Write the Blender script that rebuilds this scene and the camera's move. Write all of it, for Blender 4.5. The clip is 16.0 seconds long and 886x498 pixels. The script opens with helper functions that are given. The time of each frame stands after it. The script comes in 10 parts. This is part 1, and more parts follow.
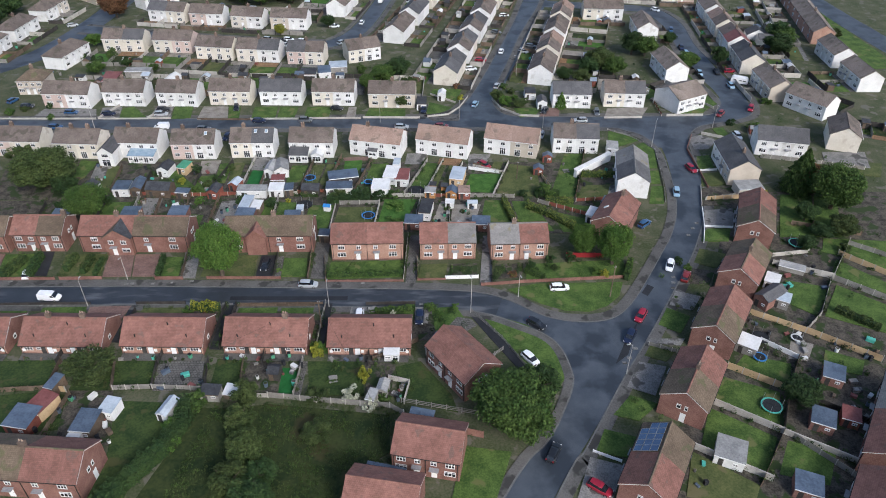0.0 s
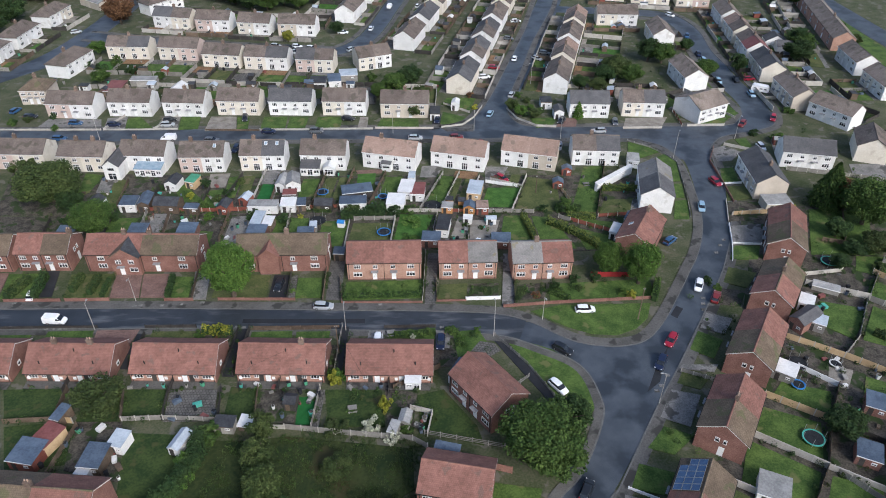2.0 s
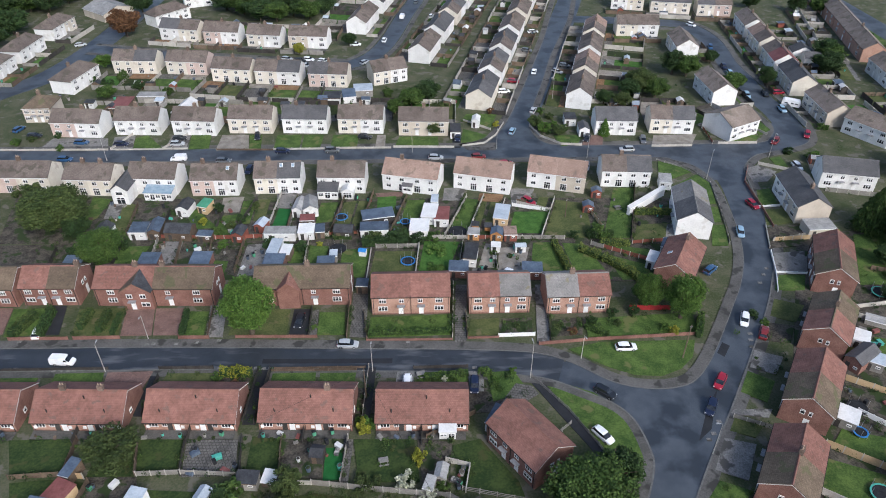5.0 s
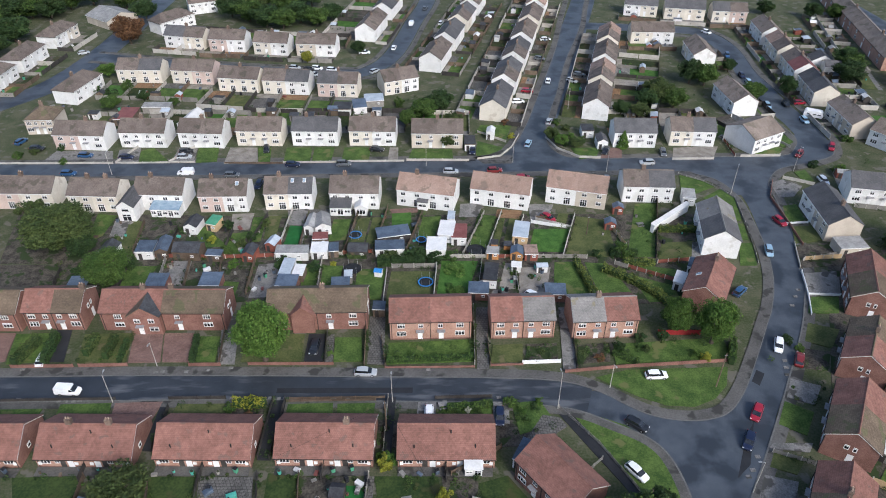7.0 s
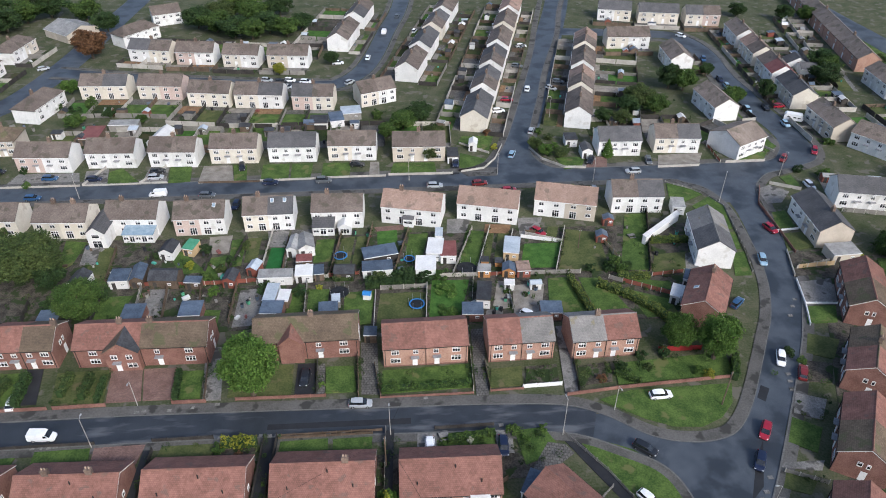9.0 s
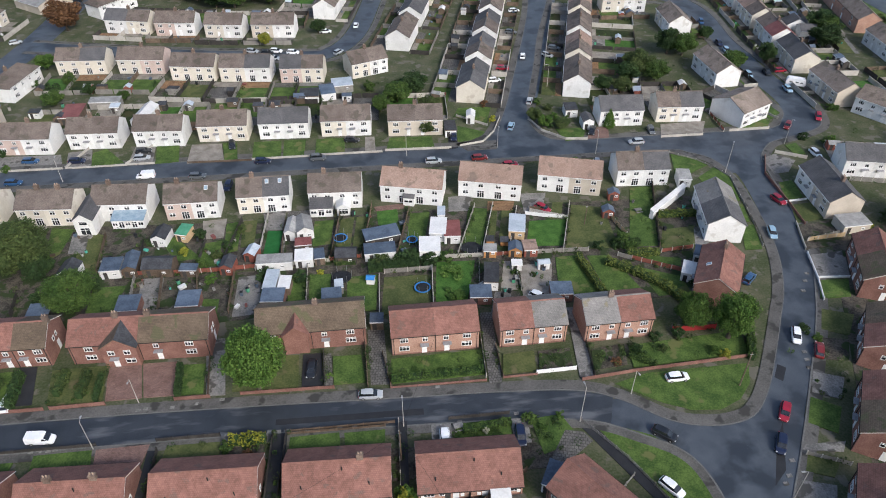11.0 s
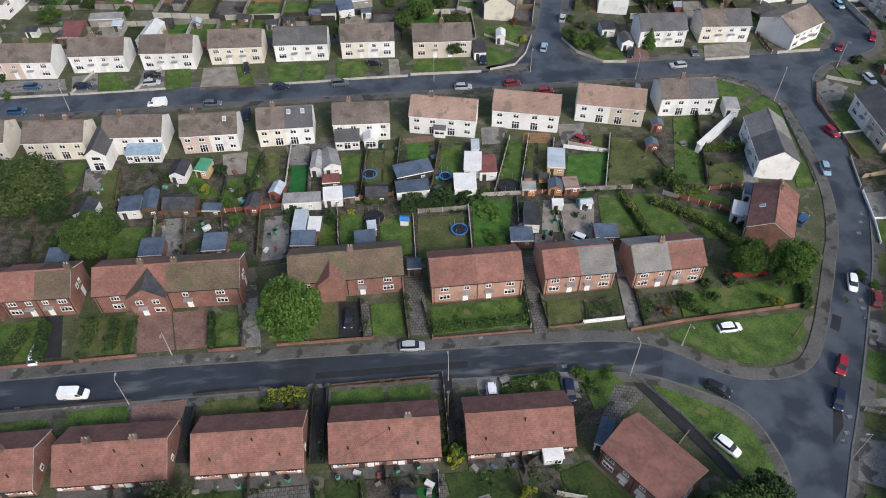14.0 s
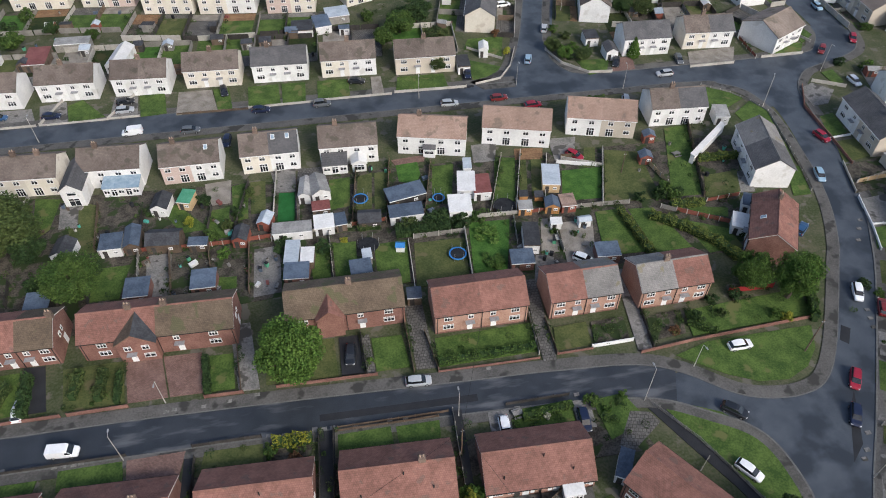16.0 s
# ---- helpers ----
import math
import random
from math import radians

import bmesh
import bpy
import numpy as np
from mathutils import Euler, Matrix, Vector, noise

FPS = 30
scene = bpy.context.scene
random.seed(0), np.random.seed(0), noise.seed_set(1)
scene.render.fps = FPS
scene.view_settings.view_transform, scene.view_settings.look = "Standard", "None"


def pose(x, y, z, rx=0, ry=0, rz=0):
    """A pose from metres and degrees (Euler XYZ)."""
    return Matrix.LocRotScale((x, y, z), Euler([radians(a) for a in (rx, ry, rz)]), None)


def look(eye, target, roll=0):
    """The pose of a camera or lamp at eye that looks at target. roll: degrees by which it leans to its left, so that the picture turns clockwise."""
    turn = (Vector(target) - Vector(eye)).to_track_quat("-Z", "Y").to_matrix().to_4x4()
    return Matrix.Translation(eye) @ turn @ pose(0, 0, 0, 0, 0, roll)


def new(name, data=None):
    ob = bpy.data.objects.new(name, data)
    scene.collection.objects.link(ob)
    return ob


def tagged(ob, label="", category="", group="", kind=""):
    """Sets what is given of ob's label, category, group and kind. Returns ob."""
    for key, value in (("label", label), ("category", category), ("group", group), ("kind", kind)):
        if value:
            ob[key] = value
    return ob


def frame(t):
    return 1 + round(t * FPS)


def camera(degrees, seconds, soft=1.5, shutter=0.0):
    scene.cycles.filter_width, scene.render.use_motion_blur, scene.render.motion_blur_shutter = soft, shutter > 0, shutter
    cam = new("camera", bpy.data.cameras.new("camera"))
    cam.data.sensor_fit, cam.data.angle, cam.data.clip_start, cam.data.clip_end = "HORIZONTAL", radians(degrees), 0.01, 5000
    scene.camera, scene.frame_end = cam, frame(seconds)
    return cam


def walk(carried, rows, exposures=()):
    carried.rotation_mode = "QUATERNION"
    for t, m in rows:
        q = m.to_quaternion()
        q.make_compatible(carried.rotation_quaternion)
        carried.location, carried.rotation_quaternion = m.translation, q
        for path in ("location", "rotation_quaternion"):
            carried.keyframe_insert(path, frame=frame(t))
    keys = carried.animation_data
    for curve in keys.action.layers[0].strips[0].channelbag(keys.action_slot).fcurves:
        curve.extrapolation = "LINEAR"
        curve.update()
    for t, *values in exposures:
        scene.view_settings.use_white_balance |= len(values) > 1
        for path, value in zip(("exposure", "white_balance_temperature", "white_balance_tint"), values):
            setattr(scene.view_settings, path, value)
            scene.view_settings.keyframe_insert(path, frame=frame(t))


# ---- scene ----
cam = camera(64.3, 16.0, soft=1.0)
PATH = [
    (0, (26.425, -119.41, 97.648), (26.465, -117.8, 96.462), 0.3),
    (0.5, (25.43, -117.536, 97.604), (25.469, -115.926, 96.418), 0.2),
    (1, (24.454, -115.726, 97.575), (24.492, -114.116, 96.389), 0.2),
    (1.5, (23.402, -113.992, 97.466), (23.44, -112.382, 96.281), 0.2),
    (2, (22.394, -112.107, 97.448), (22.432, -110.496, 96.263), 0.2),
    (2.5, (21.523, -110.269, 97.486), (21.56, -108.658, 96.301), 0.1),
    (3, (20.629, -108.476, 97.446), (20.665, -106.864, 96.263), 0.1),
    (3.5, (19.669, -106.656, 97.404), (19.704, -105.043, 96.222), 0.0),
    (4, (18.583, -104.879, 97.46), (18.619, -103.266, 96.278), 0.0),
    (6.5, (13.572, -95.721, 97.429), (13.609, -94.105, 96.251), 0.0),
    (7, (12.526, -93.911, 97.419), (12.563, -92.295, 96.241), 0.0),
    (7.5, (11.492, -92.119, 97.421), (11.529, -90.503, 96.244), 0.0),
    (8, (10.414, -90.421, 97.402), (10.459, -88.804, 96.225), 0.1),
    (8.5, (9.308, -88.804, 97.231), (9.387, -87.186, 96.058), 0.0),
    (8.7, (8.859, -88.199, 97.17), (8.96, -86.581, 95.999), 0.1),
    (10.8, (4.547, -81.35, 97.282), (4.718, -79.765, 96.074), -0.1),
    (11, (4.131, -80.672, 97.255), (4.298, -79.123, 96.001), -0.1),
    (11.5, (3.064, -78.808, 97.261), (3.219, -77.35, 95.901), -0.1),
    (12, (1.919, -76.82, 97.463), (2.07, -75.41, 96.053), -0.0),
    (12.5, (0.827, -75.019, 97.524), (0.975, -73.637, 96.086), 0.0),
    (13, (-0.382, -73.256, 97.58), (-0.233, -71.887, 96.129), 0.1),
    (13.5, (-1.375, -71.555, 97.568), (-1.227, -70.186, 96.118), 0.1),
    (14, (-2.457, -69.768, 97.616), (-2.305, -68.4, 96.166), 0.1),
    (14.5, (-3.569, -67.993, 97.661), (-3.408, -66.626, 96.211), 0.1),
    (15, (-4.779, -66.318, 97.621), (-4.604, -64.951, 96.172), 0.2),
    (15.5, (-5.72, -64.573, 97.729), (-5.528, -63.208, 96.28), 0.1),
    (16, (-6.726, -62.92, 97.622), (-6.492, -61.559, 96.175), 0.1),
]
walk(cam, [(t, look(eye, target, roll)) for t, eye, target, roll in PATH], exposures=((0, 0.68, 5950, 10), (8, 0.77, 6000, 10), (11, 0.75, 6200, 10), (16, 0.62, 6300, 10)))
# world, sun and sky
SUN_EL, SUN_AZ = 36.0, 150.0     # degrees; azimuth clockwise from +y
world = bpy.data.worlds.new("sky")
scene.world = world
world.use_nodes = True
wn = world.node_tree.nodes
sky = wn.new("ShaderNodeTexSky")
sky.sky_type, sky.sun_disc = "NISHITA", False
sky.sun_elevation, sky.sun_rotation = radians(SUN_EL), radians(SUN_AZ)
sky.dust_density, sky.air_density, sky.ozone_density = 3.0, 1.0, 1.0
world.node_tree.links.new(sky.outputs[0], wn["Background"].inputs[0])
wn["Background"].inputs[1].default_value = 0.115
sun_data = bpy.data.lights.new("sun", "SUN")
sun_data.energy, sun_data.angle, sun_data.color = 1.65, radians(18), (1.0, 0.95, 0.88)
sun = new("sun", sun_data)
_a, _e = radians(SUN_AZ), radians(SUN_EL)
sun.matrix_world = look((200 * math.sin(_a) * math.cos(_e), 200 * math.cos(_a) * math.cos(_e), 200 * math.sin(_e)), (0, 0, 0))


# ---------- materials ----------
def material(name, c1, c2, rough=0.85, big=0.25, fine=6.0, bump=0.3, metal=0.0, rand=0.0, tiles=None, mix=0.5, spec=0.3,
             third=None, third_scale=0.06, third_at=0.55, island=0.0, stretch=None):
    """Two colours mixed by a large and a fine noise at world size; tiles: (width, height, mortar colour, mode) adds courses; third: patches."""
    m = bpy.data.materials.new(name)
    m.use_nodes = True
    nt = m.node_tree
    N, L = nt.nodes, nt.links
    b = N["Principled BSDF"]
    b.inputs["Roughness"].default_value, b.inputs["Metallic"].default_value = rough, metal
    b.inputs["Specular IOR Level"].default_value = spec
    geo = N.new("ShaderNodeNewGeometry")

    def noise_at(scale, detail=3.0):
        n = N.new("ShaderNodeTexNoise")
        n.inputs["Scale"].default_value, n.inputs["Detail"].default_value = scale, detail
        L.new(geo.outputs["Position"], n.inputs["Vector"])
        return n

    def ramp(src, lo, hi):
        r = N.new("ShaderNodeMapRange")
        r.inputs["From Min"].default_value, r.inputs["From Max"].default_value = lo, hi
        L.new(src, r.inputs["Value"])
        return r.outputs[0]

    def blend(fac, a, c, mode="MIX"):
        x = N.new("ShaderNodeMix")
        x.data_type, x.blend_type = "RGBA", mode
        for slot, v in ((0, fac), (6, a), (7, c)):
            if isinstance(v, (int, float)):
                x.inputs[slot].default_value = v
            elif isinstance(v, tuple):
                x.inputs[slot].default_value = (*v, 1)
            else:
                L.new(v, x.inputs[slot])
        return x.outputs[2]

    n1, n2 = noise_at(big), noise_at(fine, 5.0)
    add = N.new("ShaderNodeMath")
    add.operation = "MULTIPLY_ADD"
    L.new(n2.outputs[0], add.inputs[0])
    add.inputs[1].default_value = 0.9
    L.new(n1.outputs[0], add.inputs[2])
    col = blend(ramp(add.outputs[0], 0.95 - mix * 0.42, 0.95 + mix * 0.42), c1, c2)
    if third:
        n3 = noise_at(third_scale, 6.0)
        if stretch:
            mp = N.new("ShaderNodeMapping")
            mp.inputs["Scale"].default_value = stretch
            L.new(geo.outputs["Position"], mp.inputs["Vector"])
            L.new(mp.outputs[0], n3.inputs["Vector"])
        col = blend(ramp(n3.outputs[0], third_at, third_at + (0.13 if "asphalt" in name else 0.05)), col, third)
    height = n2.outputs[0]
    if tiles:
        tw, th, mortar, mode = tiles
        tc = N.new("ShaderNodeTexCoord")
        sep = N.new("ShaderNodeSeparateXYZ")
        L.new(tc.outputs["Object"], sep.inputs[0])
        com = N.new("ShaderNodeCombineXYZ")
        if mode == "wall":
            s = N.new("ShaderNodeMath")
            L.new(sep.outputs[0], s.inputs[0])
            L.new(sep.outputs[1], s.inputs[1])
            L.new(s.outputs[0], com.inputs[0])
            L.new(sep.outputs[2], com.inputs[1])
        elif mode == "roof":
            s = N.new("ShaderNodeMath")
            s.operation = "MULTIPLY"
            s.inputs[1].default_value = 1.85
            L.new(sep.outputs[0], com.inputs[0])
            L.new(sep.outputs[2], s.inputs[0])
            L.new(s.outputs[0], com.inputs[1])
        else:
            L.new(sep.outputs[0], com.inputs[0])
            L.new(sep.outputs[1], com.inputs[1])
        br = N.new("ShaderNodeTexBrick")
        br.inputs["Scale"].default_value = 1.0
        br.inputs["Brick Width"].default_value, br.inputs["Row Height"].default_value = tw, th
        br.inputs["Mortar Size"].default_value = th * 0.09
        br.inputs["Color1"].default_value, br.inputs["Color2"].default_value = (0.8, 0.8, 0.8, 1), (1.15, 1.15, 1.15, 1)
        br.inputs["Mortar"].default_value = (*mortar, 1)
        L.new(com.outputs[0], br.inputs["Vector"])
        col = blend(0.45 if mode == "roof" else 0.8, col, br.outputs["Color"], "MULTIPLY")
        height = blend(0.6, n2.outputs[0], br.outputs["Color"], "MIX")
    if rand:
        oi = N.new("ShaderNodeObjectInfo")
        hs = N.new("ShaderNodeHueSaturation")
        r = ramp(oi.outputs["Random"], 0.0, 1.0)
        r.node.inputs["To Min"].default_value, r.node.inputs["To Max"].default_value = 1 - rand, 1 + rand
        L.new(r, hs.inputs["Value"])
        L.new(col, hs.inputs["Color"])
        col = hs.outputs[0]
    if island:
        hs = N.new("ShaderNodeHueSaturation")
        r = ramp(geo.outputs["Random Per Island"], 0.0, 1.0)
        r.node.inputs["To Min"].default_value, r.node.inputs["To Max"].default_value = 1 - island, 1 + island
        L.new(r, hs.inputs["Value"])
        L.new(col, hs.inputs["Color"])
        col = hs.outputs[0]
    L.new(col, b.inputs["Base Color"])
    if bump:
        bp = N.new("ShaderNodeBump")
        bp.inputs["Strength"].default_value, bp.inputs["Distance"].default_value = bump, 0.05
        L.new(height, bp.inputs["Height"])
        L.new(bp.outputs[0], b.inputs["Normal"])
    return m


DARKGAP = (0.45, 0.45, 0.45)
M = {
    "ground": material("rough_ground", (0.038, 0.054, 0.018), (0.095, 0.095, 0.058), 0.95, 0.2, 2.5, 0.6, third=(0.118, 0.111, 0.088), third_scale=0.3, third_at=0.57),
    "lawn": material("lawn", (0.03, 0.064, 0.012), (0.088, 0.138, 0.03), 0.95, 0.35, 3.5, 0.7, third=(0.11, 0.12, 0.042), third_scale=0.22, third_at=0.6),
    "lawn_dry": material("worn_lawn", (0.045, 0.062, 0.018), (0.098, 0.11, 0.038), 0.95, 0.3, 3.0, 0.7, third=(0.115, 0.105, 0.052), third_scale=0.2, third_at=0.6),
    "lawn_bright": material("fresh_lawn", (0.028, 0.085, 0.013), (0.068, 0.145, 0.026), 0.95, 0.5, 4.0, 0.5),
    # darker copy of lawn for the near plots, cloud shade painted into its green
    "lawn_shaded": material("shaded_lawn", (0.015, 0.034, 0.008), (0.046, 0.069, 0.017), 0.95, 0.3, 2.5, 0.8, third=(0.055, 0.058, 0.02), third_scale=0.25, third_at=0.6),
    "turf": material("artificial_turf", (0.012, 0.09, 0.018), (0.02, 0.125, 0.03), 0.9, 0.5, 8.0, 0.3),
    "meadow": material("rough_meadow", (0.01, 0.022, 0.005), (0.036, 0.048, 0.013), 0.95, 0.25, 1.6, 1.0, third=(0.045, 0.043, 0.016), third_scale=0.1, third_at=0.57),
    "soil": material("garden_soil", (0.028, 0.025, 0.02), (0.105, 0.092, 0.074), 0.95, 0.5, 3.0, 0.8, third=(0.028, 0.046, 0.014), third_scale=0.3, third_at=0.53),
    "asphalt": material("road_asphalt", (0.021, 0.026, 0.033), (0.038, 0.044, 0.053), 0.5, 0.3, 9.0, 0.15, spec=0.45, third=(0.105, 0.111, 0.12), third_scale=0.3, third_at=0.53, stretch=(0.35, 1.5, 1.0)),
    "asphalt_old": material("worn_asphalt", (0.047, 0.057, 0.071), (0.076, 0.089, 0.106), 0.55, 0.3, 9.0, 0.15, spec=0.45, third=(0.026, 0.033, 0.043), third_scale=0.16, third_at=0.48),
    "tarmac": material("dark_tarmac", (0.0176, 0.0184, 0.0216), (0.0304, 0.032, 0.0352), 0.7, 0.4, 9.0, 0.15),
    "pavement": material("pavement_slabs", (0.07, 0.068, 0.063), (0.125, 0.12, 0.112), 0.85, 0.2, 4.0, 0.3, third=(0.042, 0.041, 0.038), third_scale=0.25, third_at=0.56),
    "kerb": material("kerb_stone", (0.1, 0.1, 0.098), (0.15, 0.15, 0.145), 0.85, 1.0, 6.0, 0.3),
    "concrete": material("concrete_hardstanding", (0.12, 0.117, 0.11), (0.26, 0.25, 0.235), 0.88, 0.3, 4.0, 0.3, third=(0.075, 0.072, 0.066), third_scale=0.3, third_at=0.55),
    "paving": material("paving_flags", (0.075, 0.072, 0.068), (0.16, 0.152, 0.14), 0.88, 0.4, 4.0, 0.3, tiles=(0.6, 0.6, (0.35, 0.35, 0.33), "floor")),
    "paving_red": material("red_block_paving", (0.15, 0.09, 0.075), (0.225, 0.143, 0.12), 0.88, 0.4, 4.0, 0.3, tiles=(0.4, 0.2, (0.5, 0.5, 0.5), "floor")),
    "gravel": material("gravel", (0.16, 0.144, 0.12), (0.288, 0.264, 0.232), 0.95, 0.5, 7.0, 0.8),
    "decking": material("wooden_decking", (0.16, 0.09, 0.05), (0.28, 0.17, 0.09), 0.8, 0.4, 5.0, 0.3, tiles=(6.0, 0.16, (0.3, 0.3, 0.3), "floor")),
    "roof_red": material("red_concrete_tiles", (0.17, 0.084, 0.066), (0.255, 0.126, 0.1), 0.85, 0.5, 2.2, 0.45, rand=0.1, tiles=(0.33, 0.3, DARKGAP, "roof"), third=(0.165, 0.1, 0.082), third_scale=0.6, third_at=0.6),
    "roof_moss": material("mossy_brown_tiles", (0.1, 0.075, 0.054), (0.165, 0.125, 0.088), 0.9, 0.35, 3.0, 0.4, rand=0.12, tiles=(0.33, 0.3, DARKGAP, "roof"), third=(0.105, 0.1, 0.055), third_scale=0.4, third_at=0.57),
    "roof_brown": material("faded_brown_tiles", (0.112, 0.09, 0.078), (0.172, 0.141, 0.123), 0.9, 0.35, 3.0, 0.4, rand=0.16, tiles=(0.33, 0.3, DARKGAP, "roof"), third=(0.095, 0.083, 0.068), third_scale=0.4, third_at=0.57),
    "roof_pink": material("pinkish_brown_tiles", (0.25, 0.17, 0.135), (0.33, 0.235, 0.19), 0.9, 0.3, 3.0, 0.4, rand=0.08, tiles=(0.33, 0.3, DARKGAP, "roof"), third=(0.2, 0.15, 0.12), third_scale=0.4, third_at=0.57),
    # eastern roofs: partly their own tan, partly brighter light and haze painted in
    "roof_tan_lit": material("lit_tan_tiles", (0.17, 0.137, 0.115), (0.25, 0.207, 0.177), 0.9, 0.35, 3.0, 0.4, rand=0.12, tiles=(0.33, 0.3, DARKGAP, "roof"), third=(0.14, 0.12, 0.095), third_scale=0.4, third_at=0.57),
    "roof_grey": material("grey_tiles", (0.0723, 0.0723, 0.0765), (0.115, 0.113, 0.117), 0.85, 0.35, 3.0, 0.35, rand=0.18, tiles=(0.33, 0.3, DARKGAP, "roof")),
    "roof_slate": material("light_grey_tiles", (0.16, 0.155, 0.15), (0.24, 0.23, 0.22), 0.85, 0.35, 3.0, 0.35, rand=0.1, tiles=(0.33, 0.3, DARKGAP, "roof"), third=(0.19, 0.17, 0.12), third_scale=0.4, third_at=0.6),
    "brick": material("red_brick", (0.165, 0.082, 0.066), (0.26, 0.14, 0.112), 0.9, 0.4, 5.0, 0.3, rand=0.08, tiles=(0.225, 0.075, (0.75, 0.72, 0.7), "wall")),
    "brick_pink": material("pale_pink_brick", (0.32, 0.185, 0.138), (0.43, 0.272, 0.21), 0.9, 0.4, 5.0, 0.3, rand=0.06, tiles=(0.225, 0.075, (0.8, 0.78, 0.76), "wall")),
    "white": material("white_render", (0.6, 0.598, 0.59), (0.72, 0.718, 0.71), 0.85, 0.3, 3.0, 0.15, rand=0.07, third=(0.55, 0.54, 0.52), third_scale=0.35, third_at=0.6),
    "cream": material("cream_render", (0.56, 0.515, 0.44), (0.66, 0.62, 0.545), 0.85, 0.3, 3.0, 0.15, rand=0.08, third=(0.5, 0.45, 0.38), third_scale=0.35, third_at=0.6),
    "pink_render": material("pinkish_render", (0.44, 0.34, 0.3), (0.55, 0.445, 0.4), 0.88, 0.3, 4.0, 0.2, rand=0.06),
    "beige": material("beige_pebbledash", (0.42, 0.37, 0.31), (0.53, 0.475, 0.4), 0.9, 0.3, 8.0, 0.3, rand=0.08),
    "upvc": material("white_window_frame", (0.72, 0.72, 0.72), (0.8, 0.8, 0.8), 0.4, 1.0, 5.0, 0.0),
    "glass": material("dark_window_glass", (0.012, 0.015, 0.018), (0.03, 0.034, 0.04), 0.08, 0.7, 1.2, 0.0, spec=0.6, rand=0.3),
    "blue_glass": material("tinted_glass_roof", (0.2, 0.29, 0.36), (0.32, 0.4, 0.47), 0.15, 0.7, 2.0, 0.0, spec=0.6),
    "stack": material("sooty_chimney_brick", (0.12, 0.086, 0.07), (0.2, 0.15, 0.122), 0.92, 0.6, 5.0, 0.4, rand=0.2, tiles=(0.225, 0.075, (0.7, 0.7, 0.68), "wall")),
    "lead": material("lead_flashing", (0.2, 0.2, 0.21), (0.3, 0.3, 0.31), 0.6, 1.0, 5.0, 0.1),
    "pot": material("clay_pot", (0.3, 0.22, 0.16), (0.4, 0.3, 0.23), 0.8, 2.0, 9.0, 0.2),
    "timber": material("weathered_timber", (0.084, 0.0595, 0.042), (0.154, 0.115, 0.084), 0.85, 0.6, 6.0, 0.4, rand=0.25),
    "timber_orange": material("orange_stained_timber", (0.36, 0.17, 0.06), (0.48, 0.25, 0.1), 0.8, 0.6, 6.0, 0.4, rand=0.12),
    "timber_red": material("red_stained_timber", (0.17, 0.05, 0.035), (0.24, 0.085, 0.06), 0.8, 0.6, 6.0, 0.4, rand=0.15),
    "timber_pale": material("pale_new_timber", (0.38, 0.27, 0.15), (0.5, 0.37, 0.22), 0.8, 0.6, 6.0, 0.4, rand=0.15),
    "timber_grey": material("silvered_timber", (0.171, 0.162, 0.149), (0.27, 0.257, 0.234), 0.85, 0.6, 6.0, 0.4, rand=0.2),
    "timber_dark": material("dark_stained_timber", (0.03, 0.028, 0.026), (0.06, 0.054, 0.05), 0.8, 0.6, 6.0, 0.4, rand=0.2),
    "scarlet": material("scarlet_painted_timber", (0.24, 0.02, 0.022), (0.33, 0.035, 0.036), 0.7, 0.6, 6.0, 0.3, rand=0.1),
    "fence_concrete": material("concrete_fence_panel", (0.33, 0.31, 0.28), (0.46, 0.44, 0.4), 0.9, 0.6, 6.0, 0.3, rand=0.12),
    "felt_blue": material("blue_grey_roofing_felt", (0.051, 0.0723, 0.106), (0.102, 0.132, 0.178), 0.55, 0.6, 3.0, 0.2, rand=0.2, spec=0.5),
    "felt_dark": material("dark_roofing_felt", (0.03, 0.032, 0.037), (0.06, 0.063, 0.07), 0.8, 0.6, 3.0, 0.3, rand=0.2),
    "felt_red": material("dark_red_metal_roof", (0.15, 0.05, 0.045), (0.22, 0.085, 0.075), 0.6, 0.6, 3.0, 0.2),
    "felt_green": material("green_shed_roof", (0.06, 0.24, 0.14), (0.1, 0.32, 0.2), 0.7, 0.6, 3.0, 0.2),
    "roof_white": material("pale_sheet_roof", (0.55, 0.55, 0.54), (0.68, 0.68, 0.67), 0.55, 0.5, 3.0, 0.15, rand=0.08),
    "roof_light": material("light_blue_grey_sheet_roof", (0.33, 0.38, 0.43), (0.46, 0.51, 0.56), 0.5, 0.5, 3.0, 0.15, rand=0.1),
    "asbestos": material("corrugated_grey_sheet", (0.2, 0.2, 0.2), (0.33, 0.33, 0.32), 0.85, 0.5, 3.0, 0.3, rand=0.15),
    "solar": material("solar_cell", (0.03, 0.06, 0.14), (0.05, 0.1, 0.2), 0.2, 0.7, 2.0, 0.0, spec=0.6),
    "metal": material("galvanised_steel", (0.3, 0.31, 0.32), (0.42, 0.43, 0.44), 0.5, 1.0, 5.0, 0.1, metal=0.5),
    "rubber": material("black_rubber", (0.012, 0.012, 0.012), (0.025, 0.025, 0.025), 0.85, 2.0, 9.0, 0.1),
    "car_glass": material("car_glass", (0.01, 0.012, 0.015), (0.02, 0.024, 0.03), 0.06, 0.7, 2.0, 0.0, spec=0.7),
    "alloy": material("alloy_rim", (0.35, 0.35, 0.36), (0.45, 0.45, 0.46), 0.35, 2.0, 9.0, 0.0, metal=0.7),
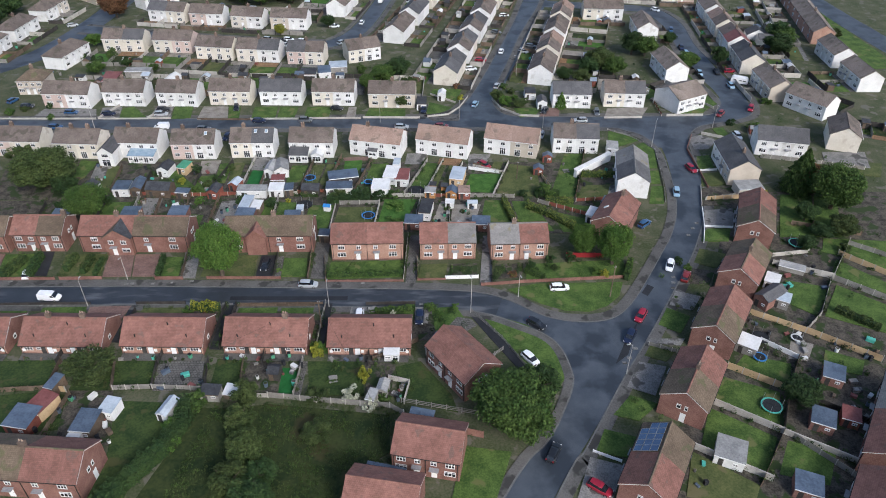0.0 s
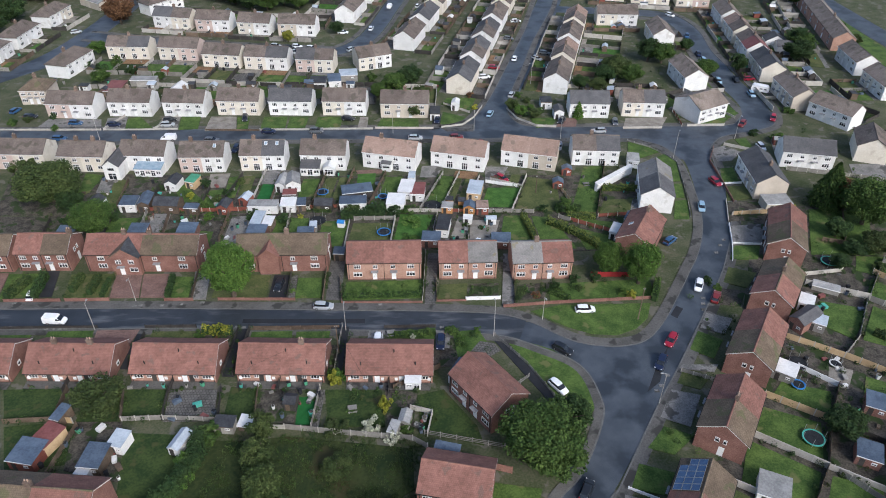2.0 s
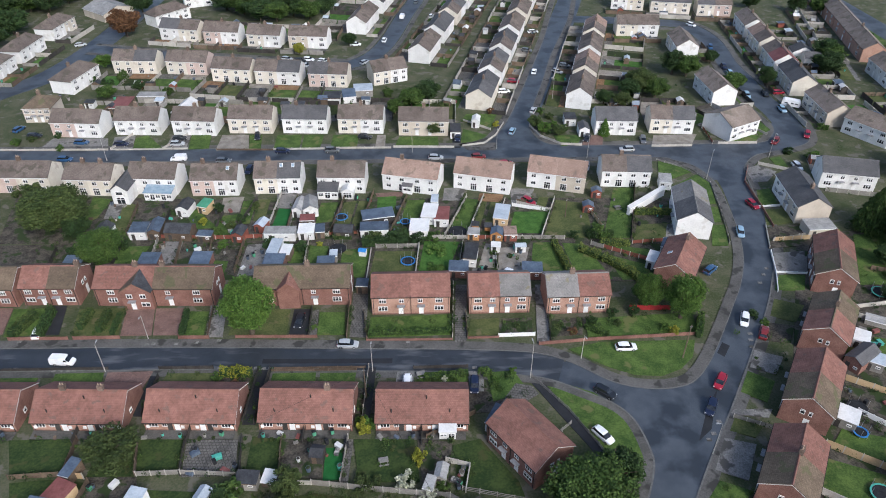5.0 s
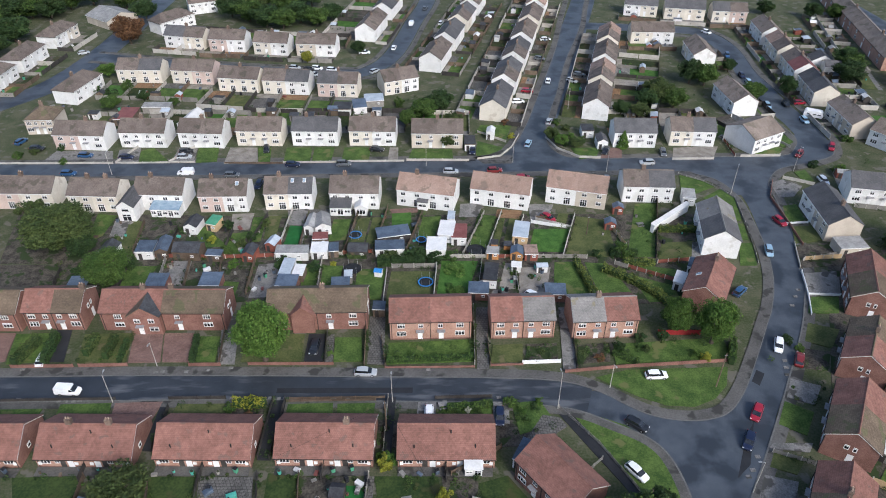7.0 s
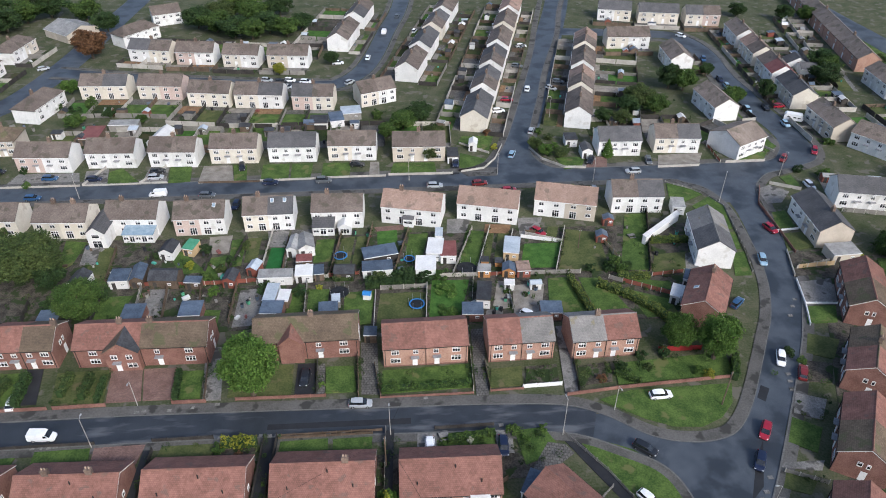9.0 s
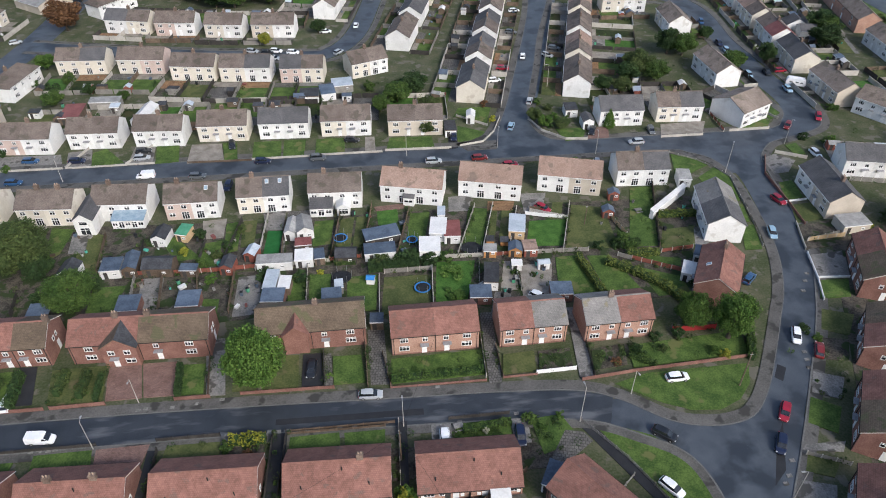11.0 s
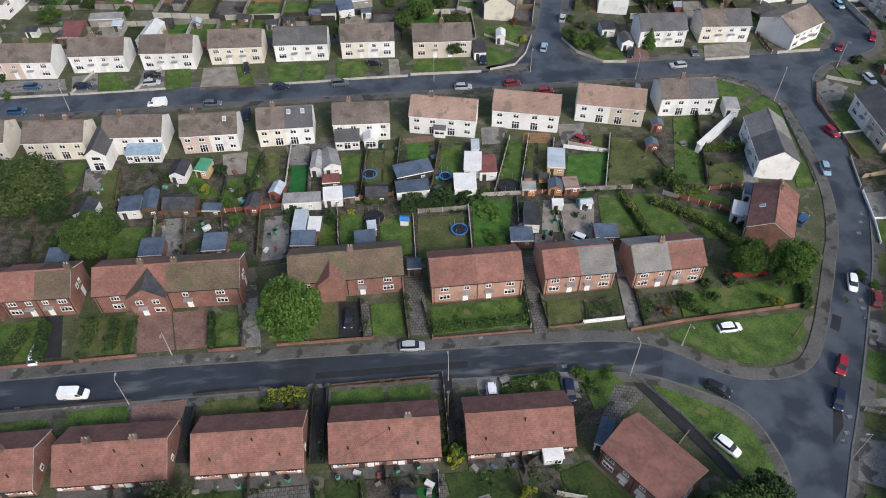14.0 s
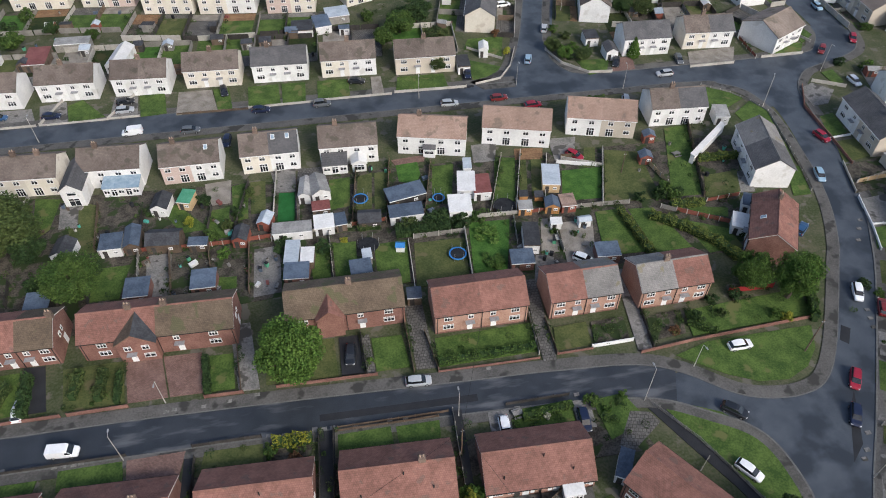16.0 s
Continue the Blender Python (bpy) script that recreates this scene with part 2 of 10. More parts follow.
    "lamp_red": material("tail_lamp_red", (0.3, 0.01, 0.01), (0.4, 0.02, 0.02), 0.3, 2.0, 9.0, 0.0),
    "lamp_clear": material("headlamp_clear", (0.6, 0.6, 0.6), (0.7, 0.7, 0.7), 0.15, 2.0, 9.0, 0.0),
    "net": material("black_netting", (0.01, 0.011, 0.014), (0.025, 0.027, 0.03), 0.85, 1.0, 6.0, 0.2),
    "blue_plastic": material("blue_plastic", (0.03, 0.16, 0.42), (0.05, 0.24, 0.55), 0.5, 1.0, 6.0, 0.0),
    "green_plastic": material("green_plastic", (0.06, 0.3, 0.24), (0.1, 0.4, 0.32), 0.5, 1.0, 6.0, 0.0),
    "bark": material("bark", (0.05, 0.038, 0.028), (0.11, 0.09, 0.07), 0.95, 1.0, 8.0, 0.8),
    "clutter": material("garden_clutter", (0.06, 0.06, 0.06), (0.3, 0.29, 0.27), 0.7, 0.9, 2.5, 0.3, rand=0.5, mix=0.3),
}


def foliage(name, c1, c2):
    return material(name, c1, c2, 0.8, 0.35, 1.4, 0.0, rand=0.16, island=0.35, spec=0.25)


M["leaf"] = foliage("tree_leaves", (0.03, 0.064, 0.013), (0.068, 0.11, 0.024))
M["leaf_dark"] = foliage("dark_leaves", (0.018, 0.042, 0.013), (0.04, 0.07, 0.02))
M["leaf_bright"] = foliage("bright_leaves", (0.042, 0.092, 0.015), (0.085, 0.145, 0.028))
M["leaf_olive"] = foliage("olive_leaves", (0.03, 0.05, 0.014), (0.064, 0.086, 0.025))
M["leaf_yellow"] = foliage("yellow_leaves", (0.15, 0.17, 0.02), (0.27, 0.27, 0.034))
M["leaf_russet"] = foliage("russet_leaves", (0.1, 0.05, 0.025), (0.16, 0.085, 0.04))
M["leaf_lime"] = foliage("lime_leaves", (0.07, 0.095, 0.02), (0.125, 0.15, 0.034))
M["leaf_white"] = foliage("white_blossom", (0.3, 0.32, 0.22), (0.5, 0.5, 0.4))
CAR_PAINT = {}
for _n, _c in {"white": (0.75, 0.76, 0.77), "silver": (0.36, 0.38, 0.4), "black": (0.014, 0.016, 0.02), "grey": (0.1, 0.11, 0.12), "blue": (0.025, 0.075, 0.17),
               "dark_blue": (0.01, 0.016, 0.042), "red": (0.26, 0.012, 0.028), "pale_blue": (0.24, 0.36, 0.46), "maroon": (0.17, 0.02, 0.02)}.items():
    CAR_PAINT[_n] = material(_n + "_car_paint", _c, tuple(min(1, v * 1.12) for v in _c), 0.28, 0.6, 3.0, 0.0, spec=0.6)


# ---------- mesh helpers ----------
def part(name, bm, mat, parent=None, label="", loc=None, rz=0.0, smooth=False):
    me = bm
    if isinstance(bm, bmesh.types.BMesh):
        me = bpy.data.meshes.new(name)
        if smooth:
            for f in bm.faces:
                f.smooth = True
        bm.to_mesh(me)
        bm.free()
        for q in (mat if isinstance(mat, (list, tuple)) else [mat]):
            me.materials.append(q)
    ob = new(name, me)
    if parent is not None:
        ob.parent = parent
    if loc is not None:
        ob.location = loc
    ob.rotation_euler[2] = rz
    if label:
        ob["label"] = label
    return ob


def anchor(name, x, y, z=0.0, deg=0.0, label="", category="", group="", kind=""):
    ob = new(name)
    ob.empty_display_size = 0.3
    ob.matrix_basis = pose(x, y, z, 0, 0, deg)
    return tagged(ob, label, category, group, kind)


def box(bm, x0, x1, y0, y1, z0, z1, mi=0, top=1.0):
    """A box; top shrinks its upper face about the middle."""
    cx, cy = (x0 + x1) / 2, (y0 + y1) / 2
    vs = [bm.verts.new((x, y, z0)) for x, y in ((x0, y0), (x1, y0), (x1, y1), (x0, y1))]
    vs += [bm.verts.new((cx + (x - cx) * top, cy + (y - cy) * top, z1)) for x, y in ((x0, y0), (x1, y0), (x1, y1), (x0, y1))]
    for q in ((3, 2, 1, 0), (4, 5, 6, 7), (0, 1, 5, 4), (1, 2, 6, 5), (2, 3, 7, 6), (3, 0, 4, 7)):
        bm.faces.new([vs[i] for i in q]).material_index = mi
    return bm


def cyl(bm, x, y, z0, z1, r0, r1=None, n=10, mi=0):
    r1 = r0 if r1 is None else r1
    a = [bm.verts.new((x + r0 * math.cos(i * math.tau / n), y + r0 * math.sin(i * math.tau / n), z0)) for i in range(n)]
    b = [bm.verts.new((x + r1 * math.cos(i * math.tau / n), y + r1 * math.sin(i * math.tau / n), z1)) for i in range(n)]
    for i in range(n):
        bm.faces.new((a[i], a[(i + 1) % n], b[(i + 1) % n], b[i])).material_index = mi
    bm.faces.new(b).material_index = mi
    bm.faces.new(a[::-1]).material_index = mi
    return bm


def prism_x(bm, x0, x1, section, mi=0):
    """Extrudes a closed (y, z) outline along x."""
    a = [bm.verts.new((x0, y, z)) for y, z in section]
    b = [bm.verts.new((x1, y, z)) for y, z in section]
    n = len(section)
    bm.faces.new(a[::-1]).material_index = mi
    bm.faces.new(b).material_index = mi
    for i in range(n):
        bm.faces.new((a[i], b[i], b[(i + 1) % n], a[(i + 1) % n])).material_index = mi
    bmesh.ops.recalc_face_normals(bm, faces=bm.faces[:])
    return bm


def tube(bm, p, q, r0, r1, n=6):
    p, q = Vector(p), Vector(q)
    rot = (q - p).to_track_quat("Z", "Y").to_matrix()
    a = [bm.verts.new(p + rot @ Vector((r0 * math.cos(i * math.tau / n), r0 * math.sin(i * math.tau / n), 0))) for i in range(n)]
    b = [bm.verts.new(q + rot @ Vector((r1 * math.cos(i * math.tau / n), r1 * math.sin(i * math.tau / n), 0))) for i in range(n)]
    for i in range(n):
        bm.faces.new((a[i], a[(i + 1) % n], b[(i + 1) % n], b[i]))
    bm.faces.new(b)
    bm.faces.new(a[::-1])


def flat(name, pts, z0, z1, mat, label="", kind="structure", category=""):
    """A flat slab on a plan outline, with its origin at the first corner, turned to its first edge."""
    (ox, oy), (qx, qy) = pts[0], pts[1]
    a = math.atan2(qy - oy, qx - ox)
    ca, sa = math.cos(a), math.sin(a)
    bm = bmesh.new()
    loc2 = [((x - ox) * ca + (y - oy) * sa, -(x - ox) * sa + (y - oy) * ca) for x, y in pts]
    lo = [bm.verts.new((x, y, z0)) for x, y in loc2]
    hi = [bm.verts.new((x, y, z1)) for x, y in loc2]
    n = len(pts)
    bm.faces.new(hi)
    bm.faces.new(lo[::-1])
    for i in range(n):
        bm.faces.new((lo[i], lo[(i + 1) % n], hi[(i + 1) % n], hi[i]))
    bmesh.ops.recalc_face_normals(bm, faces=bm.faces[:])
    ob = part(name, bm, M[mat], None, "", (ox, oy, 0), a)
    return tagged(ob, label, category or name, "", kind)


def smooth_line(pts, step=6):
    out = []
    n = len(pts)
    for i in range(n - 1):
        p0, p1, p2, p3 = (Vector(pts[max(0, i - 1)]), Vector(pts[i]), Vector(pts[i + 1]), Vector(pts[min(n - 1, i + 2)]))
        for k in range(step):
            t = k / step
            out.append(0.5 * ((2 * p1) + (p2 - p0) * t + (2 * p0 - 5 * p1 + 4 * p2 - p3) * t * t + (3 * p1 - p0 - 3 * p2 + p3) * t ** 3))
    out.append(Vector(pts[-1]))
    return out


def ribbon(name, pts, left, right, z0, z1, mat, label="", step=6, kind="structure", category="", parent=None):
    """A strip along a smooth line, left and right metres to its two sides."""
    ln = smooth_line(pts, step)
    bm = bmesh.new()
    rows = []
    for i, p in enumerate(ln):
        d = (ln[min(i + 1, len(ln) - 1)] - ln[max(i - 1, 0)]).normalized()
        nrm = Vector((-d.y, d.x))
        a, b = p + nrm * left, p - nrm * right
        rows.append([bm.verts.new((v.x, v.y, z)) for v, z in ((a, z0), (a, z1), (b, z1), (b, z0))])
    for r, s in zip(rows, rows[1:]):
        for k in range(3):
            bm.faces.new((r[k], s[k], s[k + 1], r[k + 1]))
    bm.faces.new(rows[0])
    bm.faces.new(rows[-1][::-1])
    bmesh.ops.recalc_face_normals(bm, faces=bm.faces[:])
    ob = part(name, bm, M[mat], parent)
    return tagged(ob, label, category or name, "", kind) if parent is None else ob


# ---------- houses ----------
_shared = {}


def shared(key, build):
    """A mesh built once and used by all alike pieces."""
    if key not in _shared:
        bm, mats = build()
        me = bpy.data.meshes.new(str(key[0]))
        bm.to_mesh(me)
        bm.free()
        for q in mats:
            me.materials.append(q)
        _shared[key] = me
    return _shared[key]


def lattice(xs, zs, filled, y0, y1):
    """One connected solid of the filled cells of a grid in x and z."""
    bm = bmesh.new()
    vs = {}

    def v(i, k, j):
        if (i, k, j) not in vs:
            vs[i, k, j] = bm.verts.new((xs[i], (y0, y1)[k], zs[j]))
        return vs[i, k, j]
    nx, nz = len(xs) - 1, len(zs) - 1
    for i in range(nx):
        for j in range(nz):
            if not filled(i, j):
                continue
            bm.faces.new((v(i, 0, j), v(i + 1, 0, j), v(i + 1, 0, j + 1), v(i, 0, j + 1)))
            bm.faces.new((v(i, 1, j + 1), v(i + 1, 1, j + 1), v(i + 1, 1, j), v(i, 1, j)))
            for di, dj, q in ((-1, 0, ((i, 0, j), (i, 0, j + 1), (i, 1, j + 1), (i, 1, j))), (1, 0, ((i + 1, 1, j), (i + 1, 1, j + 1), (i + 1, 0, j + 1), (i + 1, 0, j))),
                              (0, -1, ((i, 1, j), (i + 1, 1, j), (i + 1, 0, j), (i, 0, j))), (0, 1, ((i, 0, j + 1), (i + 1, 0, j + 1), (i + 1, 1, j + 1), (i, 1, j + 1)))):
                a, c = i + di, j + dj
                if not (0 <= a < nx and 0 <= c < nz and filled(a, c)):
                    bm.faces.new([v(*t) for t in q])
    return bm


def window_mesh(w, h, panes):
    def build():
        f = 0.08
        xs = [-w / 2]
        for i in range(panes):
            x = -w / 2 + f + i * (w - f) / panes
            xs += [x, x + (w - f) / panes - f]
        xs.append(w / 2)
        zs = [0, f, h * 0.68, h * 0.68 + 0.06, h - f, h]
        return lattice(xs, zs, lambda i, j: i % 2 == 0 or j % 2 == 0, -0.07, 0.06), [M["upvc"]]
    return shared(("window", w, h, panes), build)


def pane_mesh(w, h):
    def build():
        return box(bmesh.new(), -w / 2 + 0.05, w / 2 - 0.05, -0.015, 0.05, 0.05, h - 0.05), [M["glass"]]
    return shared(("pane", w, h), build)


def glazed_mesh(w, h, panes):
    def build():
        me = window_mesh(w, h, panes)
        bm = bmesh.new()
        bm.from_mesh(me)
        box(bm, -w / 2 + 0.05, w / 2 - 0.05, -0.015, 0.05, 0.05, h - 0.05, 1)
        return bm, [M["upvc"], M["glass"]]
    return shared(("glazed", w, h, panes), build)


def window(parent, x, y, z, rz, w=1.7, h=1.15, panes=3):
    if abs(parent.location.y) > 82:
        return part("window", glazed_mesh(w, h, panes), None, parent, "", (x, y, z), rz)
    o = part("window", window_mesh(w, h, panes), None, parent, "", (x, y, z), rz)
    part("pane", pane_mesh(w, h), None, o)
    return o


def door_mesh():
    return shared(("door",), lambda: (box(bmesh.new(), -0.48, 0.48, -0.05, 0.05, 0, 2.08), [M["upvc"]]))


def front_door(parent, x, y, rz, canopy=False, fine=False):
    o = part("door", door_mesh(), None, parent, "", (x, y, 0.1), rz)
    if abs(parent.location.y) < 82:
        part("door_pane", shared(("door_pane",), lambda: (box(bmesh.new(), -0.26, 0.26, -0.035, 0.0, 1.05, 1.85), [M["glass"]])), None, o)
    if canopy or fine:
        part("handle", shared(("handle",), lambda: (box(bmesh.new(), 0.3, 0.36, -0.07, -0.02, 0.98, 1.14), [M["metal"]])), None, o)
    if canopy:
        part("canopy", shared(("canopy",), lambda: (box(bmesh.new(), -0.8, 0.8, -0.85, -0.003, 2.3, 2.42), [M["lead"]])), None, parent, "", (x, y, 0.1), rz)
    return o


def roof_mesh(x0, x1, d, eave, rise, over=0.32, thick=0.16):
    """Both slopes of a gabled roof between x0 and x1."""
    k = rise / (d / 2)
    yo = -over
    lo = eave - over * k
    sec = [(yo, lo), (d / 2, eave + rise), (d - yo, lo), (d - yo, lo + thick), (d / 2, eave + rise + thick), (yo, lo + thick)]
    return prism_x(bmesh.new(), x0, x1, sec)


def chimney(parent, x, y, z, pots=2):
    """z: the roof's height at its foot."""
    def build():
        bm = bmesh.new()
        box(bm, -0.5, 0.5, -0.33, 0.33, -0.6, 0.98)
        box(bm, -0.57, 0.57, -0.4, 0.4, 0.98, 1.12)
        box(bm, -0.51, 0.51, -0.34, 0.34, 1.12, 1.22, 0, 0.8)
        return bm, [M["stack"]]
    c = part("chimney", shared(("chimney",), build), None, parent, "", (x, y, z))
    for i in range(pots):
        part("chimney_pot", shared(("pot",), lambda: (cyl(bmesh.new(), 0, 0, 0, 0.42, 0.13, 0.1, 8), [M["pot"]])), None, c, "", ((i - (pots - 1) / 2) * 0.46, 0, 1.2))


def hipped(x0, x1, d, eave, rise, over=0.32):
    bm = bmesh.new()
    k = rise / (d / 2)
    lo = eave - over * k
    e = [bm.verts.new(p) for p in ((x0 - over, -over, lo), (x1 + over, -over, lo), (x1 + over, d + over, lo), (x0 - over, d + over, lo))]
    r = [bm.verts.new(p) for p in ((x0 + d * 0.45, d / 2, eave + rise), (x1 - d * 0.45, d / 2, eave + rise))]
    u = [bm.verts.new((v.co.x, v.co.y, v.co.z - 0.16)) for v in e]
    for q in ((e[0], e[1], r[1], r[0]), (e[1], e[2], r[1]), (e[2], e[3], r[0], r[1]), (e[3], e[0], r[0]), (u[3], u[2], u[1], u[0])):
        bm.faces.new(q)
    for i in range(4):
        bm.faces.new((e[i], u[i], u[(i + 1) % 4], e[(i + 1) % 4]))
    return bm


def house(x, y, deg, w, d=8.0, eave=4.8, rise=2.5, walls=("white", "white"), roofs=("roof_brown", "roof_brown"), front="semi", chim=(0.5,),
          label="two-storey semi-detached house with a tiled roof", group="", hip=False, back=False, gable="none", fine=True):
    """A pair of dwellings under one gabled roof; x, y is its near left corner, deg its front's direction."""
    h = anchor("house", x, y, 0, deg, label, "house", group)
    halves = ((0, w / 2), (w / 2, w)) if walls[0] != walls[1] or roofs[0] != roofs[1] or w > 9 else ((0, w),)
    k = rise / (d / 2)
    for i, (a, b) in enumerate(halves):
        sec = [(0, -0.1), (d, -0.1), (d, eave), (d / 2, eave + (0 if hip else rise)), (0, eave)]
        if hip:
            sec = [(0, -0.1), (d, -0.1), (d, eave), (0, eave)]
        part("wall", prism_x(bmesh.new(), a, b, sec), M[walls[i % 2]], h)
        if not hip:
            part("roof", roof_mesh(a - (0.15 if i == 0 else 0), b + (0.15 if b == w else 0), d, eave, rise), M[roofs[i % 2]], h)
        if not fine or y > 50:
            continue
        plinth = box(bmesh.new(), a + (0.001 if i else -0.03), b + (0.03 if b == w else 0), -0.03, d + 0.03, -0.1, 0.28)
        part("plinth", plinth, M["brick" if "brick" in walls[i % 2] else "lead"], h)
    if hip:
        part("roof", hipped(0, w, d, eave, rise), M[roofs[0]], h)
    else:
        part("ridge", prism_x(bmesh.new(), -0.16, w + 0.16, [(d / 2 - 0.2, eave + rise + 0.06), (d / 2, eave + rise + 0.26), (d / 2 + 0.2, eave + rise + 0.06)]), M[roofs[0]], h)
        for gx in ((-0.155, w + 0.115) if fine and y < 50 else ()):
            bm = bmesh.new()
            for s in (0, 1):
                y0, y1 = (-0.3, d / 2) if s == 0 else (d + 0.3, d / 2)
                z0 = eave - 0.3 * k
                prism_x(bm, gx, gx + 0.04, [(y0, z0 - 0.1), (y1, eave + rise - 0.1), (y1, eave + rise + 0.02), (y0, z0 + 0.02)])
            part("bargeboard", bm, M["upvc"], h)
    for gy in ((-0.42, d + 0.31) if fine and y < 50 else (-0.42,)):
        zz = eave - 0.32 * k
        part("gutter", box(bmesh.new(), -0.1, w + 0.1, gy, gy + 0.11, zz - 0.02, zz + 0.08), M["upvc" if "brick" not in walls[0] else "rubber"], h)
    for dx in (0.35, w / 2, w - 0.35) if fine and y < 50 else ():
        part("downpipe", shared(("pipe", eave), lambda: (box(bmesh.new(), -0.05, 0.05, -0.12, -0.025, 0, eave - 0.1), [M["rubber"]])), None, h, "", (dx, 0, 0))
    up, low = eave - 1.75, 0.95
    if front == "bungalow":
        n = max(2, round(w / 8))
        for i in range(n):
            c = w * (i + 0.5) / n
            s = 1 if i % 2 else -1
            window(h, c + s * w / n * 0.3, 0, 0.95, 0, 1.7, 1.1, 3)
            window(h, c + s * 0.4, 0, 1.05, 0, 0.9, 0.95, 2)
            front_door(h, c - s * w / n * 0.22, 0, 0)
            window(h, c, d, 0.95, math.pi, 1.7, 1.1, 3)
        # pinkish brick sheet, paler than the gables to paint the rear wall's light
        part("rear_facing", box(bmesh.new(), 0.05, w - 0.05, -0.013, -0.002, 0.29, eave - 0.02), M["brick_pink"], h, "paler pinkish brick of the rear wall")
        for i in range(n):
            c = w * (i + 0.5) / n
            s = 1 if i % 2 else -1
            part("back_door", shared(("back_door",), lambda: (box(bmesh.new(), -0.45, 0.45, -0.05, -0.014, 0.1, 2.1), [M["timber_dark"]])), None, h, "dark stained back door", (c - s * w / n * 0.06, 0, 0))
            for u in (0.42, -0.34):
                part("meter_box", shared(("meter_box",), lambda: (box(bmesh.new(), -0.28, 0.28, -0.16, -0.014, 0.75, 1.35), [M["upvc"]])), None, h, "", (c + s * w / n * u, 0, 0))
        for u, f in ((0.17, 0.28), (0.55, 0.72), (0.8, 0.3)):
            part("vent_pipe", shared(("vent_pipe",), lambda: (cyl(bmesh.new(), 0, 0, -0.1, 0.75, 0.1, 0.1, 8), [M["rubber"]])), None, h, "", (w * u, d / 2 * f, eave + rise * f + 0.1))
        window(h, w, d * 0.4, 0.95, math.pi / 2, 0.9, 0.95, 1)
    elif front == "gable":
        pass
    else:
        hw = w / 2
        for i in (0, 1):
            c = hw * (i + 0.5)
            s = -1 if i == 0 else 1
            if front == "semi":
                window(h, c + s * hw * 0.22, 0, up, 0, 1.5, 1.1, 3)
                window(h, c - s * hw * 0.26, 0, up, 0, 1.0, 1.0, 2)
                window(h, c + s * hw * 0.22, 0, low, 0, 1.9, 1.2, 3)
                front_door(h, c - s * hw * 0.24, 0, 0, fine, fine)
            else:
                window(h, c + s * hw * 0.27, 0, up, 0, 1.25, 1.05, 2)
                window(h, c - s * hw * 0.22, 0, up, 0, 1.25, 1.05, 2)
                window(h, c + s * hw * 0.27, 0, low, 0, 1.35, 1.05, 2)
                window(h, c - s * hw * 0.22, 0, 0.12, 0, 1.7, 2.05, 3)
            if back:
                for u in (-0.25, 0.25):
                    window(h, c + u * hw, d, up, math.pi, 1.4, 1.1, 2)
                    window(h, c + u * hw, d, low, math.pi, 1.4, 1.1, 2)
    if gable in ("windows", "brickwindows"):
        for gx, rz in ((0, -math.pi / 2), (w, math.pi / 2)):
            window(h, gx, d * 0.42, up, rz, 0.8, 1.0, 1)
            window(h, gx, d * 0.58, up, rz, 0.6, 1.0, 1)
            front_door(h, gx, d * 0.55, rz, False, True)
    for c in chim:
        chimney(h, w * c, d / 2 + 0.1, eave + rise + 0.05, 2 if fine else 1)
    return h


def porch_wing(x, y, deg, w, d, h, wall, roof, label):
    """A gabled single wing that stands against a house."""
    o = anchor("house_extension", x, y, 0, deg, label, "extension")
    bm = bmesh.new()
    prism_x(bm, 0, d, [(-w / 2, -0.05), (w / 2, -0.05), (w / 2, h), (0, h + w * 0.28), (-w / 2, h)])
    part("wall", bm, M[wall], o)
    k = 0.56
    part("roof", prism_x(bmesh.new(), -0.2, d, [(-w / 2 - 0.25, h - 0.25 * k), (0, h + w * 0.28), (w / 2 + 0.25, h - 0.25 * k), (w / 2 + 0.25, h - 0.25 * k + 0.14), (0, h + w * 0.28 + 0.14), (-w / 2 - 0.25, h - 0.25 * k + 0.14)]), M[roof], o)
    return o



# ---------- ground, roads and pavements ----------
def ground_sheet():
    bm = bmesh.new()
    bmesh.ops.create_grid(bm, x_segments=60, y_segments=60, size=2500)
    for v in bm.verts:
        r = max(0.0, math.hypot(v.co.x, v.co.y - 60) - 330)
        v.co.z = -0.04 + min(25, r * 0.012) * (0.6 + 0.4 * noise.noise((v.co.x * 0.002, v.co.y * 0.002, 0)))
    tagged(part("ground", bm, M["ground"]), "rough grass and earth between the houses", "ground", "", "structure")


ground_sheet()
STREET = [(-220, -1.6), (-66, -2.4), (-18, -2.9), (4, -3.9), (22, -4.5), (34, -5.6), (41, -7.8), (47.5, -12), (54, -17), (62, -23)]
EAST = [(5, -120), (31, -72), (41.5, -53), (53, -36), (63, -21), (70, -10), (77, 0.4), (83, 9.5), (88, 17.8), (92.3, 27), (95, 37), (97, 48), (98.3, 60), (97, 70), (92, 79)]
FAR = [(-220, 79.3), (-100, 79.4), (0, 78.9), (60, 78.6), (100, 79), (118, 82), (126, 90), (127.5, 100), (126.5, 112), (126, 125), (126.5, 142), (128, 166), (123, 186), (108, 191), (76, 196)]
CLIMB = [(40, 79), (43, 95), (47.5, 108), (55, 133), (66, 168), (75, 200), (86, 240), (105, 320)]
BEHIND = [(-112, 165), (-60.5, 153), (-19, 147), (-8, 150), (0, 166), (7, 202), (13, 233), (20, 300)]
MAIN = [(-190, 30), (-150, 92), (-128, 122), (-116, 141), (-110, 177), (-107, 235), (-100, 330)]
ribbon("road", EAST, 3.9, 3.9, -0.3, -0.008, "asphalt_old", "worn grey asphalt road with darker patches")
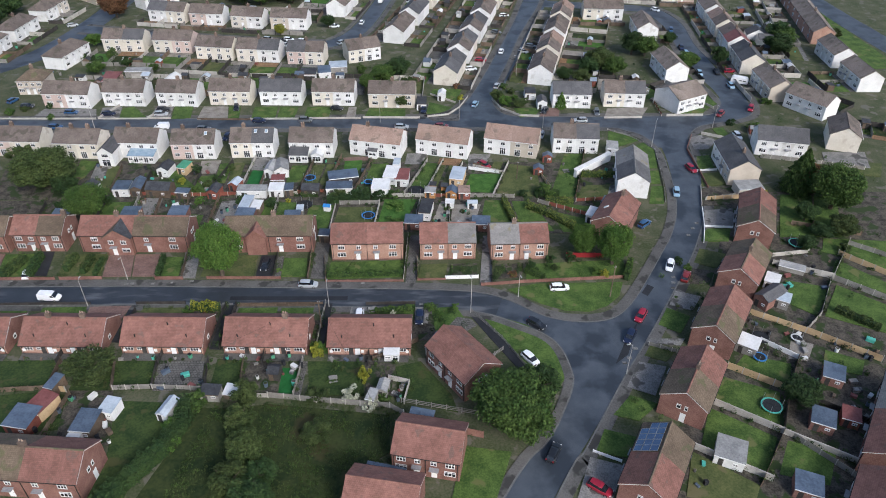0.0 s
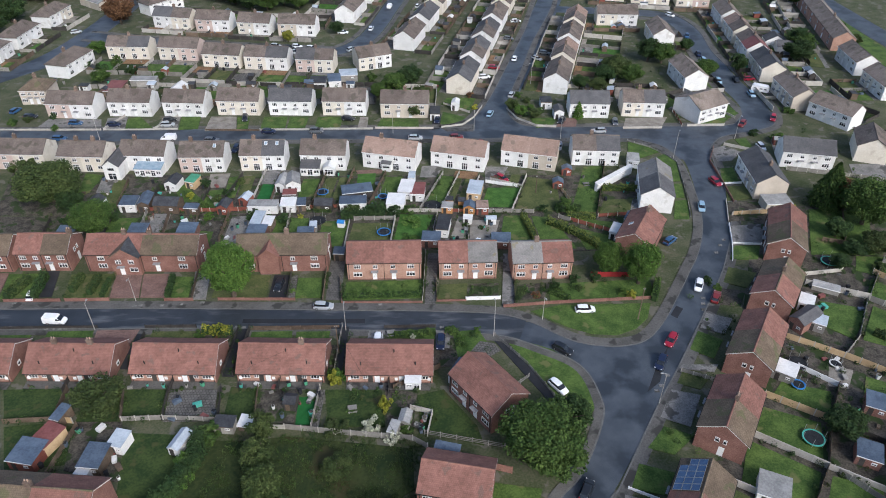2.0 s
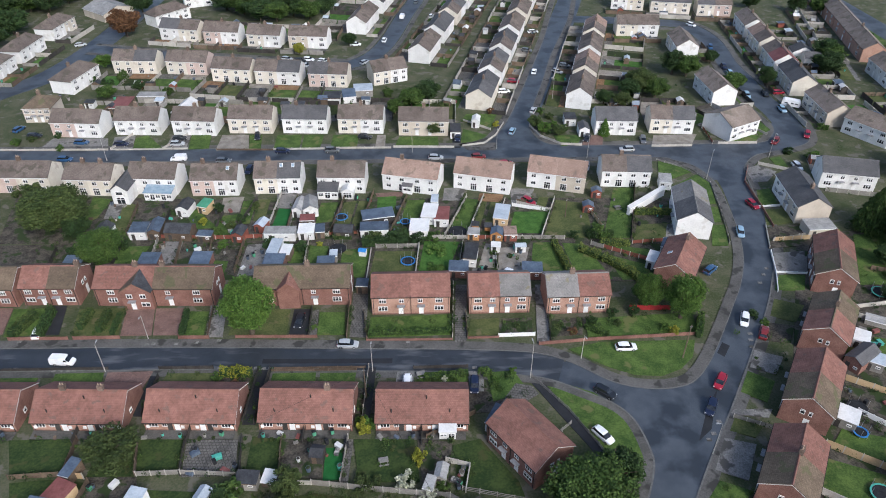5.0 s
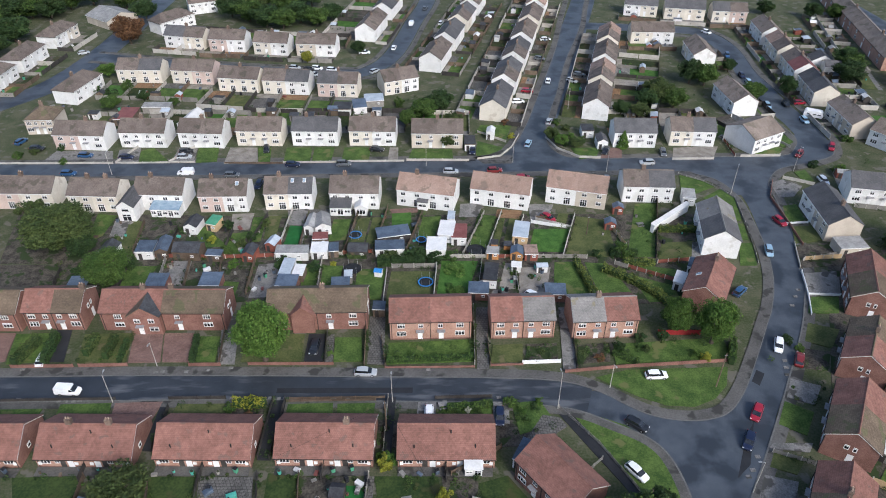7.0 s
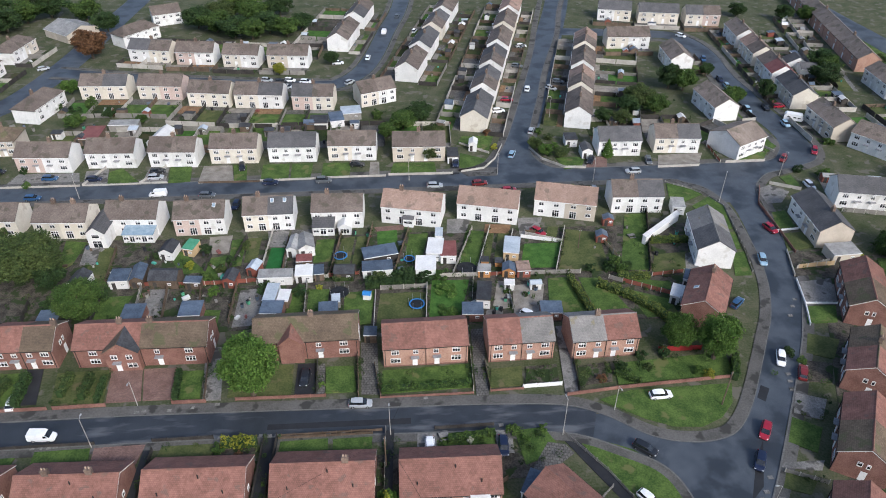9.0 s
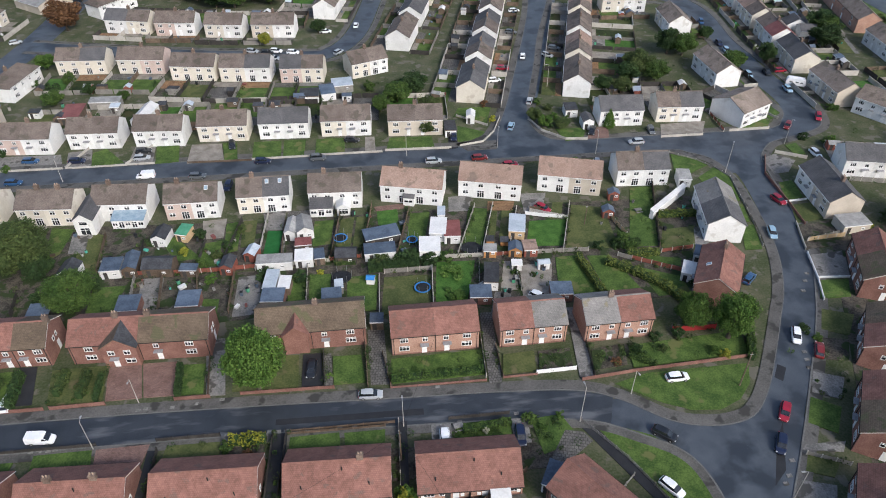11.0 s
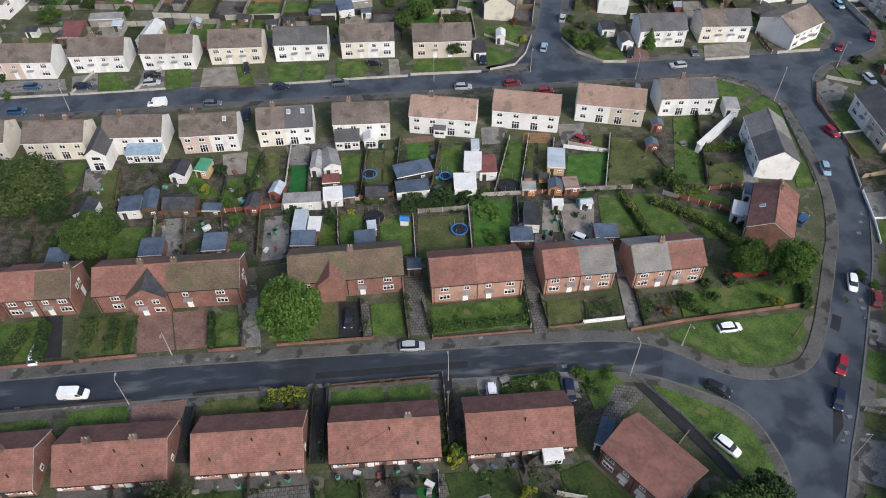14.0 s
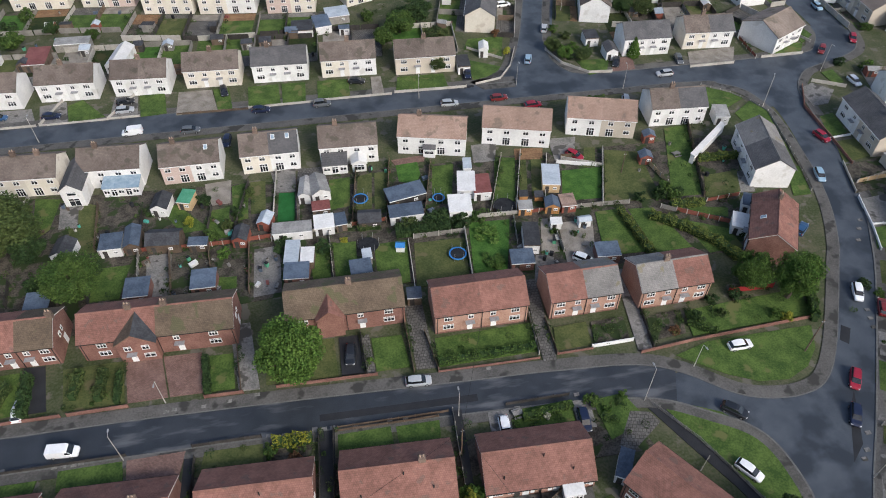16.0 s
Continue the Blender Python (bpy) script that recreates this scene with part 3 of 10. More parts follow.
ribbon("road", STREET[:7], 3.4, 3.4, -0.3, 0.0, "asphalt", "dark patched asphalt street")
ribbon("road", STREET[6:], 3.4, 3.4, -0.3, -0.004, "asphalt_old", "worn asphalt where the street meets the road")
ribbon("road", FAR, 4.3, 4.3, -0.3, 0.0, "asphalt_old", "worn grey asphalt street between the houses")
ribbon("road", CLIMB, 5.2, 5.2, -0.3, -0.004, "asphalt_old", "straight grey asphalt road")
ribbon("road", BEHIND, 3.6, 3.6, -0.3, 0.0, "asphalt_old", "grey asphalt street behind the houses")
ribbon("road", MAIN, 5.2, 5.2, -0.3, -0.006, "asphalt_old", "wide grey main road")
ribbon("road", [(214, 60), (204, 150), (199, 230), (195, 330)], 5.5, 5.5, -0.3, 0.0, "asphalt_old", "wide grey road beyond the houses")
flat("road", [(38, -6), (43, -5), (50, -10.5), (57, -12.2), (66, -9.7), (72, -10), (74, -14), (60, -34), (52, -32), (53, -26), (52, -20), (49, -15.5)], -0.3, -0.012, "asphalt_old", "asphalt at the junction of two roads")
flat("road", [(79, 75), (86, 72), (93, 62), (103, 62), (105, 70), (114, 76), (130, 83), (132, 92), (122, 96), (120, 88), (114, 83), (79, 83)], -0.3, -0.016, "asphalt_old", "asphalt at a wide bend")
flat("road", [(26, 76), (56, 76), (57, 83), (49, 87), (47, 100), (42, 100), (37, 90), (32, 85), (26, 83)], -0.3, -0.012, "asphalt_old", "asphalt at the far junction")
for nm, pts in (("patch", [(-16, -4.4), (9, -4.9), (9, -3.6), (-16, -3.2)]), ("patch", [(66.2, -16.5), (69, -13), (65, -22), (62, -24.5)]), ("patch", [(72.2, -3.5), (74.2, -0.6), (75.4, -1.6), (73.3, -4.6)])):
    flat("road_repair", pts, -0.2, 0.004, "tarmac", "dark tarmac repair in the road", "structure", "road")

NORTH_KERB = [(-220, 1.2), (-66.8, 0.7), (-31.8, 0.3), (4.2, -0.9), (22, -1.5), (36, -2.6), (43, -5.3), (50.4, -10.7), (56.9, -12.5), (62.6, -12.1), (66.5, -10), (70.8, -4.9), (76.1, 3.3), (80.9, 11.2),
              (84.8, 17.8), (88.7, 27), (91.3, 37.1), (92.8, 48.3), (93.5, 60), (91, 69), (86, 73), (79.6, 75), (42, 75.4), (-220, 75.5)]
SOUTH_KERB = [(-220, -4.8), (-64, -5.5), (-18, -6), (5, -6.9), (22, -7.5), (33.5, -8.6), (39, -10), (44.4, -12.9), (49.5, -16.1), (52.1, -19.9), (53.2, -25.7), (52.9, -29.7), (50.2, -35.9), (46.2, -42.7), (37.3, -54.3), (2, -116)]
EAST_KERB = [(10, -116), (46.2, -53.5), (52.3, -44.7), (58, -35.7), (63.7, -26.8), (69.2, -18.8), (77.6, -5.9), (86.9, 9), (91.4, 17.5), (95.7, 26.8), (98.8, 37), (101.1, 48.2), (102.4, 59), (104, 68), (109, 74.5),
             (114, 76.9), (123, 79.7), (129, 83.5), (132, 91.5), (132.9, 101), (132, 111), (131, 126), (130, 144), (132, 166), (130, 182), (122, 197)]
FAR_KERB_W = [(-220, 83.2), (15.9, 82.6), (27, 82.6), (32.9, 84.8), (36.7, 89.4), (42.4, 103), (52, 135), (63, 173.5), (73, 215), (95, 300)]
FAR_KERB_E = [(107, 300), (84.6, 231), (75.2, 193), (63.3, 156), (56.3, 130), (50.2, 108.7), (47.6, 95.3), (49.5, 86.4), (55.9, 82.8), (78.6, 82.6), (98, 82.6), (114.5, 83.2), (119.5, 87.5), (122, 92), (122.3, 97.3), (121.4, 105), (121, 120), (122, 139), (123.5, 166), (118, 182), (104, 186)]


def pavement(pts, side, width, label="grey pavement slabs along the road"):
    p = ribbon("pavement", pts, width if side > 0 else 0.0, width if side < 0 else 0.0, -0.3, 0.1, "pavement", label)
    ribbon("kerb", pts, 0.02 if side > 0 else 0.0 + 0.14, 0.14 if side < 0 else 0.02, -0.3, 0.115, "kerb", "", parent=p) if side < 0 else \
        ribbon("kerb", pts, 0.14, 0.02, -0.3, 0.115, "kerb", "", parent=p)


pavement(NORTH_KERB, 1, 2.3)
pavement(SOUTH_KERB, -1, 1.7)
pavement(EAST_KERB, -1, 2.2)
pavement(FAR_KERB_W, 1, 2.2)
pavement(FAR_KERB_E, 1, 2.2)
for pts in ([(-112, 168.9), (-60.5, 156.9), (-19, 150.9), (-11, 152.5), (-4, 167), (3, 203), (9, 234), (16, 300)],):
    pavement(pts, 1, 1.8)
pavement([(-112, 161), (-60.5, 149), (-19, 143), (-5.5, 146), (4, 165), (11, 201), (17, 232), (24, 300)], -1, 1.8)



# ---------- plants ----------
def leaf_mesh(key, mat, clumps, leaves, size, flat_base=False, seed=1, squash=1.0):
    """A crown of unit radius: many small leaf faces on clumps that fill an uneven ball."""
    def build():
        rng = np.random.default_rng(seed)
        cs = []
        while len(cs) < clumps:
            p = rng.uniform(-1, 1, 3)
            r = np.linalg.norm(p)
            if 0.35 < r < 0.85 or (r < 0.35 and rng.random() < 0.3):
                cs.append(p)
        verts, faces = [], []
        for c in cs:
            cr = rng.uniform(0.16, 0.34)
            for _ in range(leaves):
                n = rng.normal(size=3)
                n /= np.linalg.norm(n)
                p = c + n * cr * rng.uniform(0.6, 1.1)
                if flat_base and p[2] < -0.75:
                    p[2] = -0.75
                t = rng.normal(size=3)
                t /= np.linalg.norm(t)
                b = np.cross(t, n * 0.8 + rng.normal(size=3) * 0.7)
                b /= np.linalg.norm(b) + 1e-6
                s = size * rng.uniform(0.6, 1.4)
                k = len(verts)
                verts += [tuple(p - t * s), tuple(p + b * s * 0.7), tuple(p + t * s), tuple(p - b * s * 0.7)]
                faces.append((k, k + 1, k + 2, k + 3))
        me = bpy.data.meshes.new("crown")
        me.from_pydata(verts, [], faces)
        return me
    k = (key, mat)
    if k not in _shared:
        _shared[k] = build()
        _shared[k].materials.append(M[mat])
    return _shared[k]


def trunk_mesh(v):
    def build():
        rnd = random.Random(v)
        bm = bmesh.new()
        tube(bm, (0, 0, 0), (0.03, 0.02, 0.5), 0.045, 0.032, 8)
        for i in range(6):
            a = i * math.tau / 6 + rnd.random()
            h = 0.35 + 0.3 * rnd.random()
            tube(bm, (0.02, 0.01, h * 0.75), (0.32 * math.cos(a), 0.32 * math.sin(a), h + 0.25), 0.02, 0.007, 5)
        tube(bm, (0.03, 0.02, 0.5), (0.0, 0.03, 0.9), 0.03, 0.008, 6)
        return bm, [M["bark"]]
    return shared(("trunk", v), build)


def tree(x, y, r, h, mat="leaf", label="broad leafy green garden tree", base=0.0, cat="tree", dense=1):
    v = int(abs(x * 7 + y * 3)) % 3
    t = anchor("tree", x, y, 0, (x * 37 + y * 91) % 360, label, cat)
    tr = part("trunk", trunk_mesh(v), None, t)
    tr.scale = (h, h, h)
    c = part("crown", leaf_mesh("tree%d_%d" % (v, dense), mat, 60 * dense, 190 if dense == 1 else 260, 0.05 if dense == 1 else 0.036, seed=v + 3), None, t)
    low = base if base else h * 0.18
    c.location = (0, 0, (h + low) / 2)
    c.scale = (r, r, (h - low) / 2)
    return t


def bush(x, y, r, h, mat="leaf", label="rounded leafy shrub growing in a garden"):
    v = int(abs(x * 13 + y * 5)) % 3
    b = part("shrub", leaf_mesh("bush%d" % v, mat, 18, 70, 0.095, True, v + 11), None, None, "", (x, y, h * 0.42), (x * 3 + y) % 6)
    b.scale = (r, r, h * 0.58)
    return tagged(b, label, "shrub")


def conifer(x, y, r, h, mat="leaf_dark", label="dark conifer"):
    def build():
        rng = np.random.default_rng(5)
        verts, faces = [], []
        for i in range(9000):
            z = rng.random() ** 1.25
            a = rng.random() * math.tau
            wide = (1 - z ** 1.5) * (0.82 + 0.16 * math.sin(a * 7 + z * 23) + 0.1 * math.sin(a * 3 - z * 41))
            rad = wide * rng.uniform(0.72, 1.06) + 0.03
            p = np.array((rad * math.cos(a), rad * math.sin(a), z))
            d = np.array((math.cos(a), math.sin(a), rng.uniform(-0.9, 0.5))) * rng.uniform(0.03, 0.06)
            q = np.array((-math.sin(a), math.cos(a), rng.uniform(-0.8, 0.8))) * rng.uniform(0.018, 0.035)
            k = len(verts)
            verts += [tuple(p - d), tuple(p + q), tuple(p + d), tuple(p - q)]
            faces.append((k, k + 1, k + 2, k + 3))
        me = bpy.data.meshes.new("crown")
        me.from_pydata(verts, [], faces)
        return me
    if ("conifer", mat) not in _shared:
        _shared["conifer", mat] = build()
        _shared["conifer", mat].materials.append(M[mat])
    t = anchor("tree", x, y, 0, (x * 31) % 360, label, "tree")
    tr = part("trunk", trunk_mesh(1), None, t)
    tr.scale = (h * 0.5, h * 0.5, h * 0.8)
    c = part("crown", _shared["conifer", mat], None, t, "", (0, 0, h * 0.05))
    c.scale = (r, r, h * 0.95)
    return t


def hedge(pts, wide=1.0, h=1.6, mat="leaf", label="clipped green hedge along a garden"):
    rng = np.random.default_rng(int(abs(pts[0][0] * 10)))
    verts, faces = [], []
    ln = [Vector(p) for p in pts]
    ox, oy = ln[0]
    for p, q in zip(ln, ln[1:]):
        d = q - p
        L = d.length
        d.normalize()
        n = Vector((-d.y, d.x))
        for _ in range(int(L * (wide + 2 * h) * 26)):
            s, u = rng.random() * L, rng.uniform(-1, 1)
            bump = 1 + 0.18 * math.sin(s * 1.7 + ox) + 0.1 * math.sin(s * 4.1)
            if rng.random() < wide / (wide + 2 * h) + 0.1:
                off, z = u * wide / 2, h * bump * rng.uniform(0.93, 1.03)
            else:
                off, z = math.copysign(wide / 2 * bump, u) * rng.uniform(0.9, 1.08), h * rng.random()
            c = p + d * s + n * off
            c = np.array((c.x - ox, c.y - oy, z))
            t = rng.normal(size=3)
            t /= np.linalg.norm(t)
            b = np.cross(t, rng.normal(size=3))
            b /= np.linalg.norm(b)
            w = rng.uniform(0.1, 0.22)
            k = len(verts)
            verts += [tuple(c - t * w), tuple(c + b * w * 0.7), tuple(c + t * w), tuple(c - b * w * 0.7)]
            faces.append((k, k + 1, k + 2, k + 3))
    me = bpy.data.meshes.new("hedge")
    me.from_pydata(verts, [], faces)
    me.materials.append(M[mat])
    hd = new("hedge", me)
    hd.location = (ox, oy, 0)
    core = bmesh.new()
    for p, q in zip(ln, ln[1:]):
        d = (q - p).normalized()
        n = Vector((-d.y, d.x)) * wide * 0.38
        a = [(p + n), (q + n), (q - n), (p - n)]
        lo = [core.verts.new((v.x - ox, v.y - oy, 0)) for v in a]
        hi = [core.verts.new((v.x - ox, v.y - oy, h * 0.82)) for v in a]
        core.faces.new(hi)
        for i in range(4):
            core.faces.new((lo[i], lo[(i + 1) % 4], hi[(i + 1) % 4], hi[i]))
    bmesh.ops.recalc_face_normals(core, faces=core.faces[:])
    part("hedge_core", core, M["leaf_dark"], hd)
    return tagged(hd, label, "hedge")


# ---------- fences and sheds ----------
FENCES = {  # panel material, post material, gap under, panel kind, words
    "wood": ("timber", "timber", 0.0, "board", "weathered brown timber panel fence between gardens"),
    "dark": ("timber_dark", "timber_dark", 0.0, "board", "dark stained timber panel fence"),
    "orange": ("timber_orange", "timber_orange", 0.0, "board", "orange stained timber panel fence"),
    "pale": ("timber_pale", "fence_concrete", 0.0, "board", "pale new timber panel fence with concrete posts"),
    "red": ("timber_red", "fence_concrete", 0.25, "board", "red stained timber panels between concrete posts"),
    "grey": ("timber_grey", "fence_concrete", 0.0, "board", "silvered timber panel fence with concrete posts"),
    "concrete": ("fence_concrete", "fence_concrete", 0.0, "slab", "pale concrete panel fence between gardens"),
    "brick": ("brick", "brick", 0.0, "slab", "low brick garden wall with piers"),
    "scarlet": ("scarlet", "scarlet", 0.0, "board", "bright red painted timber garden fence"),
    "rail": ("timber_grey", "timber_grey", 0.0, "rail", "open post and rail garden fence"),
    "white": ("upvc", "upvc", 0.0, "slab", "white painted low garden wall"),
}


def panel_mesh(kind, h, gap, mat):
    def build():
        bm = bmesh.new()
        if kind == "board":
            n = 9
            top = [(0.03 + i * (0.94 / n), 0.012 if i % 2 else 0.03) for i in range(n + 1)]
            sec = top + [(x, -0.02) for x, _ in top[::-1]]
            lo = [bm.verts.new((x, y, gap)) for x, y in sec]
            hi = [bm.verts.new((x, y, h - 0.04 * (i % 3 == 0))) for i, (x, y) in enumerate(sec)]
            bm.faces.new(lo[::-1])
            bm.faces.new(hi)
            for i in range(len(sec)):
                bm.faces.new((lo[i], lo[(i + 1) % len(sec)], hi[(i + 1) % len(sec)], hi[i]))
            bmesh.ops.recalc_face_normals(bm, faces=bm.faces[:])
        elif kind == "slab":
            box(bm, 0.02, 0.98, -0.05, 0.05, 0, h - 0.08)
            box(bm, 0.0, 1.0, -0.07, 0.07, h - 0.08, h)
        else:
            bm.free()
            return lattice([0.0, 1.0], [h * 0.18, h * 0.3, h * 0.5, h * 0.62, h * 0.84, h * 0.96], lambda i, j: j % 2 == 0, -0.02, 0.02), [M[mat]]
        return bm, [M[mat]]
    return shared(("panel", kind, h, gap, mat), build)


def fence(kind, h, pts, step=2.3):
    pm, qm, gap, pk, words = FENCES[kind]
    f = anchor("garden_wall" if kind in ("brick", "white") else "fence", pts[0][0], pts[0][1], 0, 0, words, "wall" if kind in ("brick", "white") else "fence")
    pmesh = shared(("post", h, qm), lambda: (box(bmesh.new(), -0.08, 0.08, -0.08, 0.08, -0.1, h + 0.1, 0, 0.92), [M[qm]]))
    ox, oy = pts[0]
    first = True
    for (x0, y0), (x1, y1) in zip(pts, pts[1:]):
        L = math.hypot(x1 - x0, y1 - y0)
        n = max(1, round(L / step))
        a = math.atan2(y1 - y0, x1 - x0)
        for i in range(n + 1):
            px, py = x0 + (x1 - x0) * i / n - ox, y0 + (y1 - y0) * i / n - oy
            if (first or i) and step < 3:
                part("post", pmesh, None, f, "", (px, py, 0), a)
            if i < n:
                p = part("panel", panel_mesh(pk, h, gap, pm), None, f, "", (px, py, random.uniform(-0.03, 0.0)), a)
                p.scale = (L / n, 1, 1)
            first = False
    return f


def shed(x, y, deg, w, d, h, roof="felt_blue", wall="timber", style="mono", label="garden shed with a felt roof", cat="shed"):
    s = anchor("shed" if cat == "shed" else cat, x, y, 0, deg, label, cat)
    if style == "pitch":        # ridge along x
        r = d * 0.28
        part("wall", prism_x(bmesh.new(), 0, w, [(0, -0.04), (d, -0.04), (d, h), (d / 2, h + r), (0, h)]), M[wall], s)
        part("roof", roof_mesh(-0.12, w + 0.12, d, h, r, 0.15, 0.06), M[roof], s)
    elif style == "pitchy":     # ridge along y
        r = w * 0.28
        sec = [(-w, -0.04), (0, -0.04), (0, h), (-w / 2, h + r), (-w, h)]
        o = part("wall", prism_x(bmesh.new(), 0, d, sec), M[wall], s, "", (0, 0, 0), math.pi / 2)
        k = r / (w / 2)
        c = part("roof", prism_x(bmesh.new(), -0.12, d + 0.12, [(-w - 0.15, h - 0.15 * k), (-w / 2, h + r), (0.15, h - 0.15 * k), (0.15, h - 0.15 * k + 0.07), (-w / 2, h + r + 0.07), (-w - 0.15, h - 0.15 * k + 0.07)]), M[roof], s, "", (0, 0, 0), math.pi / 2)
    else:
        part("wall", prism_x(bmesh.new(), 0, w, [(0, -0.04), (d, -0.04), (d, h + 0.25), (0, h)]), M[wall], s)
        k = 0.25 / d
        part("roof", prism_x(bmesh.new(), -0.12, w + 0.12, [(-0.15, h - 0.15 * k + 0.003), (d + 0.12, h + 0.25 + 0.12 * k), (d + 0.12, h + 0.33 + 0.12 * k), (-0.15, h - 0.15 * k + 0.083)]), M[roof], s)
        part("fascia", box(bmesh.new(), -0.12, w + 0.12, -0.19, -0.152, h - 0.1, h + 0.08), M["upvc" if roof != "felt_dark" else "timber"], s)
    if w > 1.6 and h > 1.5 and y < 112:
        part("shed_door", box(bmesh.new(), 0, 0.8, -0.04, -0.003, 0.02, 1.75 if h > 1.8 else h - 0.15), M["timber_dark" if wall != "timber_dark" else "timber"], s, "", (w * 0.15, 0, 0))
    if w > 2.4 and h > 1.7:
        window(s, w * 0.72, -0.003, 1.0, 0, 0.8, 0.6, 2)
    return s


def conservatory(x, y, deg, w, d, h, roof="roof_white", label="white glazed conservatory behind a house"):
    s = anchor("conservatory", x, y, 0, deg, label, "conservatory")
    part("wall", box(bmesh.new(), 0, w, 0, d, -0.04, h), M["white"], s)
    part("roof", prism_x(bmesh.new(), -0.15, w + 0.15, [(-0.2, h - 0.06), (d, h + 0.7), (d, h + 0.8), (-0.2, h + 0.04)]), M[roof], s)
    n = max(2, int(w / 1.3))
    for i in range(n):
        window(s, w * (i + 0.5) / n, 0, 0.35, 0, round(w / n * 0.85, 1), h - 0.75, 2)
    return s


# ---------- vehicles ----------
CAR_BODY = [  # x, half width, sill, belt
    (-2.1, 0.55, 0.45, 0.78), (-2.02, 0.78, 0.28, 0.92), (-1.6, 0.86, 0.22, 0.98), (-0.6, 0.88, 0.2, 0.97), (0.5, 0.88, 0.2, 0.95), (1.1, 0.87, 0.2, 0.92), (1.75, 0.82, 0.24, 0.8), (2.05, 0.7, 0.3, 0.68), (2.14, 0.5, 0.42, 0.6)]
VAN_BODY = [(-2.3, 0.8, 0.4, 1.1), (-2.25, 0.9, 0.3, 1.2), (-0.6, 0.92, 0.25, 1.2), (0.8, 0.92, 0.25, 1.15), (1.5, 0.9, 0.25, 1.05), (2.1, 0.82, 0.28, 0.85), (2.28, 0.6, 0.4, 0.65)]


def loft(bm, rings):
    prev = None
    for ring in rings:
        vs = [bm.verts.new(p) for p in ring]
        if prev:
            for i in range(len(vs)):
                bm.faces.new((prev[i], prev[(i + 1) % len(vs)], vs[(i + 1) % len(vs)], vs[i]))
        else:
            bm.faces.new(vs[::-1])
        prev = vs
    bm.faces.new(prev)
    bmesh.ops.recalc_face_normals(bm, faces=bm.faces[:])
    return bm


def car(x, y, deg, colour="silver", kind="hatch", scale=1.0):
    words = {"hatch": "%s hatchback car parked by the kerb", "suv": "%s estate car parked at the roadside", "van": "%s panel van standing in the street", "drive": "%s car parked on a driveway", "grass": "%s car parked on the grass", "road": "%s car on the asphalt road"}
    c = anchor("van" if kind == "van" else "car", x, y, 0.0, deg, words[kind] % colour.replace("_", " "), "van" if kind == "van" else "car")
    van = kind == "van"
    tall = 0.22 if kind == "suv" else 0.0
    secs = VAN_BODY if van else CAR_BODY
    paint = CAR_PAINT[colour]
    key = ("car_body", van, kind == "suv", colour)

    def body():
        rings = []
        for px, w, lo, hi in secs:
            hi += tall * 0.4
            rings.append([(px, -w * 0.9, lo), (px, -w, (lo + hi) / 2), (px, -w * 0.93, hi - 0.04), (px, -w * 0.8, hi), (px, w * 0.8, hi), (px, w * 0.93, hi - 0.04), (px, w, (lo + hi) / 2), (px, w * 0.9, lo)])
        return loft(bmesh.new(), rings), [paint]

    def cabin():
        if van:
            st = [(-2.26, 0.86, 1.1, 0.78), (-2.18, 0.88, 1.82, 0.8), (0.5, 0.88, 1.84, 0.8), (0.95, 0.86, 1.72, 0.72), (1.5, 0.8, 1.06, 0.7)]
        else:
            st = [(-1.98, 0.76, 0.9, 0.7), (-1.55, 0.76, 1.38, 0.56), (-0.9, 0.78, 1.46, 0.6), (0.1, 0.78, 1.45, 0.6), (0.5, 0.78, 1.36, 0.58), (1.2, 0.74, 0.9, 0.66)]
        rings = []
        for px, w, hi, wt in st:
            z0 = 0.86 if not van else 1.0
            rings.append([(px, -w, z0), (px, -wt, hi + tall), (px, wt, hi + tall), (px, w, z0)])
        return loft(bmesh.new(), rings), [M["car_glass"] if not van else paint]

    def top():
        if van:
            st = [(0.62, 0.83, 1.62), (0.98, 0.8, 1.66), (1.46, 0.74, 1.12)]
            return loft(bmesh.new(), [[(0.66, -0.885, 1.2), (0.66, -0.86, 1.6), (1.0, -0.83, 1.58), (1.34, -0.85, 1.2)], [(0.66, 0.885, 1.2), (0.66, 0.86, 1.6), (1.0, 0.83, 1.58), (1.34, 0.85, 1.2)]]), [M["car_glass"]]
        z = 1.42 + tall
        return loft(bmesh.new(), [[(-1.62, -0.5, z - 0.05), (-1.62, 0.5, z - 0.05), (-1.62, 0.48, z), (-1.62, -0.48, z)], [(-0.9, -0.64, z + 0.02), (-0.9, 0.64, z + 0.02), (-0.9, 0.55, z + 0.07), (-0.9, -0.55, z + 0.07)],
                                  [(0.1, -0.64, z + 0.01), (0.1, 0.64, z + 0.01), (0.1, 0.55, z + 0.06), (0.1, -0.55, z + 0.06)], [(0.5, -0.6, z - 0.08), (0.5, 0.6, z - 0.08), (0.5, 0.52, z - 0.03), (0.5, -0.52, z - 0.03)]]), [paint]
    b = part("body", shared(key, body), None, c)
    part("cabin", shared(("cabin", van, kind == "suv", colour if van else ""), cabin), None, c)
    part("roof" if not van else "cab_glass", shared(("car_top", van, kind == "suv", colour), top), None, c)
    if van:
        part("windscreen", shared(("windscreen",), lambda: (loft(bmesh.new(), [[(1.0, sy * 0.7, 1.72), (1.55, sy * 0.72, 1.06), (1.6, sy * 0.72, 1.09), (1.04, sy * 0.7, 1.76)] for sy in (-1, 1)]), [M["car_glass"]])), None, c)
    for wx in (-1.3, 1.32):
        for wy in (-0.78, 0.78):
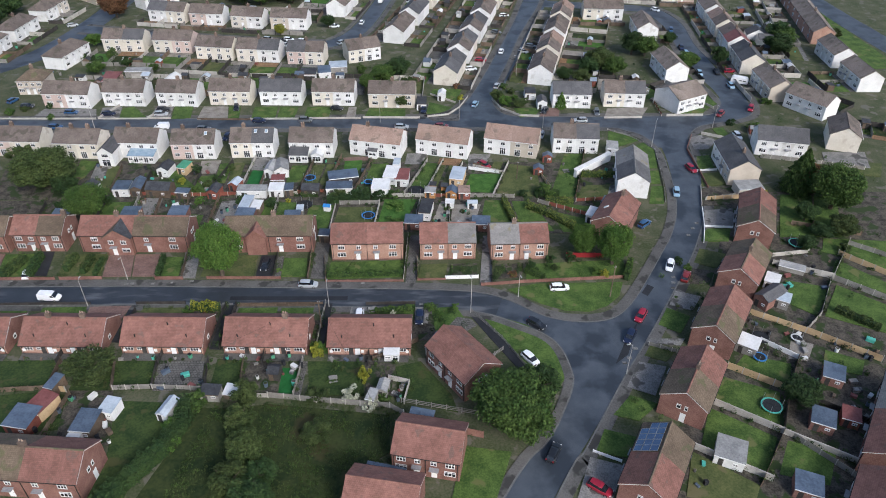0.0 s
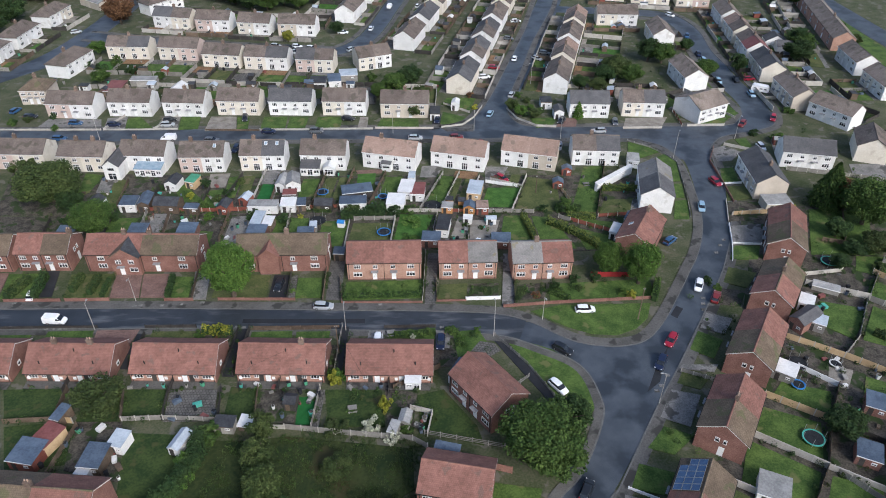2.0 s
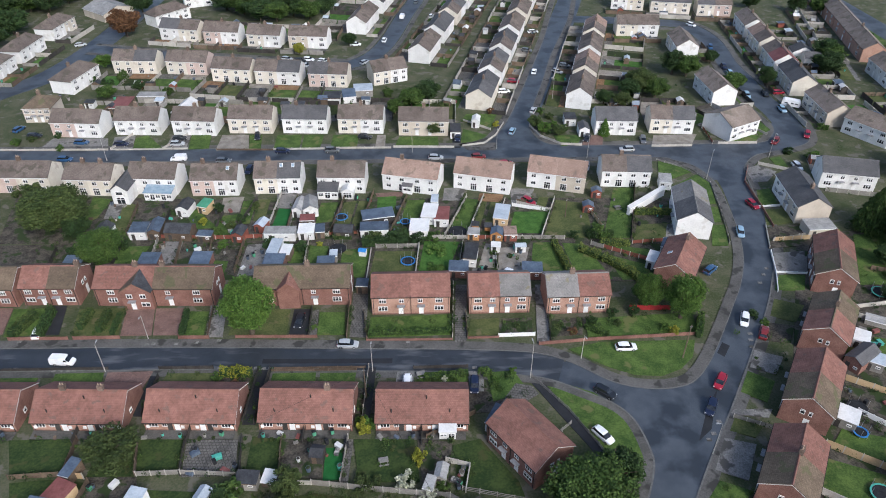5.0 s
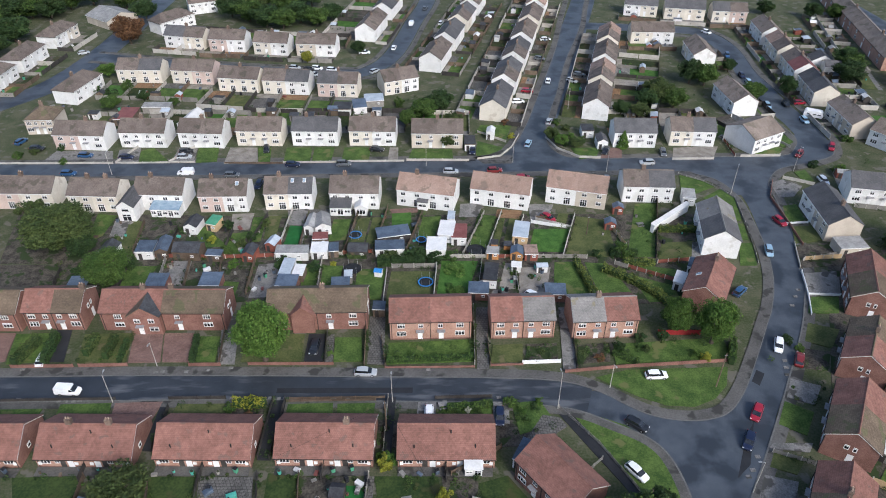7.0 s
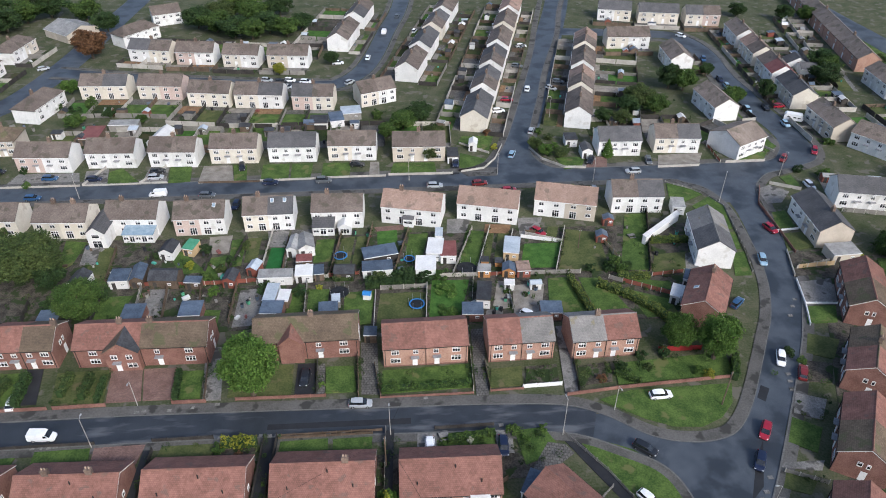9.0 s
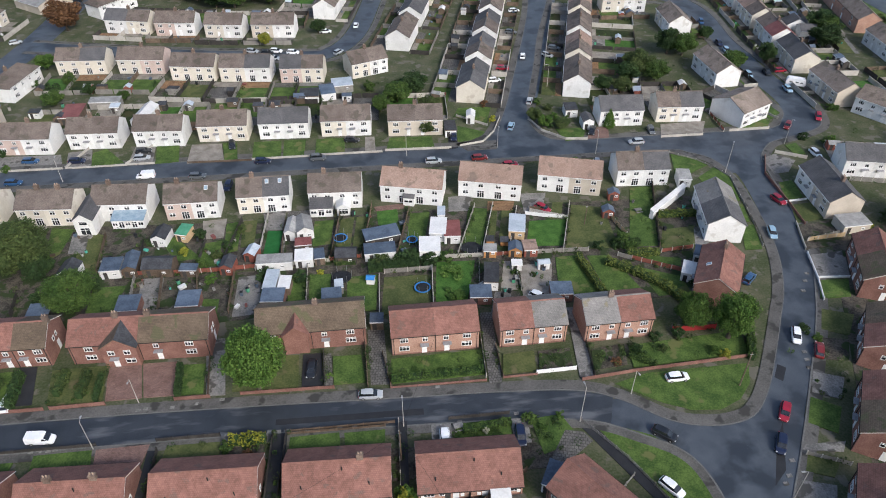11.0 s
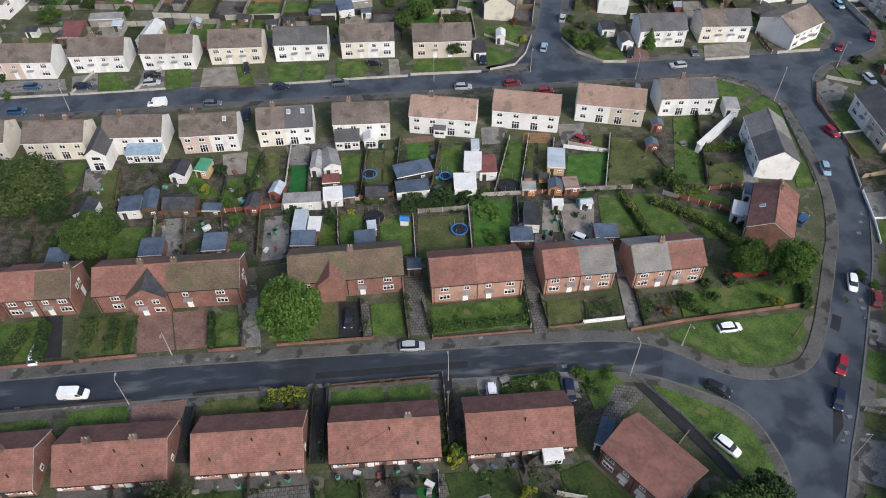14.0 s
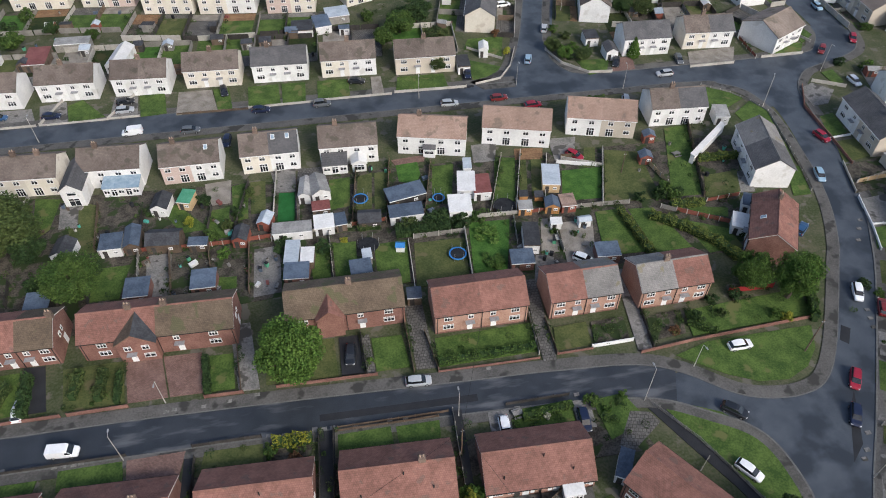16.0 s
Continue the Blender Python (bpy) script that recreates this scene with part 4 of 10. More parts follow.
            t = part("wheel", shared(("wheel",), lambda: (prism_x(bmesh.new(), -0.1, 0.1, [(0.31 * math.cos(i * math.tau / 12), 0.31 * math.sin(i * math.tau / 12)) for i in range(12)]), [M["rubber"]])), None, c, "", (wx, wy, 0.31), math.pi / 2)
            if y < 90:
                part("rim", shared(("rim",), lambda: (prism_x(bmesh.new(), -0.115, 0.115, [(0.18 * math.cos(i * math.tau / 8), 0.18 * math.sin(i * math.tau / 8)) for i in range(8)]), [M["alloy"]])), None, t)
    for ly in ((-0.6, 0.6) if y < 110 else ()):
        part("headlight", shared(("headlight",), lambda: (box(bmesh.new(), -0.1, 0.06, -0.14, 0.14, -0.06, 0.06), [M["lamp_clear"]])), None, c, "", (2.02 if not van else 2.16, ly, 0.64))
        part("tail_light", shared(("taillight",), lambda: (box(bmesh.new(), -0.04, 0.06, -0.1, 0.1, -0.1, 0.1), [M["lamp_red"]])), None, c, "", (-2.04 if not van else -2.28, ly, 0.8))
    if scale != 1.0:
        c.scale = (scale,) * 3
    return c


# ---------- street and garden objects ----------
def lamp_post(x, y, deg, h=7.5):
    p = anchor("street_lamp", x, y, 0.1, deg, "grey steel street lamp beside the road", "street lamp", "street lamps")
    bm = bmesh.new()
    tube(bm, (0, 0, -0.1), (0, 0, 1.2), 0.1, 0.09, 8)
    tube(bm, (0, 0, 1.2), (0, 0, h), 0.065, 0.045, 8)
    part("column", bm, M["fence_concrete"], p)
    bm = bmesh.new()
    tube(bm, (0, 0, h - 0.05), (0.7, 0, h + 0.18), 0.04, 0.035, 6)
    part("arm", bm, M["metal"], p)
    part("lantern", box(bmesh.new(), 0.6, 1.15, -0.12, 0.12, h + 0.1, h + 0.24, 0, 0.8), M["metal"], p)


def timber_pole(x, y, h=8.5):
    p = anchor("telegraph_pole", x, y, 0, 0, "brown timber telegraph pole with wires", "pole")
    bm = bmesh.new()
    tube(bm, (0, 0, -0.1), (0, 0, h), 0.14, 0.09, 8)
    part("shaft", bm, M["timber"], p)
    part("cap", box(bmesh.new(), -0.25, 0.25, -0.05, 0.05, h - 0.5, h - 0.35), M["metal"], p)


def trampoline(x, y, r=1.6, rim="blue_plastic", netted=True):
    t = anchor("trampoline", x, y, 0, 0, "round garden trampoline with a padded rim", "trampoline")
    bm = bmesh.new()
    n = 20
    ring = [[bm.verts.new((rr * math.cos(i * math.tau / n), rr * math.sin(i * math.tau / n), zz)) for i in range(n)] for rr, zz in ((r, 0.72), (r, 0.8), (r - 0.28, 0.8), (r - 0.28, 0.72))]
    for k in range(4):
        a, b = ring[k], ring[(k + 1) % 4]
        for i in range(n):
            bm.faces.new((a[i], a[(i + 1) % n], b[(i + 1) % n], b[i]))
    bmesh.ops.recalc_face_normals(bm, faces=bm.faces[:])
    part("rim", bm, M[rim], t)
    part("mat", cyl(bmesh.new(), 0, 0, 0.73, 0.76, r - 0.29, None, 20), M["net"], t)
    for i in range(6):
        a = i * math.tau / 6
        part("leg", shared(("tramp_leg", netted), lambda: (cyl(bmesh.new(), 0, 0, 0, 2.3 if netted else 0.72, 0.03, None, 6), [M["metal"]])), None, t, "", (r * math.cos(a), r * math.sin(a), 0))
    return t


def bench_set(x, y, deg):
    t = anchor("garden_table", x, y, 0, deg, "grey garden table with benches", "table")
    part("tabletop", box(bmesh.new(), -0.8, 0.8, -0.4, 0.4, 0.68, 0.74), M["timber_grey"], t)
    for s in (-1, 1):
        part("bench", box(bmesh.new(), -0.8, 0.8, s * 0.75 - 0.14, s * 0.75 + 0.14, 0.4, 0.45), M["timber_grey"], t)
        part("leg", box(bmesh.new(), s * 0.6 - 0.04, s * 0.6 + 0.04, -0.85, 0.85, 0, 0.4), M["timber_grey"], t)
        part("upright", box(bmesh.new(), s * 0.6 - 0.04, s * 0.6 + 0.04, -0.06, 0.06, 0.4, 0.68), M["timber_grey"], t)


CRATES = ("clutter", "timber", "felt_blue", "roof_white", "timber_grey", "green_plastic", "felt_red")


def crate(x, y, s, rnd, what=None):
    """Small things left about in gardens: boxes, bins, planters."""
    i = rnd.randrange(4)
    m = M[what or rnd.choice(CRATES)]
    if i == 0:
        bm = cyl(bmesh.new(), 0, 0, 0, s, s * 0.35, s * 0.42, 8)
        o, c = part("planter", bm, m, None, "", (x, y, 0.1)), "planter"
        part("soil", cyl(bmesh.new(), 0, 0, s * 0.9, s * 1.02, s * 0.36, None, 8), M["soil"], o)
        lab = "round garden planter standing on the ground"
    elif i == 1:
        o, c = part("wheelie_bin", box(bmesh.new(), -0.26, 0.26, -0.3, 0.3, 0, 1.0, 0, 1.12), M[rnd.choice(("net", "felt_green", "felt_blue"))], None, "", (x, y, 0.08), rnd.random() * 3), "bin"
        part("lid", box(bmesh.new(), -0.31, 0.31, -0.36, 0.36, 1.0, 1.08, 0, 0.85), M["net"], o)
        lab = "dark plastic wheeled bin with its lid shut"
    else:
        o, c = part("storage_box", box(bmesh.new(), -s * 0.7, s * 0.7, -s * 0.4, s * 0.4, 0, s * 0.6, 0, 0.96), m, None, "", (x, y, 0.08), rnd.random() * 3), "box"
        part("lid", box(bmesh.new(), -s * 0.74, s * 0.74, -s * 0.44, s * 0.44, s * 0.6, s * 0.66, 0, 0.9), m, o)
        lab = "low weathered storage box standing in a garden"
    return tagged(o, lab, c)


# ---------- gardens ----------
def garden(x, y, deg, w, depth, seed, fence_kinds=("wood", "grey", "concrete", "dark"), split=True, shed_p=0.7, step=4.0, green=0.75):
    """A back or front plot behind a house pair: lawn, patio, dividing fences, sheds and shrubs. Local y runs away from the house."""
    rnd = random.Random(seed)
    ca, sa = math.cos(radians(deg)), math.sin(radians(deg))

    def P(u, v):
        return (x + u * ca - v * sa, y + u * sa + v * ca)
    cols = ((0, w / 2), (w / 2, w)) if split else ((0, w),)
    for a, b in cols:
        z = 0.03 + rnd.randrange(6) * 0.007
        p = rnd.uniform(1.5, depth * 0.4)
        m1 = rnd.choice(("paving", "concrete", "gravel", "paving", "soil", "decking"))
        m2 = rnd.choice(("lawn", "lawn", "lawn_dry", "meadow", "lawn_bright")) if rnd.random() < green else rnd.choice(("soil", "gravel", "paving"))
        flat("patio" if m1 != "soil" else "flower_bed", [P(a + 0.1, 0), P(b - 0.1, 0), P(b - 0.1, p), P(a + 0.1, p)], -0.05, z, m1, "paved patio ground beside a house" if m1 != "soil" else "bare dark soil of a garden bed")
        flat("lawn" if "l" in m2[:1] or m2 == "meadow" else "yard", [P(a + 0.1, p + 0.004), P(b - 0.1, p + 0.004), P(b - 0.1, depth), P(a + 0.1, depth)], -0.05, z + 0.006, m2, "green lawn of a small garden" if m2[0] in "lm" else "bare yard ground of a garden")
        if rnd.random() < shed_p:
            sw, sd = rnd.uniform(1.8, 3.4), rnd.uniform(1.6, 2.6)
            u = rnd.choice((a + 0.4, b - 0.4 - sw))
            v = depth - 0.5 - sd if rnd.random() < 0.75 else depth * 0.55
            q = P(u, v)
            shed(q[0], q[1], deg, sw, sd, rnd.uniform(1.8, 2.1), rnd.choice(("felt_blue", "felt_dark", "roof_light", "roof_white", "asbestos", "felt_dark")), rnd.choice(("timber", "timber", "timber_red", "timber_grey", "timber_dark", "white")), rnd.choice(("mono", "pitch", "pitchy")), rnd.choice(("small brown timber garden shed", "weathered garden shed with a felt roof", "low garden outbuilding with a sheet roof")))
        u = rnd.choice((a + 0.7, b - 0.7))
        border_planting([P(u, p), P(u, depth - 0.6)], seed * 7 + int(a), 1.1, 1.2, 0.8)
        for _ in range(rnd.randrange(0, 2)):
            q = P(rnd.uniform(a + 0.6, b - 0.6), rnd.uniform(0.5, p + 2))
            crate(q[0], q[1], rnd.uniform(0.5, 0.9), rnd)
    k = rnd.choice(fence_kinds)
    for u in ([w / 2, w] if split else [w]):
        fence(rnd.choice(fence_kinds), rnd.choice((1.2, 1.5, 1.7)), [P(u, 0.3), P(u, depth)], step)
    fence(k, 1.6, [P(0, depth), P(w, depth)], step)


def dropped_slab(x, y):
    s = part("dropped_kerb", shared(("slab",), lambda: (box(bmesh.new(), -0.42, 0.42, -0.3, 0.3, 0.0, 0.13), [M["concrete"]])), None, None, "", (x, y, 0.0))
    tagged(s, "pale concrete dropped-kerb slab in the pavement", "kerb", "", "structure")


def border_planting(pts, seed, wide=1.0, tall=1.0, density=1.0, spread=0.7, label="mixed shrubs and weeds along a garden boundary"):
    """Uneven low planting along a line, many small leaf faces."""
    rng = np.random.default_rng(seed)
    ln = [Vector(p) for p in pts]
    ox, oy = ln[0]
    verts, faces, slots = [], [], []
    for p, q in zip(ln, ln[1:]):
        L = (q - p).length
        d = (q - p).normalized()
        n = Vector((-d.y, d.x))
        for _ in range(max(1, int(L * 0.55 * density))):
            c = p + d * rng.random() * L + n * rng.uniform(-wide, wide) * spread
            r, h, m = rng.uniform(0.3, 0.85) * wide, rng.uniform(0.4, 1.6) * tall, int(rng.integers(0, 4))
            a = rng.normal(size=(56, 3))
            a /= np.linalg.norm(a, axis=1)[:, None]
            pos = np.array((c.x - ox, c.y - oy, h * 0.45)) + a * np.array((r, r, h * 0.5)) * rng.uniform(0.7, 1.05, (56, 1))
            pos[:, 2] = np.maximum(0.05, pos[:, 2])
            t = rng.normal(size=(56, 3))
            t /= np.linalg.norm(t, axis=1)[:, None]
            u = np.cross(t, rng.normal(size=(56, 3)))
            u /= np.linalg.norm(u, axis=1)[:, None]
            w = rng.uniform(0.07, 0.17, (56, 1))
            k = len(verts)
            verts += np.stack((pos - t * w, pos + u * w * 0.7, pos + t * w, pos - u * w * 0.7), 1).reshape(-1, 3).tolist()
            faces += [(k + 4 * i, k + 4 * i + 1, k + 4 * i + 2, k + 4 * i + 3) for i in range(56)]
            slots += [m] * 56
    me = bpy.data.meshes.new("border_planting")
    me.from_pydata(verts, [], faces)
    for m in ("leaf", "leaf_dark", "leaf_olive", "leaf_dark"):
        me.materials.append(M[m])
    me.polygons.foreach_set("material_index", slots)
    o = new("border_planting", me)
    o.location = (ox, oy, 0.05)
    return tagged(o, label, "plants", "", "stuff")


def rough_grass(x0, x1, y0, y1, inside, count, seed, tall=0.35, mat="leaf_olive"):
    """Tufts of long grass over a field."""
    rng = np.random.default_rng(seed)
    verts, faces = [], []
    while len(faces) < count:
        x, y = rng.uniform(x0, x1), rng.uniform(y0, y1)
        if not inside(x, y) or noise.noise((x * 0.25, y * 0.25, seed)) < -0.12:
            continue
        for _ in range(5):
            a, s = rng.random() * math.tau, rng.uniform(0.1, 0.3)
            b = (x + rng.normal() * 0.2, y + rng.normal() * 0.2)
            h = tall * rng.uniform(0.5, 1.5)
            k = len(verts)
            verts += [(b[0] - s * 0.4 * math.cos(a), b[1] - s * 0.4 * math.sin(a), 0.06), (b[0] + s * 0.4 * math.cos(a), b[1] + s * 0.4 * math.sin(a), 0.06), (b[0] + rng.normal() * 0.16, b[1] + rng.normal() * 0.16, 0.06 + h)]
            faces.append((k, k + 1, k + 2))
    me = bpy.data.meshes.new("long_grass")
    me.from_pydata(verts, [], faces)
    me.materials.append(M[mat])
    return tagged(new("long_grass", me), "long uneven grass in the rough field", "grass", "", "stuff")


# bungalows south of the street
house(-70.86, -19.45, -1.08, 15.67, 9, 2.35, 3, walls=('brick', 'brick'), roofs=('roof_red', 'roof_red'), front='bungalow', chim=(0.3, 0.72), label='red-brick bungalow pair with a red tiled roof', group='bungalows along the street')
house(-52.44, -19.65, -2.1, 15.82, 9, 2.35, 3, walls=('brick', 'brick'), roofs=('roof_red', 'roof_red'), front='bungalow', chim=(0.3, 0.72), label='red-brick bungalow pair with a red tiled roof', group='bungalows along the street')
house(-33.09, -20.01, -2.1, 15.8, 9, 2.35, 3, walls=('brick', 'brick'), roofs=('roof_red', 'roof_red'), front='bungalow', chim=(), label='red-brick bungalow pair with a red tiled roof', group='bungalows along the street')
house(-13.41, -20.38, -2.08, 16.1, 9, 2.35, 3, walls=('brick', 'brick'), roofs=('roof_red', 'roof_red'), front='bungalow', chim=(0.72,), label='red-brick bungalow pair with a red tiled roof', group='bungalows along the street')
house(6.75, -21.05, -1.58, 15.94, 9, 2.35, 3, walls=('brick', 'brick'), roofs=('roof_red', 'roof_red'), front='bungalow', chim=(), label='red-brick bungalow pair with a red tiled roof', group='bungalows along the street')

# brick houses near the junction
house(25.75, -23.62, -54.86, 11.97, 8.2, 4.8, 2.7, walls=('brick', 'brick'), roofs=('roof_red', 'roof_red'), front='semi', gable='brickwindows', chim=(), label='red-brick house pair standing askew at the junction', group='brick houses')
house(20.11, -47.9, -11.89, 11.11, 8, 4.8, 2.6, walls=('brick', 'brick'), roofs=('roof_red', 'roof_red'), front='semi', chim=(), label='red-brick house pair with a red tiled roof by the field', group='brick houses')
house(12.99, -57.95, -10.79, 11.18, 8, 4.8, 2.6, walls=('brick', 'brick'), roofs=('roof_red', 'roof_red'), front='semi', chim=(), label='red-brick house pair with a red tiled roof by the field', group='brick houses')
house(-46.02, -50.96, -5.45, 18.22, 8, 4.8, 2.6, walls=('brick', 'brick'), roofs=('roof_moss', 'roof_red'), front='semi', gable='brickwindows', chim=(0.47,), label='brick house pair, roof half mossy brown, half red', group='brick houses')

# brick houses north of the street
house(-87.36, 13.96, -1.63, 17.3, 8, 4.8, 2.5, walls=('brick', 'brick'), roofs=('roof_moss', 'roof_moss'), gable='brickwindows', label='brick house pair under mossy brown tiles', group='brick houses north of the street')
house(-68.96, 13.89, -0.9, 11.6, 8, 4.8, 2.5, walls=('brick', 'brick'), roofs=('roof_red', 'roof_moss'), gable='brickwindows', chim=(0.98,), label='brick house pair, roof half red, half mossy brown', group='brick houses north of the street')
house(-53.52, 13.43, -1.41, 24.74, 8, 4.8, 2.5, walls=('brick', 'brick'), roofs=('roof_red', 'roof_moss'), gable='brickwindows', chim=(0.33, 0.56), label='brick terrace with a projecting centre gable, red and brown tiles', group='brick houses north of the street')
house(-20.2, 12.59, 0.18, 19.87, 8, 4.8, 2.5, walls=('brick', 'brick'), roofs=('roof_moss', 'roof_moss'), gable='brickwindows', chim=(0.55,), label='brick terrace under mossy brown tiles behind the tree', group='brick houses north of the street')
house(4.41, 9.25, 0.41, 16.07, 8, 4.8, 2.5, walls=('brick_pink', 'brick_pink'), roofs=('roof_red', 'roof_red'), chim=(), label='pale brick house pair with a red tiled roof', group='brick houses north of the street')
house(24.48, 9.1, 0.81, 12.56, 8, 4.8, 2.5, walls=('brick_pink', 'brick_pink'), roofs=('roof_red', 'roof_slate'), chim=(), label='pale brick pair, roof half red, half grey', group='brick houses north of the street')
house(40.49, 8.61, 1.63, 13.01, 8, 4.8, 2.5, walls=('brick_pink', 'brick_pink'), roofs=('roof_slate', 'roof_red'), chim=(0.42,), label='pale brick pair, roof half pale grey, half red', group='brick houses north of the street')

# brick houses along the east road
house(62.09, -42.87, -120.4, 13.28, 8, 4.8, 2.5, walls=('brick', 'brick'), roofs=('roof_moss', 'roof_red'), gable='brickwindows', chim=(), label='red-brick house with rooftop solar panels', group='brick houses along the east road')
house(73.69, -25.13, -122.32, 13.28, 8, 4.8, 2.5, walls=('brick', 'brick'), roofs=('roof_red', 'roof_moss'), gable='brickwindows', chim=(0.5,), label='red-brick house pair, roof half red, half mossy', group='brick houses along the east road')
house(84.94, -7.84, -123, 14.09, 8, 4.8, 2.5, walls=('brick', 'brick'), roofs=('roof_red', 'roof_moss'), gable='brickwindows', chim=(), label='red-brick house pair, roof half red, half mossy', group='brick houses along the east road')
house(95.4, 8.24, -123.84, 12.74, 8, 4.8, 2.5, walls=('brick', 'brick'), roofs=('roof_moss', 'roof_red'), gable='brickwindows', chim=(0.4,), label='red-brick house pair, roof half mossy, half red', group='brick houses along the east road')
house(104.5, 28.93, -112.42, 15.26, 8, 4.8, 2.5, walls=('brick', 'brick'), roofs=('roof_red', 'roof_moss'), gable='brickwindows', chim=(), label='red-brick house pair, roof half red, half mossy', group='brick houses along the east road')
house(71.13, 28.78, -119.48, 12.93, 8, 4.8, 2.5, walls=('brick', 'brick'), roofs=('roof_red', 'roof_red'), gable='none', chim=(0.2,), label='red-brick house with red tiles and a skylight', group='brick houses along the east road')
house(78.09, 50.65, -101.05, 15.04, 8, 4.8, 2.5, walls=('white', 'white'), roofs=('roof_slate', 'roof_grey'), chim=(), label='white-rendered house with a grey tiled roof', group='brick houses along the east road')
house(107.1, 56.47, -93.5, 15.72, 8, 4.8, 2.5, walls=('white', 'beige'), roofs=('roof_grey', 'roof_grey'), chim=(0.7,), label='white-fronted house with a grey tiled roof', group='brick houses along the east road')
house(109.13, -31.72, -126.94, 21.9, 8, 4.8, 2.5, walls=('brick', 'brick'), roofs=('roof_slate', 'roof_red'), chim=(), label='red-brick house pair, roof half grey, half red', group='brick houses along the east road')
house(94.23, -51.81, -127.21, 12.81, 8, 4.8, 2.5, walls=('brick', 'brick'), roofs=('roof_red', 'roof_red'), chim=(), label='red-brick house pair with a red tiled roof', group='brick houses along the east road')

# white houses south of the far street
house(-99.28, 59.8, -2.2, 17.08, 8, 4.8, 2.5, walls=('pink_render', 'cream'), roofs=('roof_brown', 'roof_brown'), front='back', chim=(0.5,), label='semi-detached houses, one half white, one cream, brown tiles', group='white houses backing on the gardens')
house(-78.04, 58.24, -3.68, 12.58, 8, 4.8, 2.5, walls=('cream', 'cream'), roofs=('roof_brown', 'roof_brown'), front='back', chim=(0.35, 0.72), label='cream-rendered semi-detached houses with brown tiles', group='white houses backing on the gardens')
house(-61.61, 58.4, -3.72, 12.43, 8, 4.8, 2.5, walls=('white', 'white'), roofs=('roof_brown', 'roof_brown'), front='back', chim=(0.3,), label='white-rendered semi-detached houses with a brown tiled roof', group='white houses backing on the gardens')
house(-45.13, 56.96, -0.07, 12, 8, 4.8, 2.5, walls=('pink_render', 'white'), roofs=('roof_brown', 'roof_brown'), front='back', chim=(0.25,), label='semi-detached houses, one half pinkish, one white', group='white houses backing on the gardens')
house(-28.9, 57.66, -0.06, 11.94, 8, 4.8, 2.5, walls=('cream', 'white'), roofs=('roof_brown', 'roof_grey'), front='back', chim=(0.3,), label='semi-detached houses, one half cream, one white with skylights', group='white houses backing on the gardens')
house(-12.57, 57.82, -2.53, 12.32, 8, 4.8, 2.5, walls=('white', 'white'), roofs=('roof_brown', 'roof_brown'), front='back', chim=(0.3,), label='white-rendered semi-detached houses with a brown tiled roof', group='white houses backing on the gardens')
house(4.26, 59.3, -13.77, 14.71, 8, 4.8, 2.5, walls=('white', 'white'), roofs=('roof_pink', 'roof_pink'), front='back', chim=(0.3,), label='white-rendered semi-detached houses with pinkish tiles', group='white houses backing on the gardens')
house(22.98, 59.41, -14.68, 14.93, 8, 4.8, 2.5, walls=('white', 'white'), roofs=('roof_pink', 'roof_pink'), front='back', chim=(), label='white-rendered semi-detached houses with pinkish tiles', group='white houses backing on the gardens')
house(42.41, 59.79, -15.65, 15.11, 8, 4.8, 2.5, walls=('white', 'beige'), roofs=('roof_pink', 'roof_pink'), front='back', chim=(), label='semi-detached houses, one half white, one beige', group='white houses backing on the gardens')
house(62.17, 59.38, -3.74, 12.78, 8, 4.8, 2.5, walls=('white', 'white'), roofs=('roof_brown', 'roof_grey'), front='back', chim=(0.4,), label='white semi-detached houses, roof half brown, half grey', group='white houses backing on the gardens')

# houses north of the far street
house(-95.57, 91.49, -3.97, 14.9, 8, 4.8, 2.5, walls=('pink_render', 'white'), roofs=('roof_brown', 'roof_brown'), chim=(0.6,), label='semi-detached houses, one half pinkish, one white', group='houses north of the far street')
house(-77.12, 92.49, -2.81, 13.35, 8, 4.8, 2.5, walls=('white', 'white'), roofs=('roof_brown', 'roof_brown'), chim=(0.45,), label='white-rendered semi-detached houses with a brown tiled roof', group='houses north of the far street')
house(-60, 92.1, -4.4, 12.94, 8, 4.8, 2.5, walls=('white', 'white'), roofs=('roof_brown', 'roof_brown'), chim=(0.5,), label='white-rendered semi-detached houses with a brown tiled roof', group='houses north of the far street')
house(-43.46, 92.8, -2.84, 13.19, 8, 4.8, 2.5, walls=('cream', 'cream'), roofs=('roof_brown', 'roof_brown'), chim=(0.5,), label='cream semi-detached houses with brown tiles', group='houses north of the far street')
house(-27.26, 92.43, -2.82, 13.33, 8, 4.8, 2.5, walls=('white', 'white'), roofs=('roof_grey', 'roof_grey'), chim=(0.3,), label='white semi-detached houses with a grey roof', group='houses north of the far street')
house(-10.56, 92.04, -2.81, 13.47, 8, 4.8, 2.5, walls=('cream', 'white'), roofs=('roof_brown', 'roof_brown'), chim=(0.5,), label='semi-detached houses, one half white, one cream, brown tiles', group='houses north of the far street')
house(7.62, 90.19, -2.66, 14.83, 8, 4.8, 2.5, walls=('beige', 'beige'), roofs=('roof_brown', 'roof_brown'), chim=(0.5,), label='beige semi-detached houses with brown tiles', group='houses north of the far street')
house(66.44, 89.2, -2.95, 12.17, 8, 4.8, 2.5, walls=('white', 'white'), roofs=('roof_grey', 'roof_grey'), chim=(), label='white semi-detached houses with a dark grey roof', group='houses north of the far street')
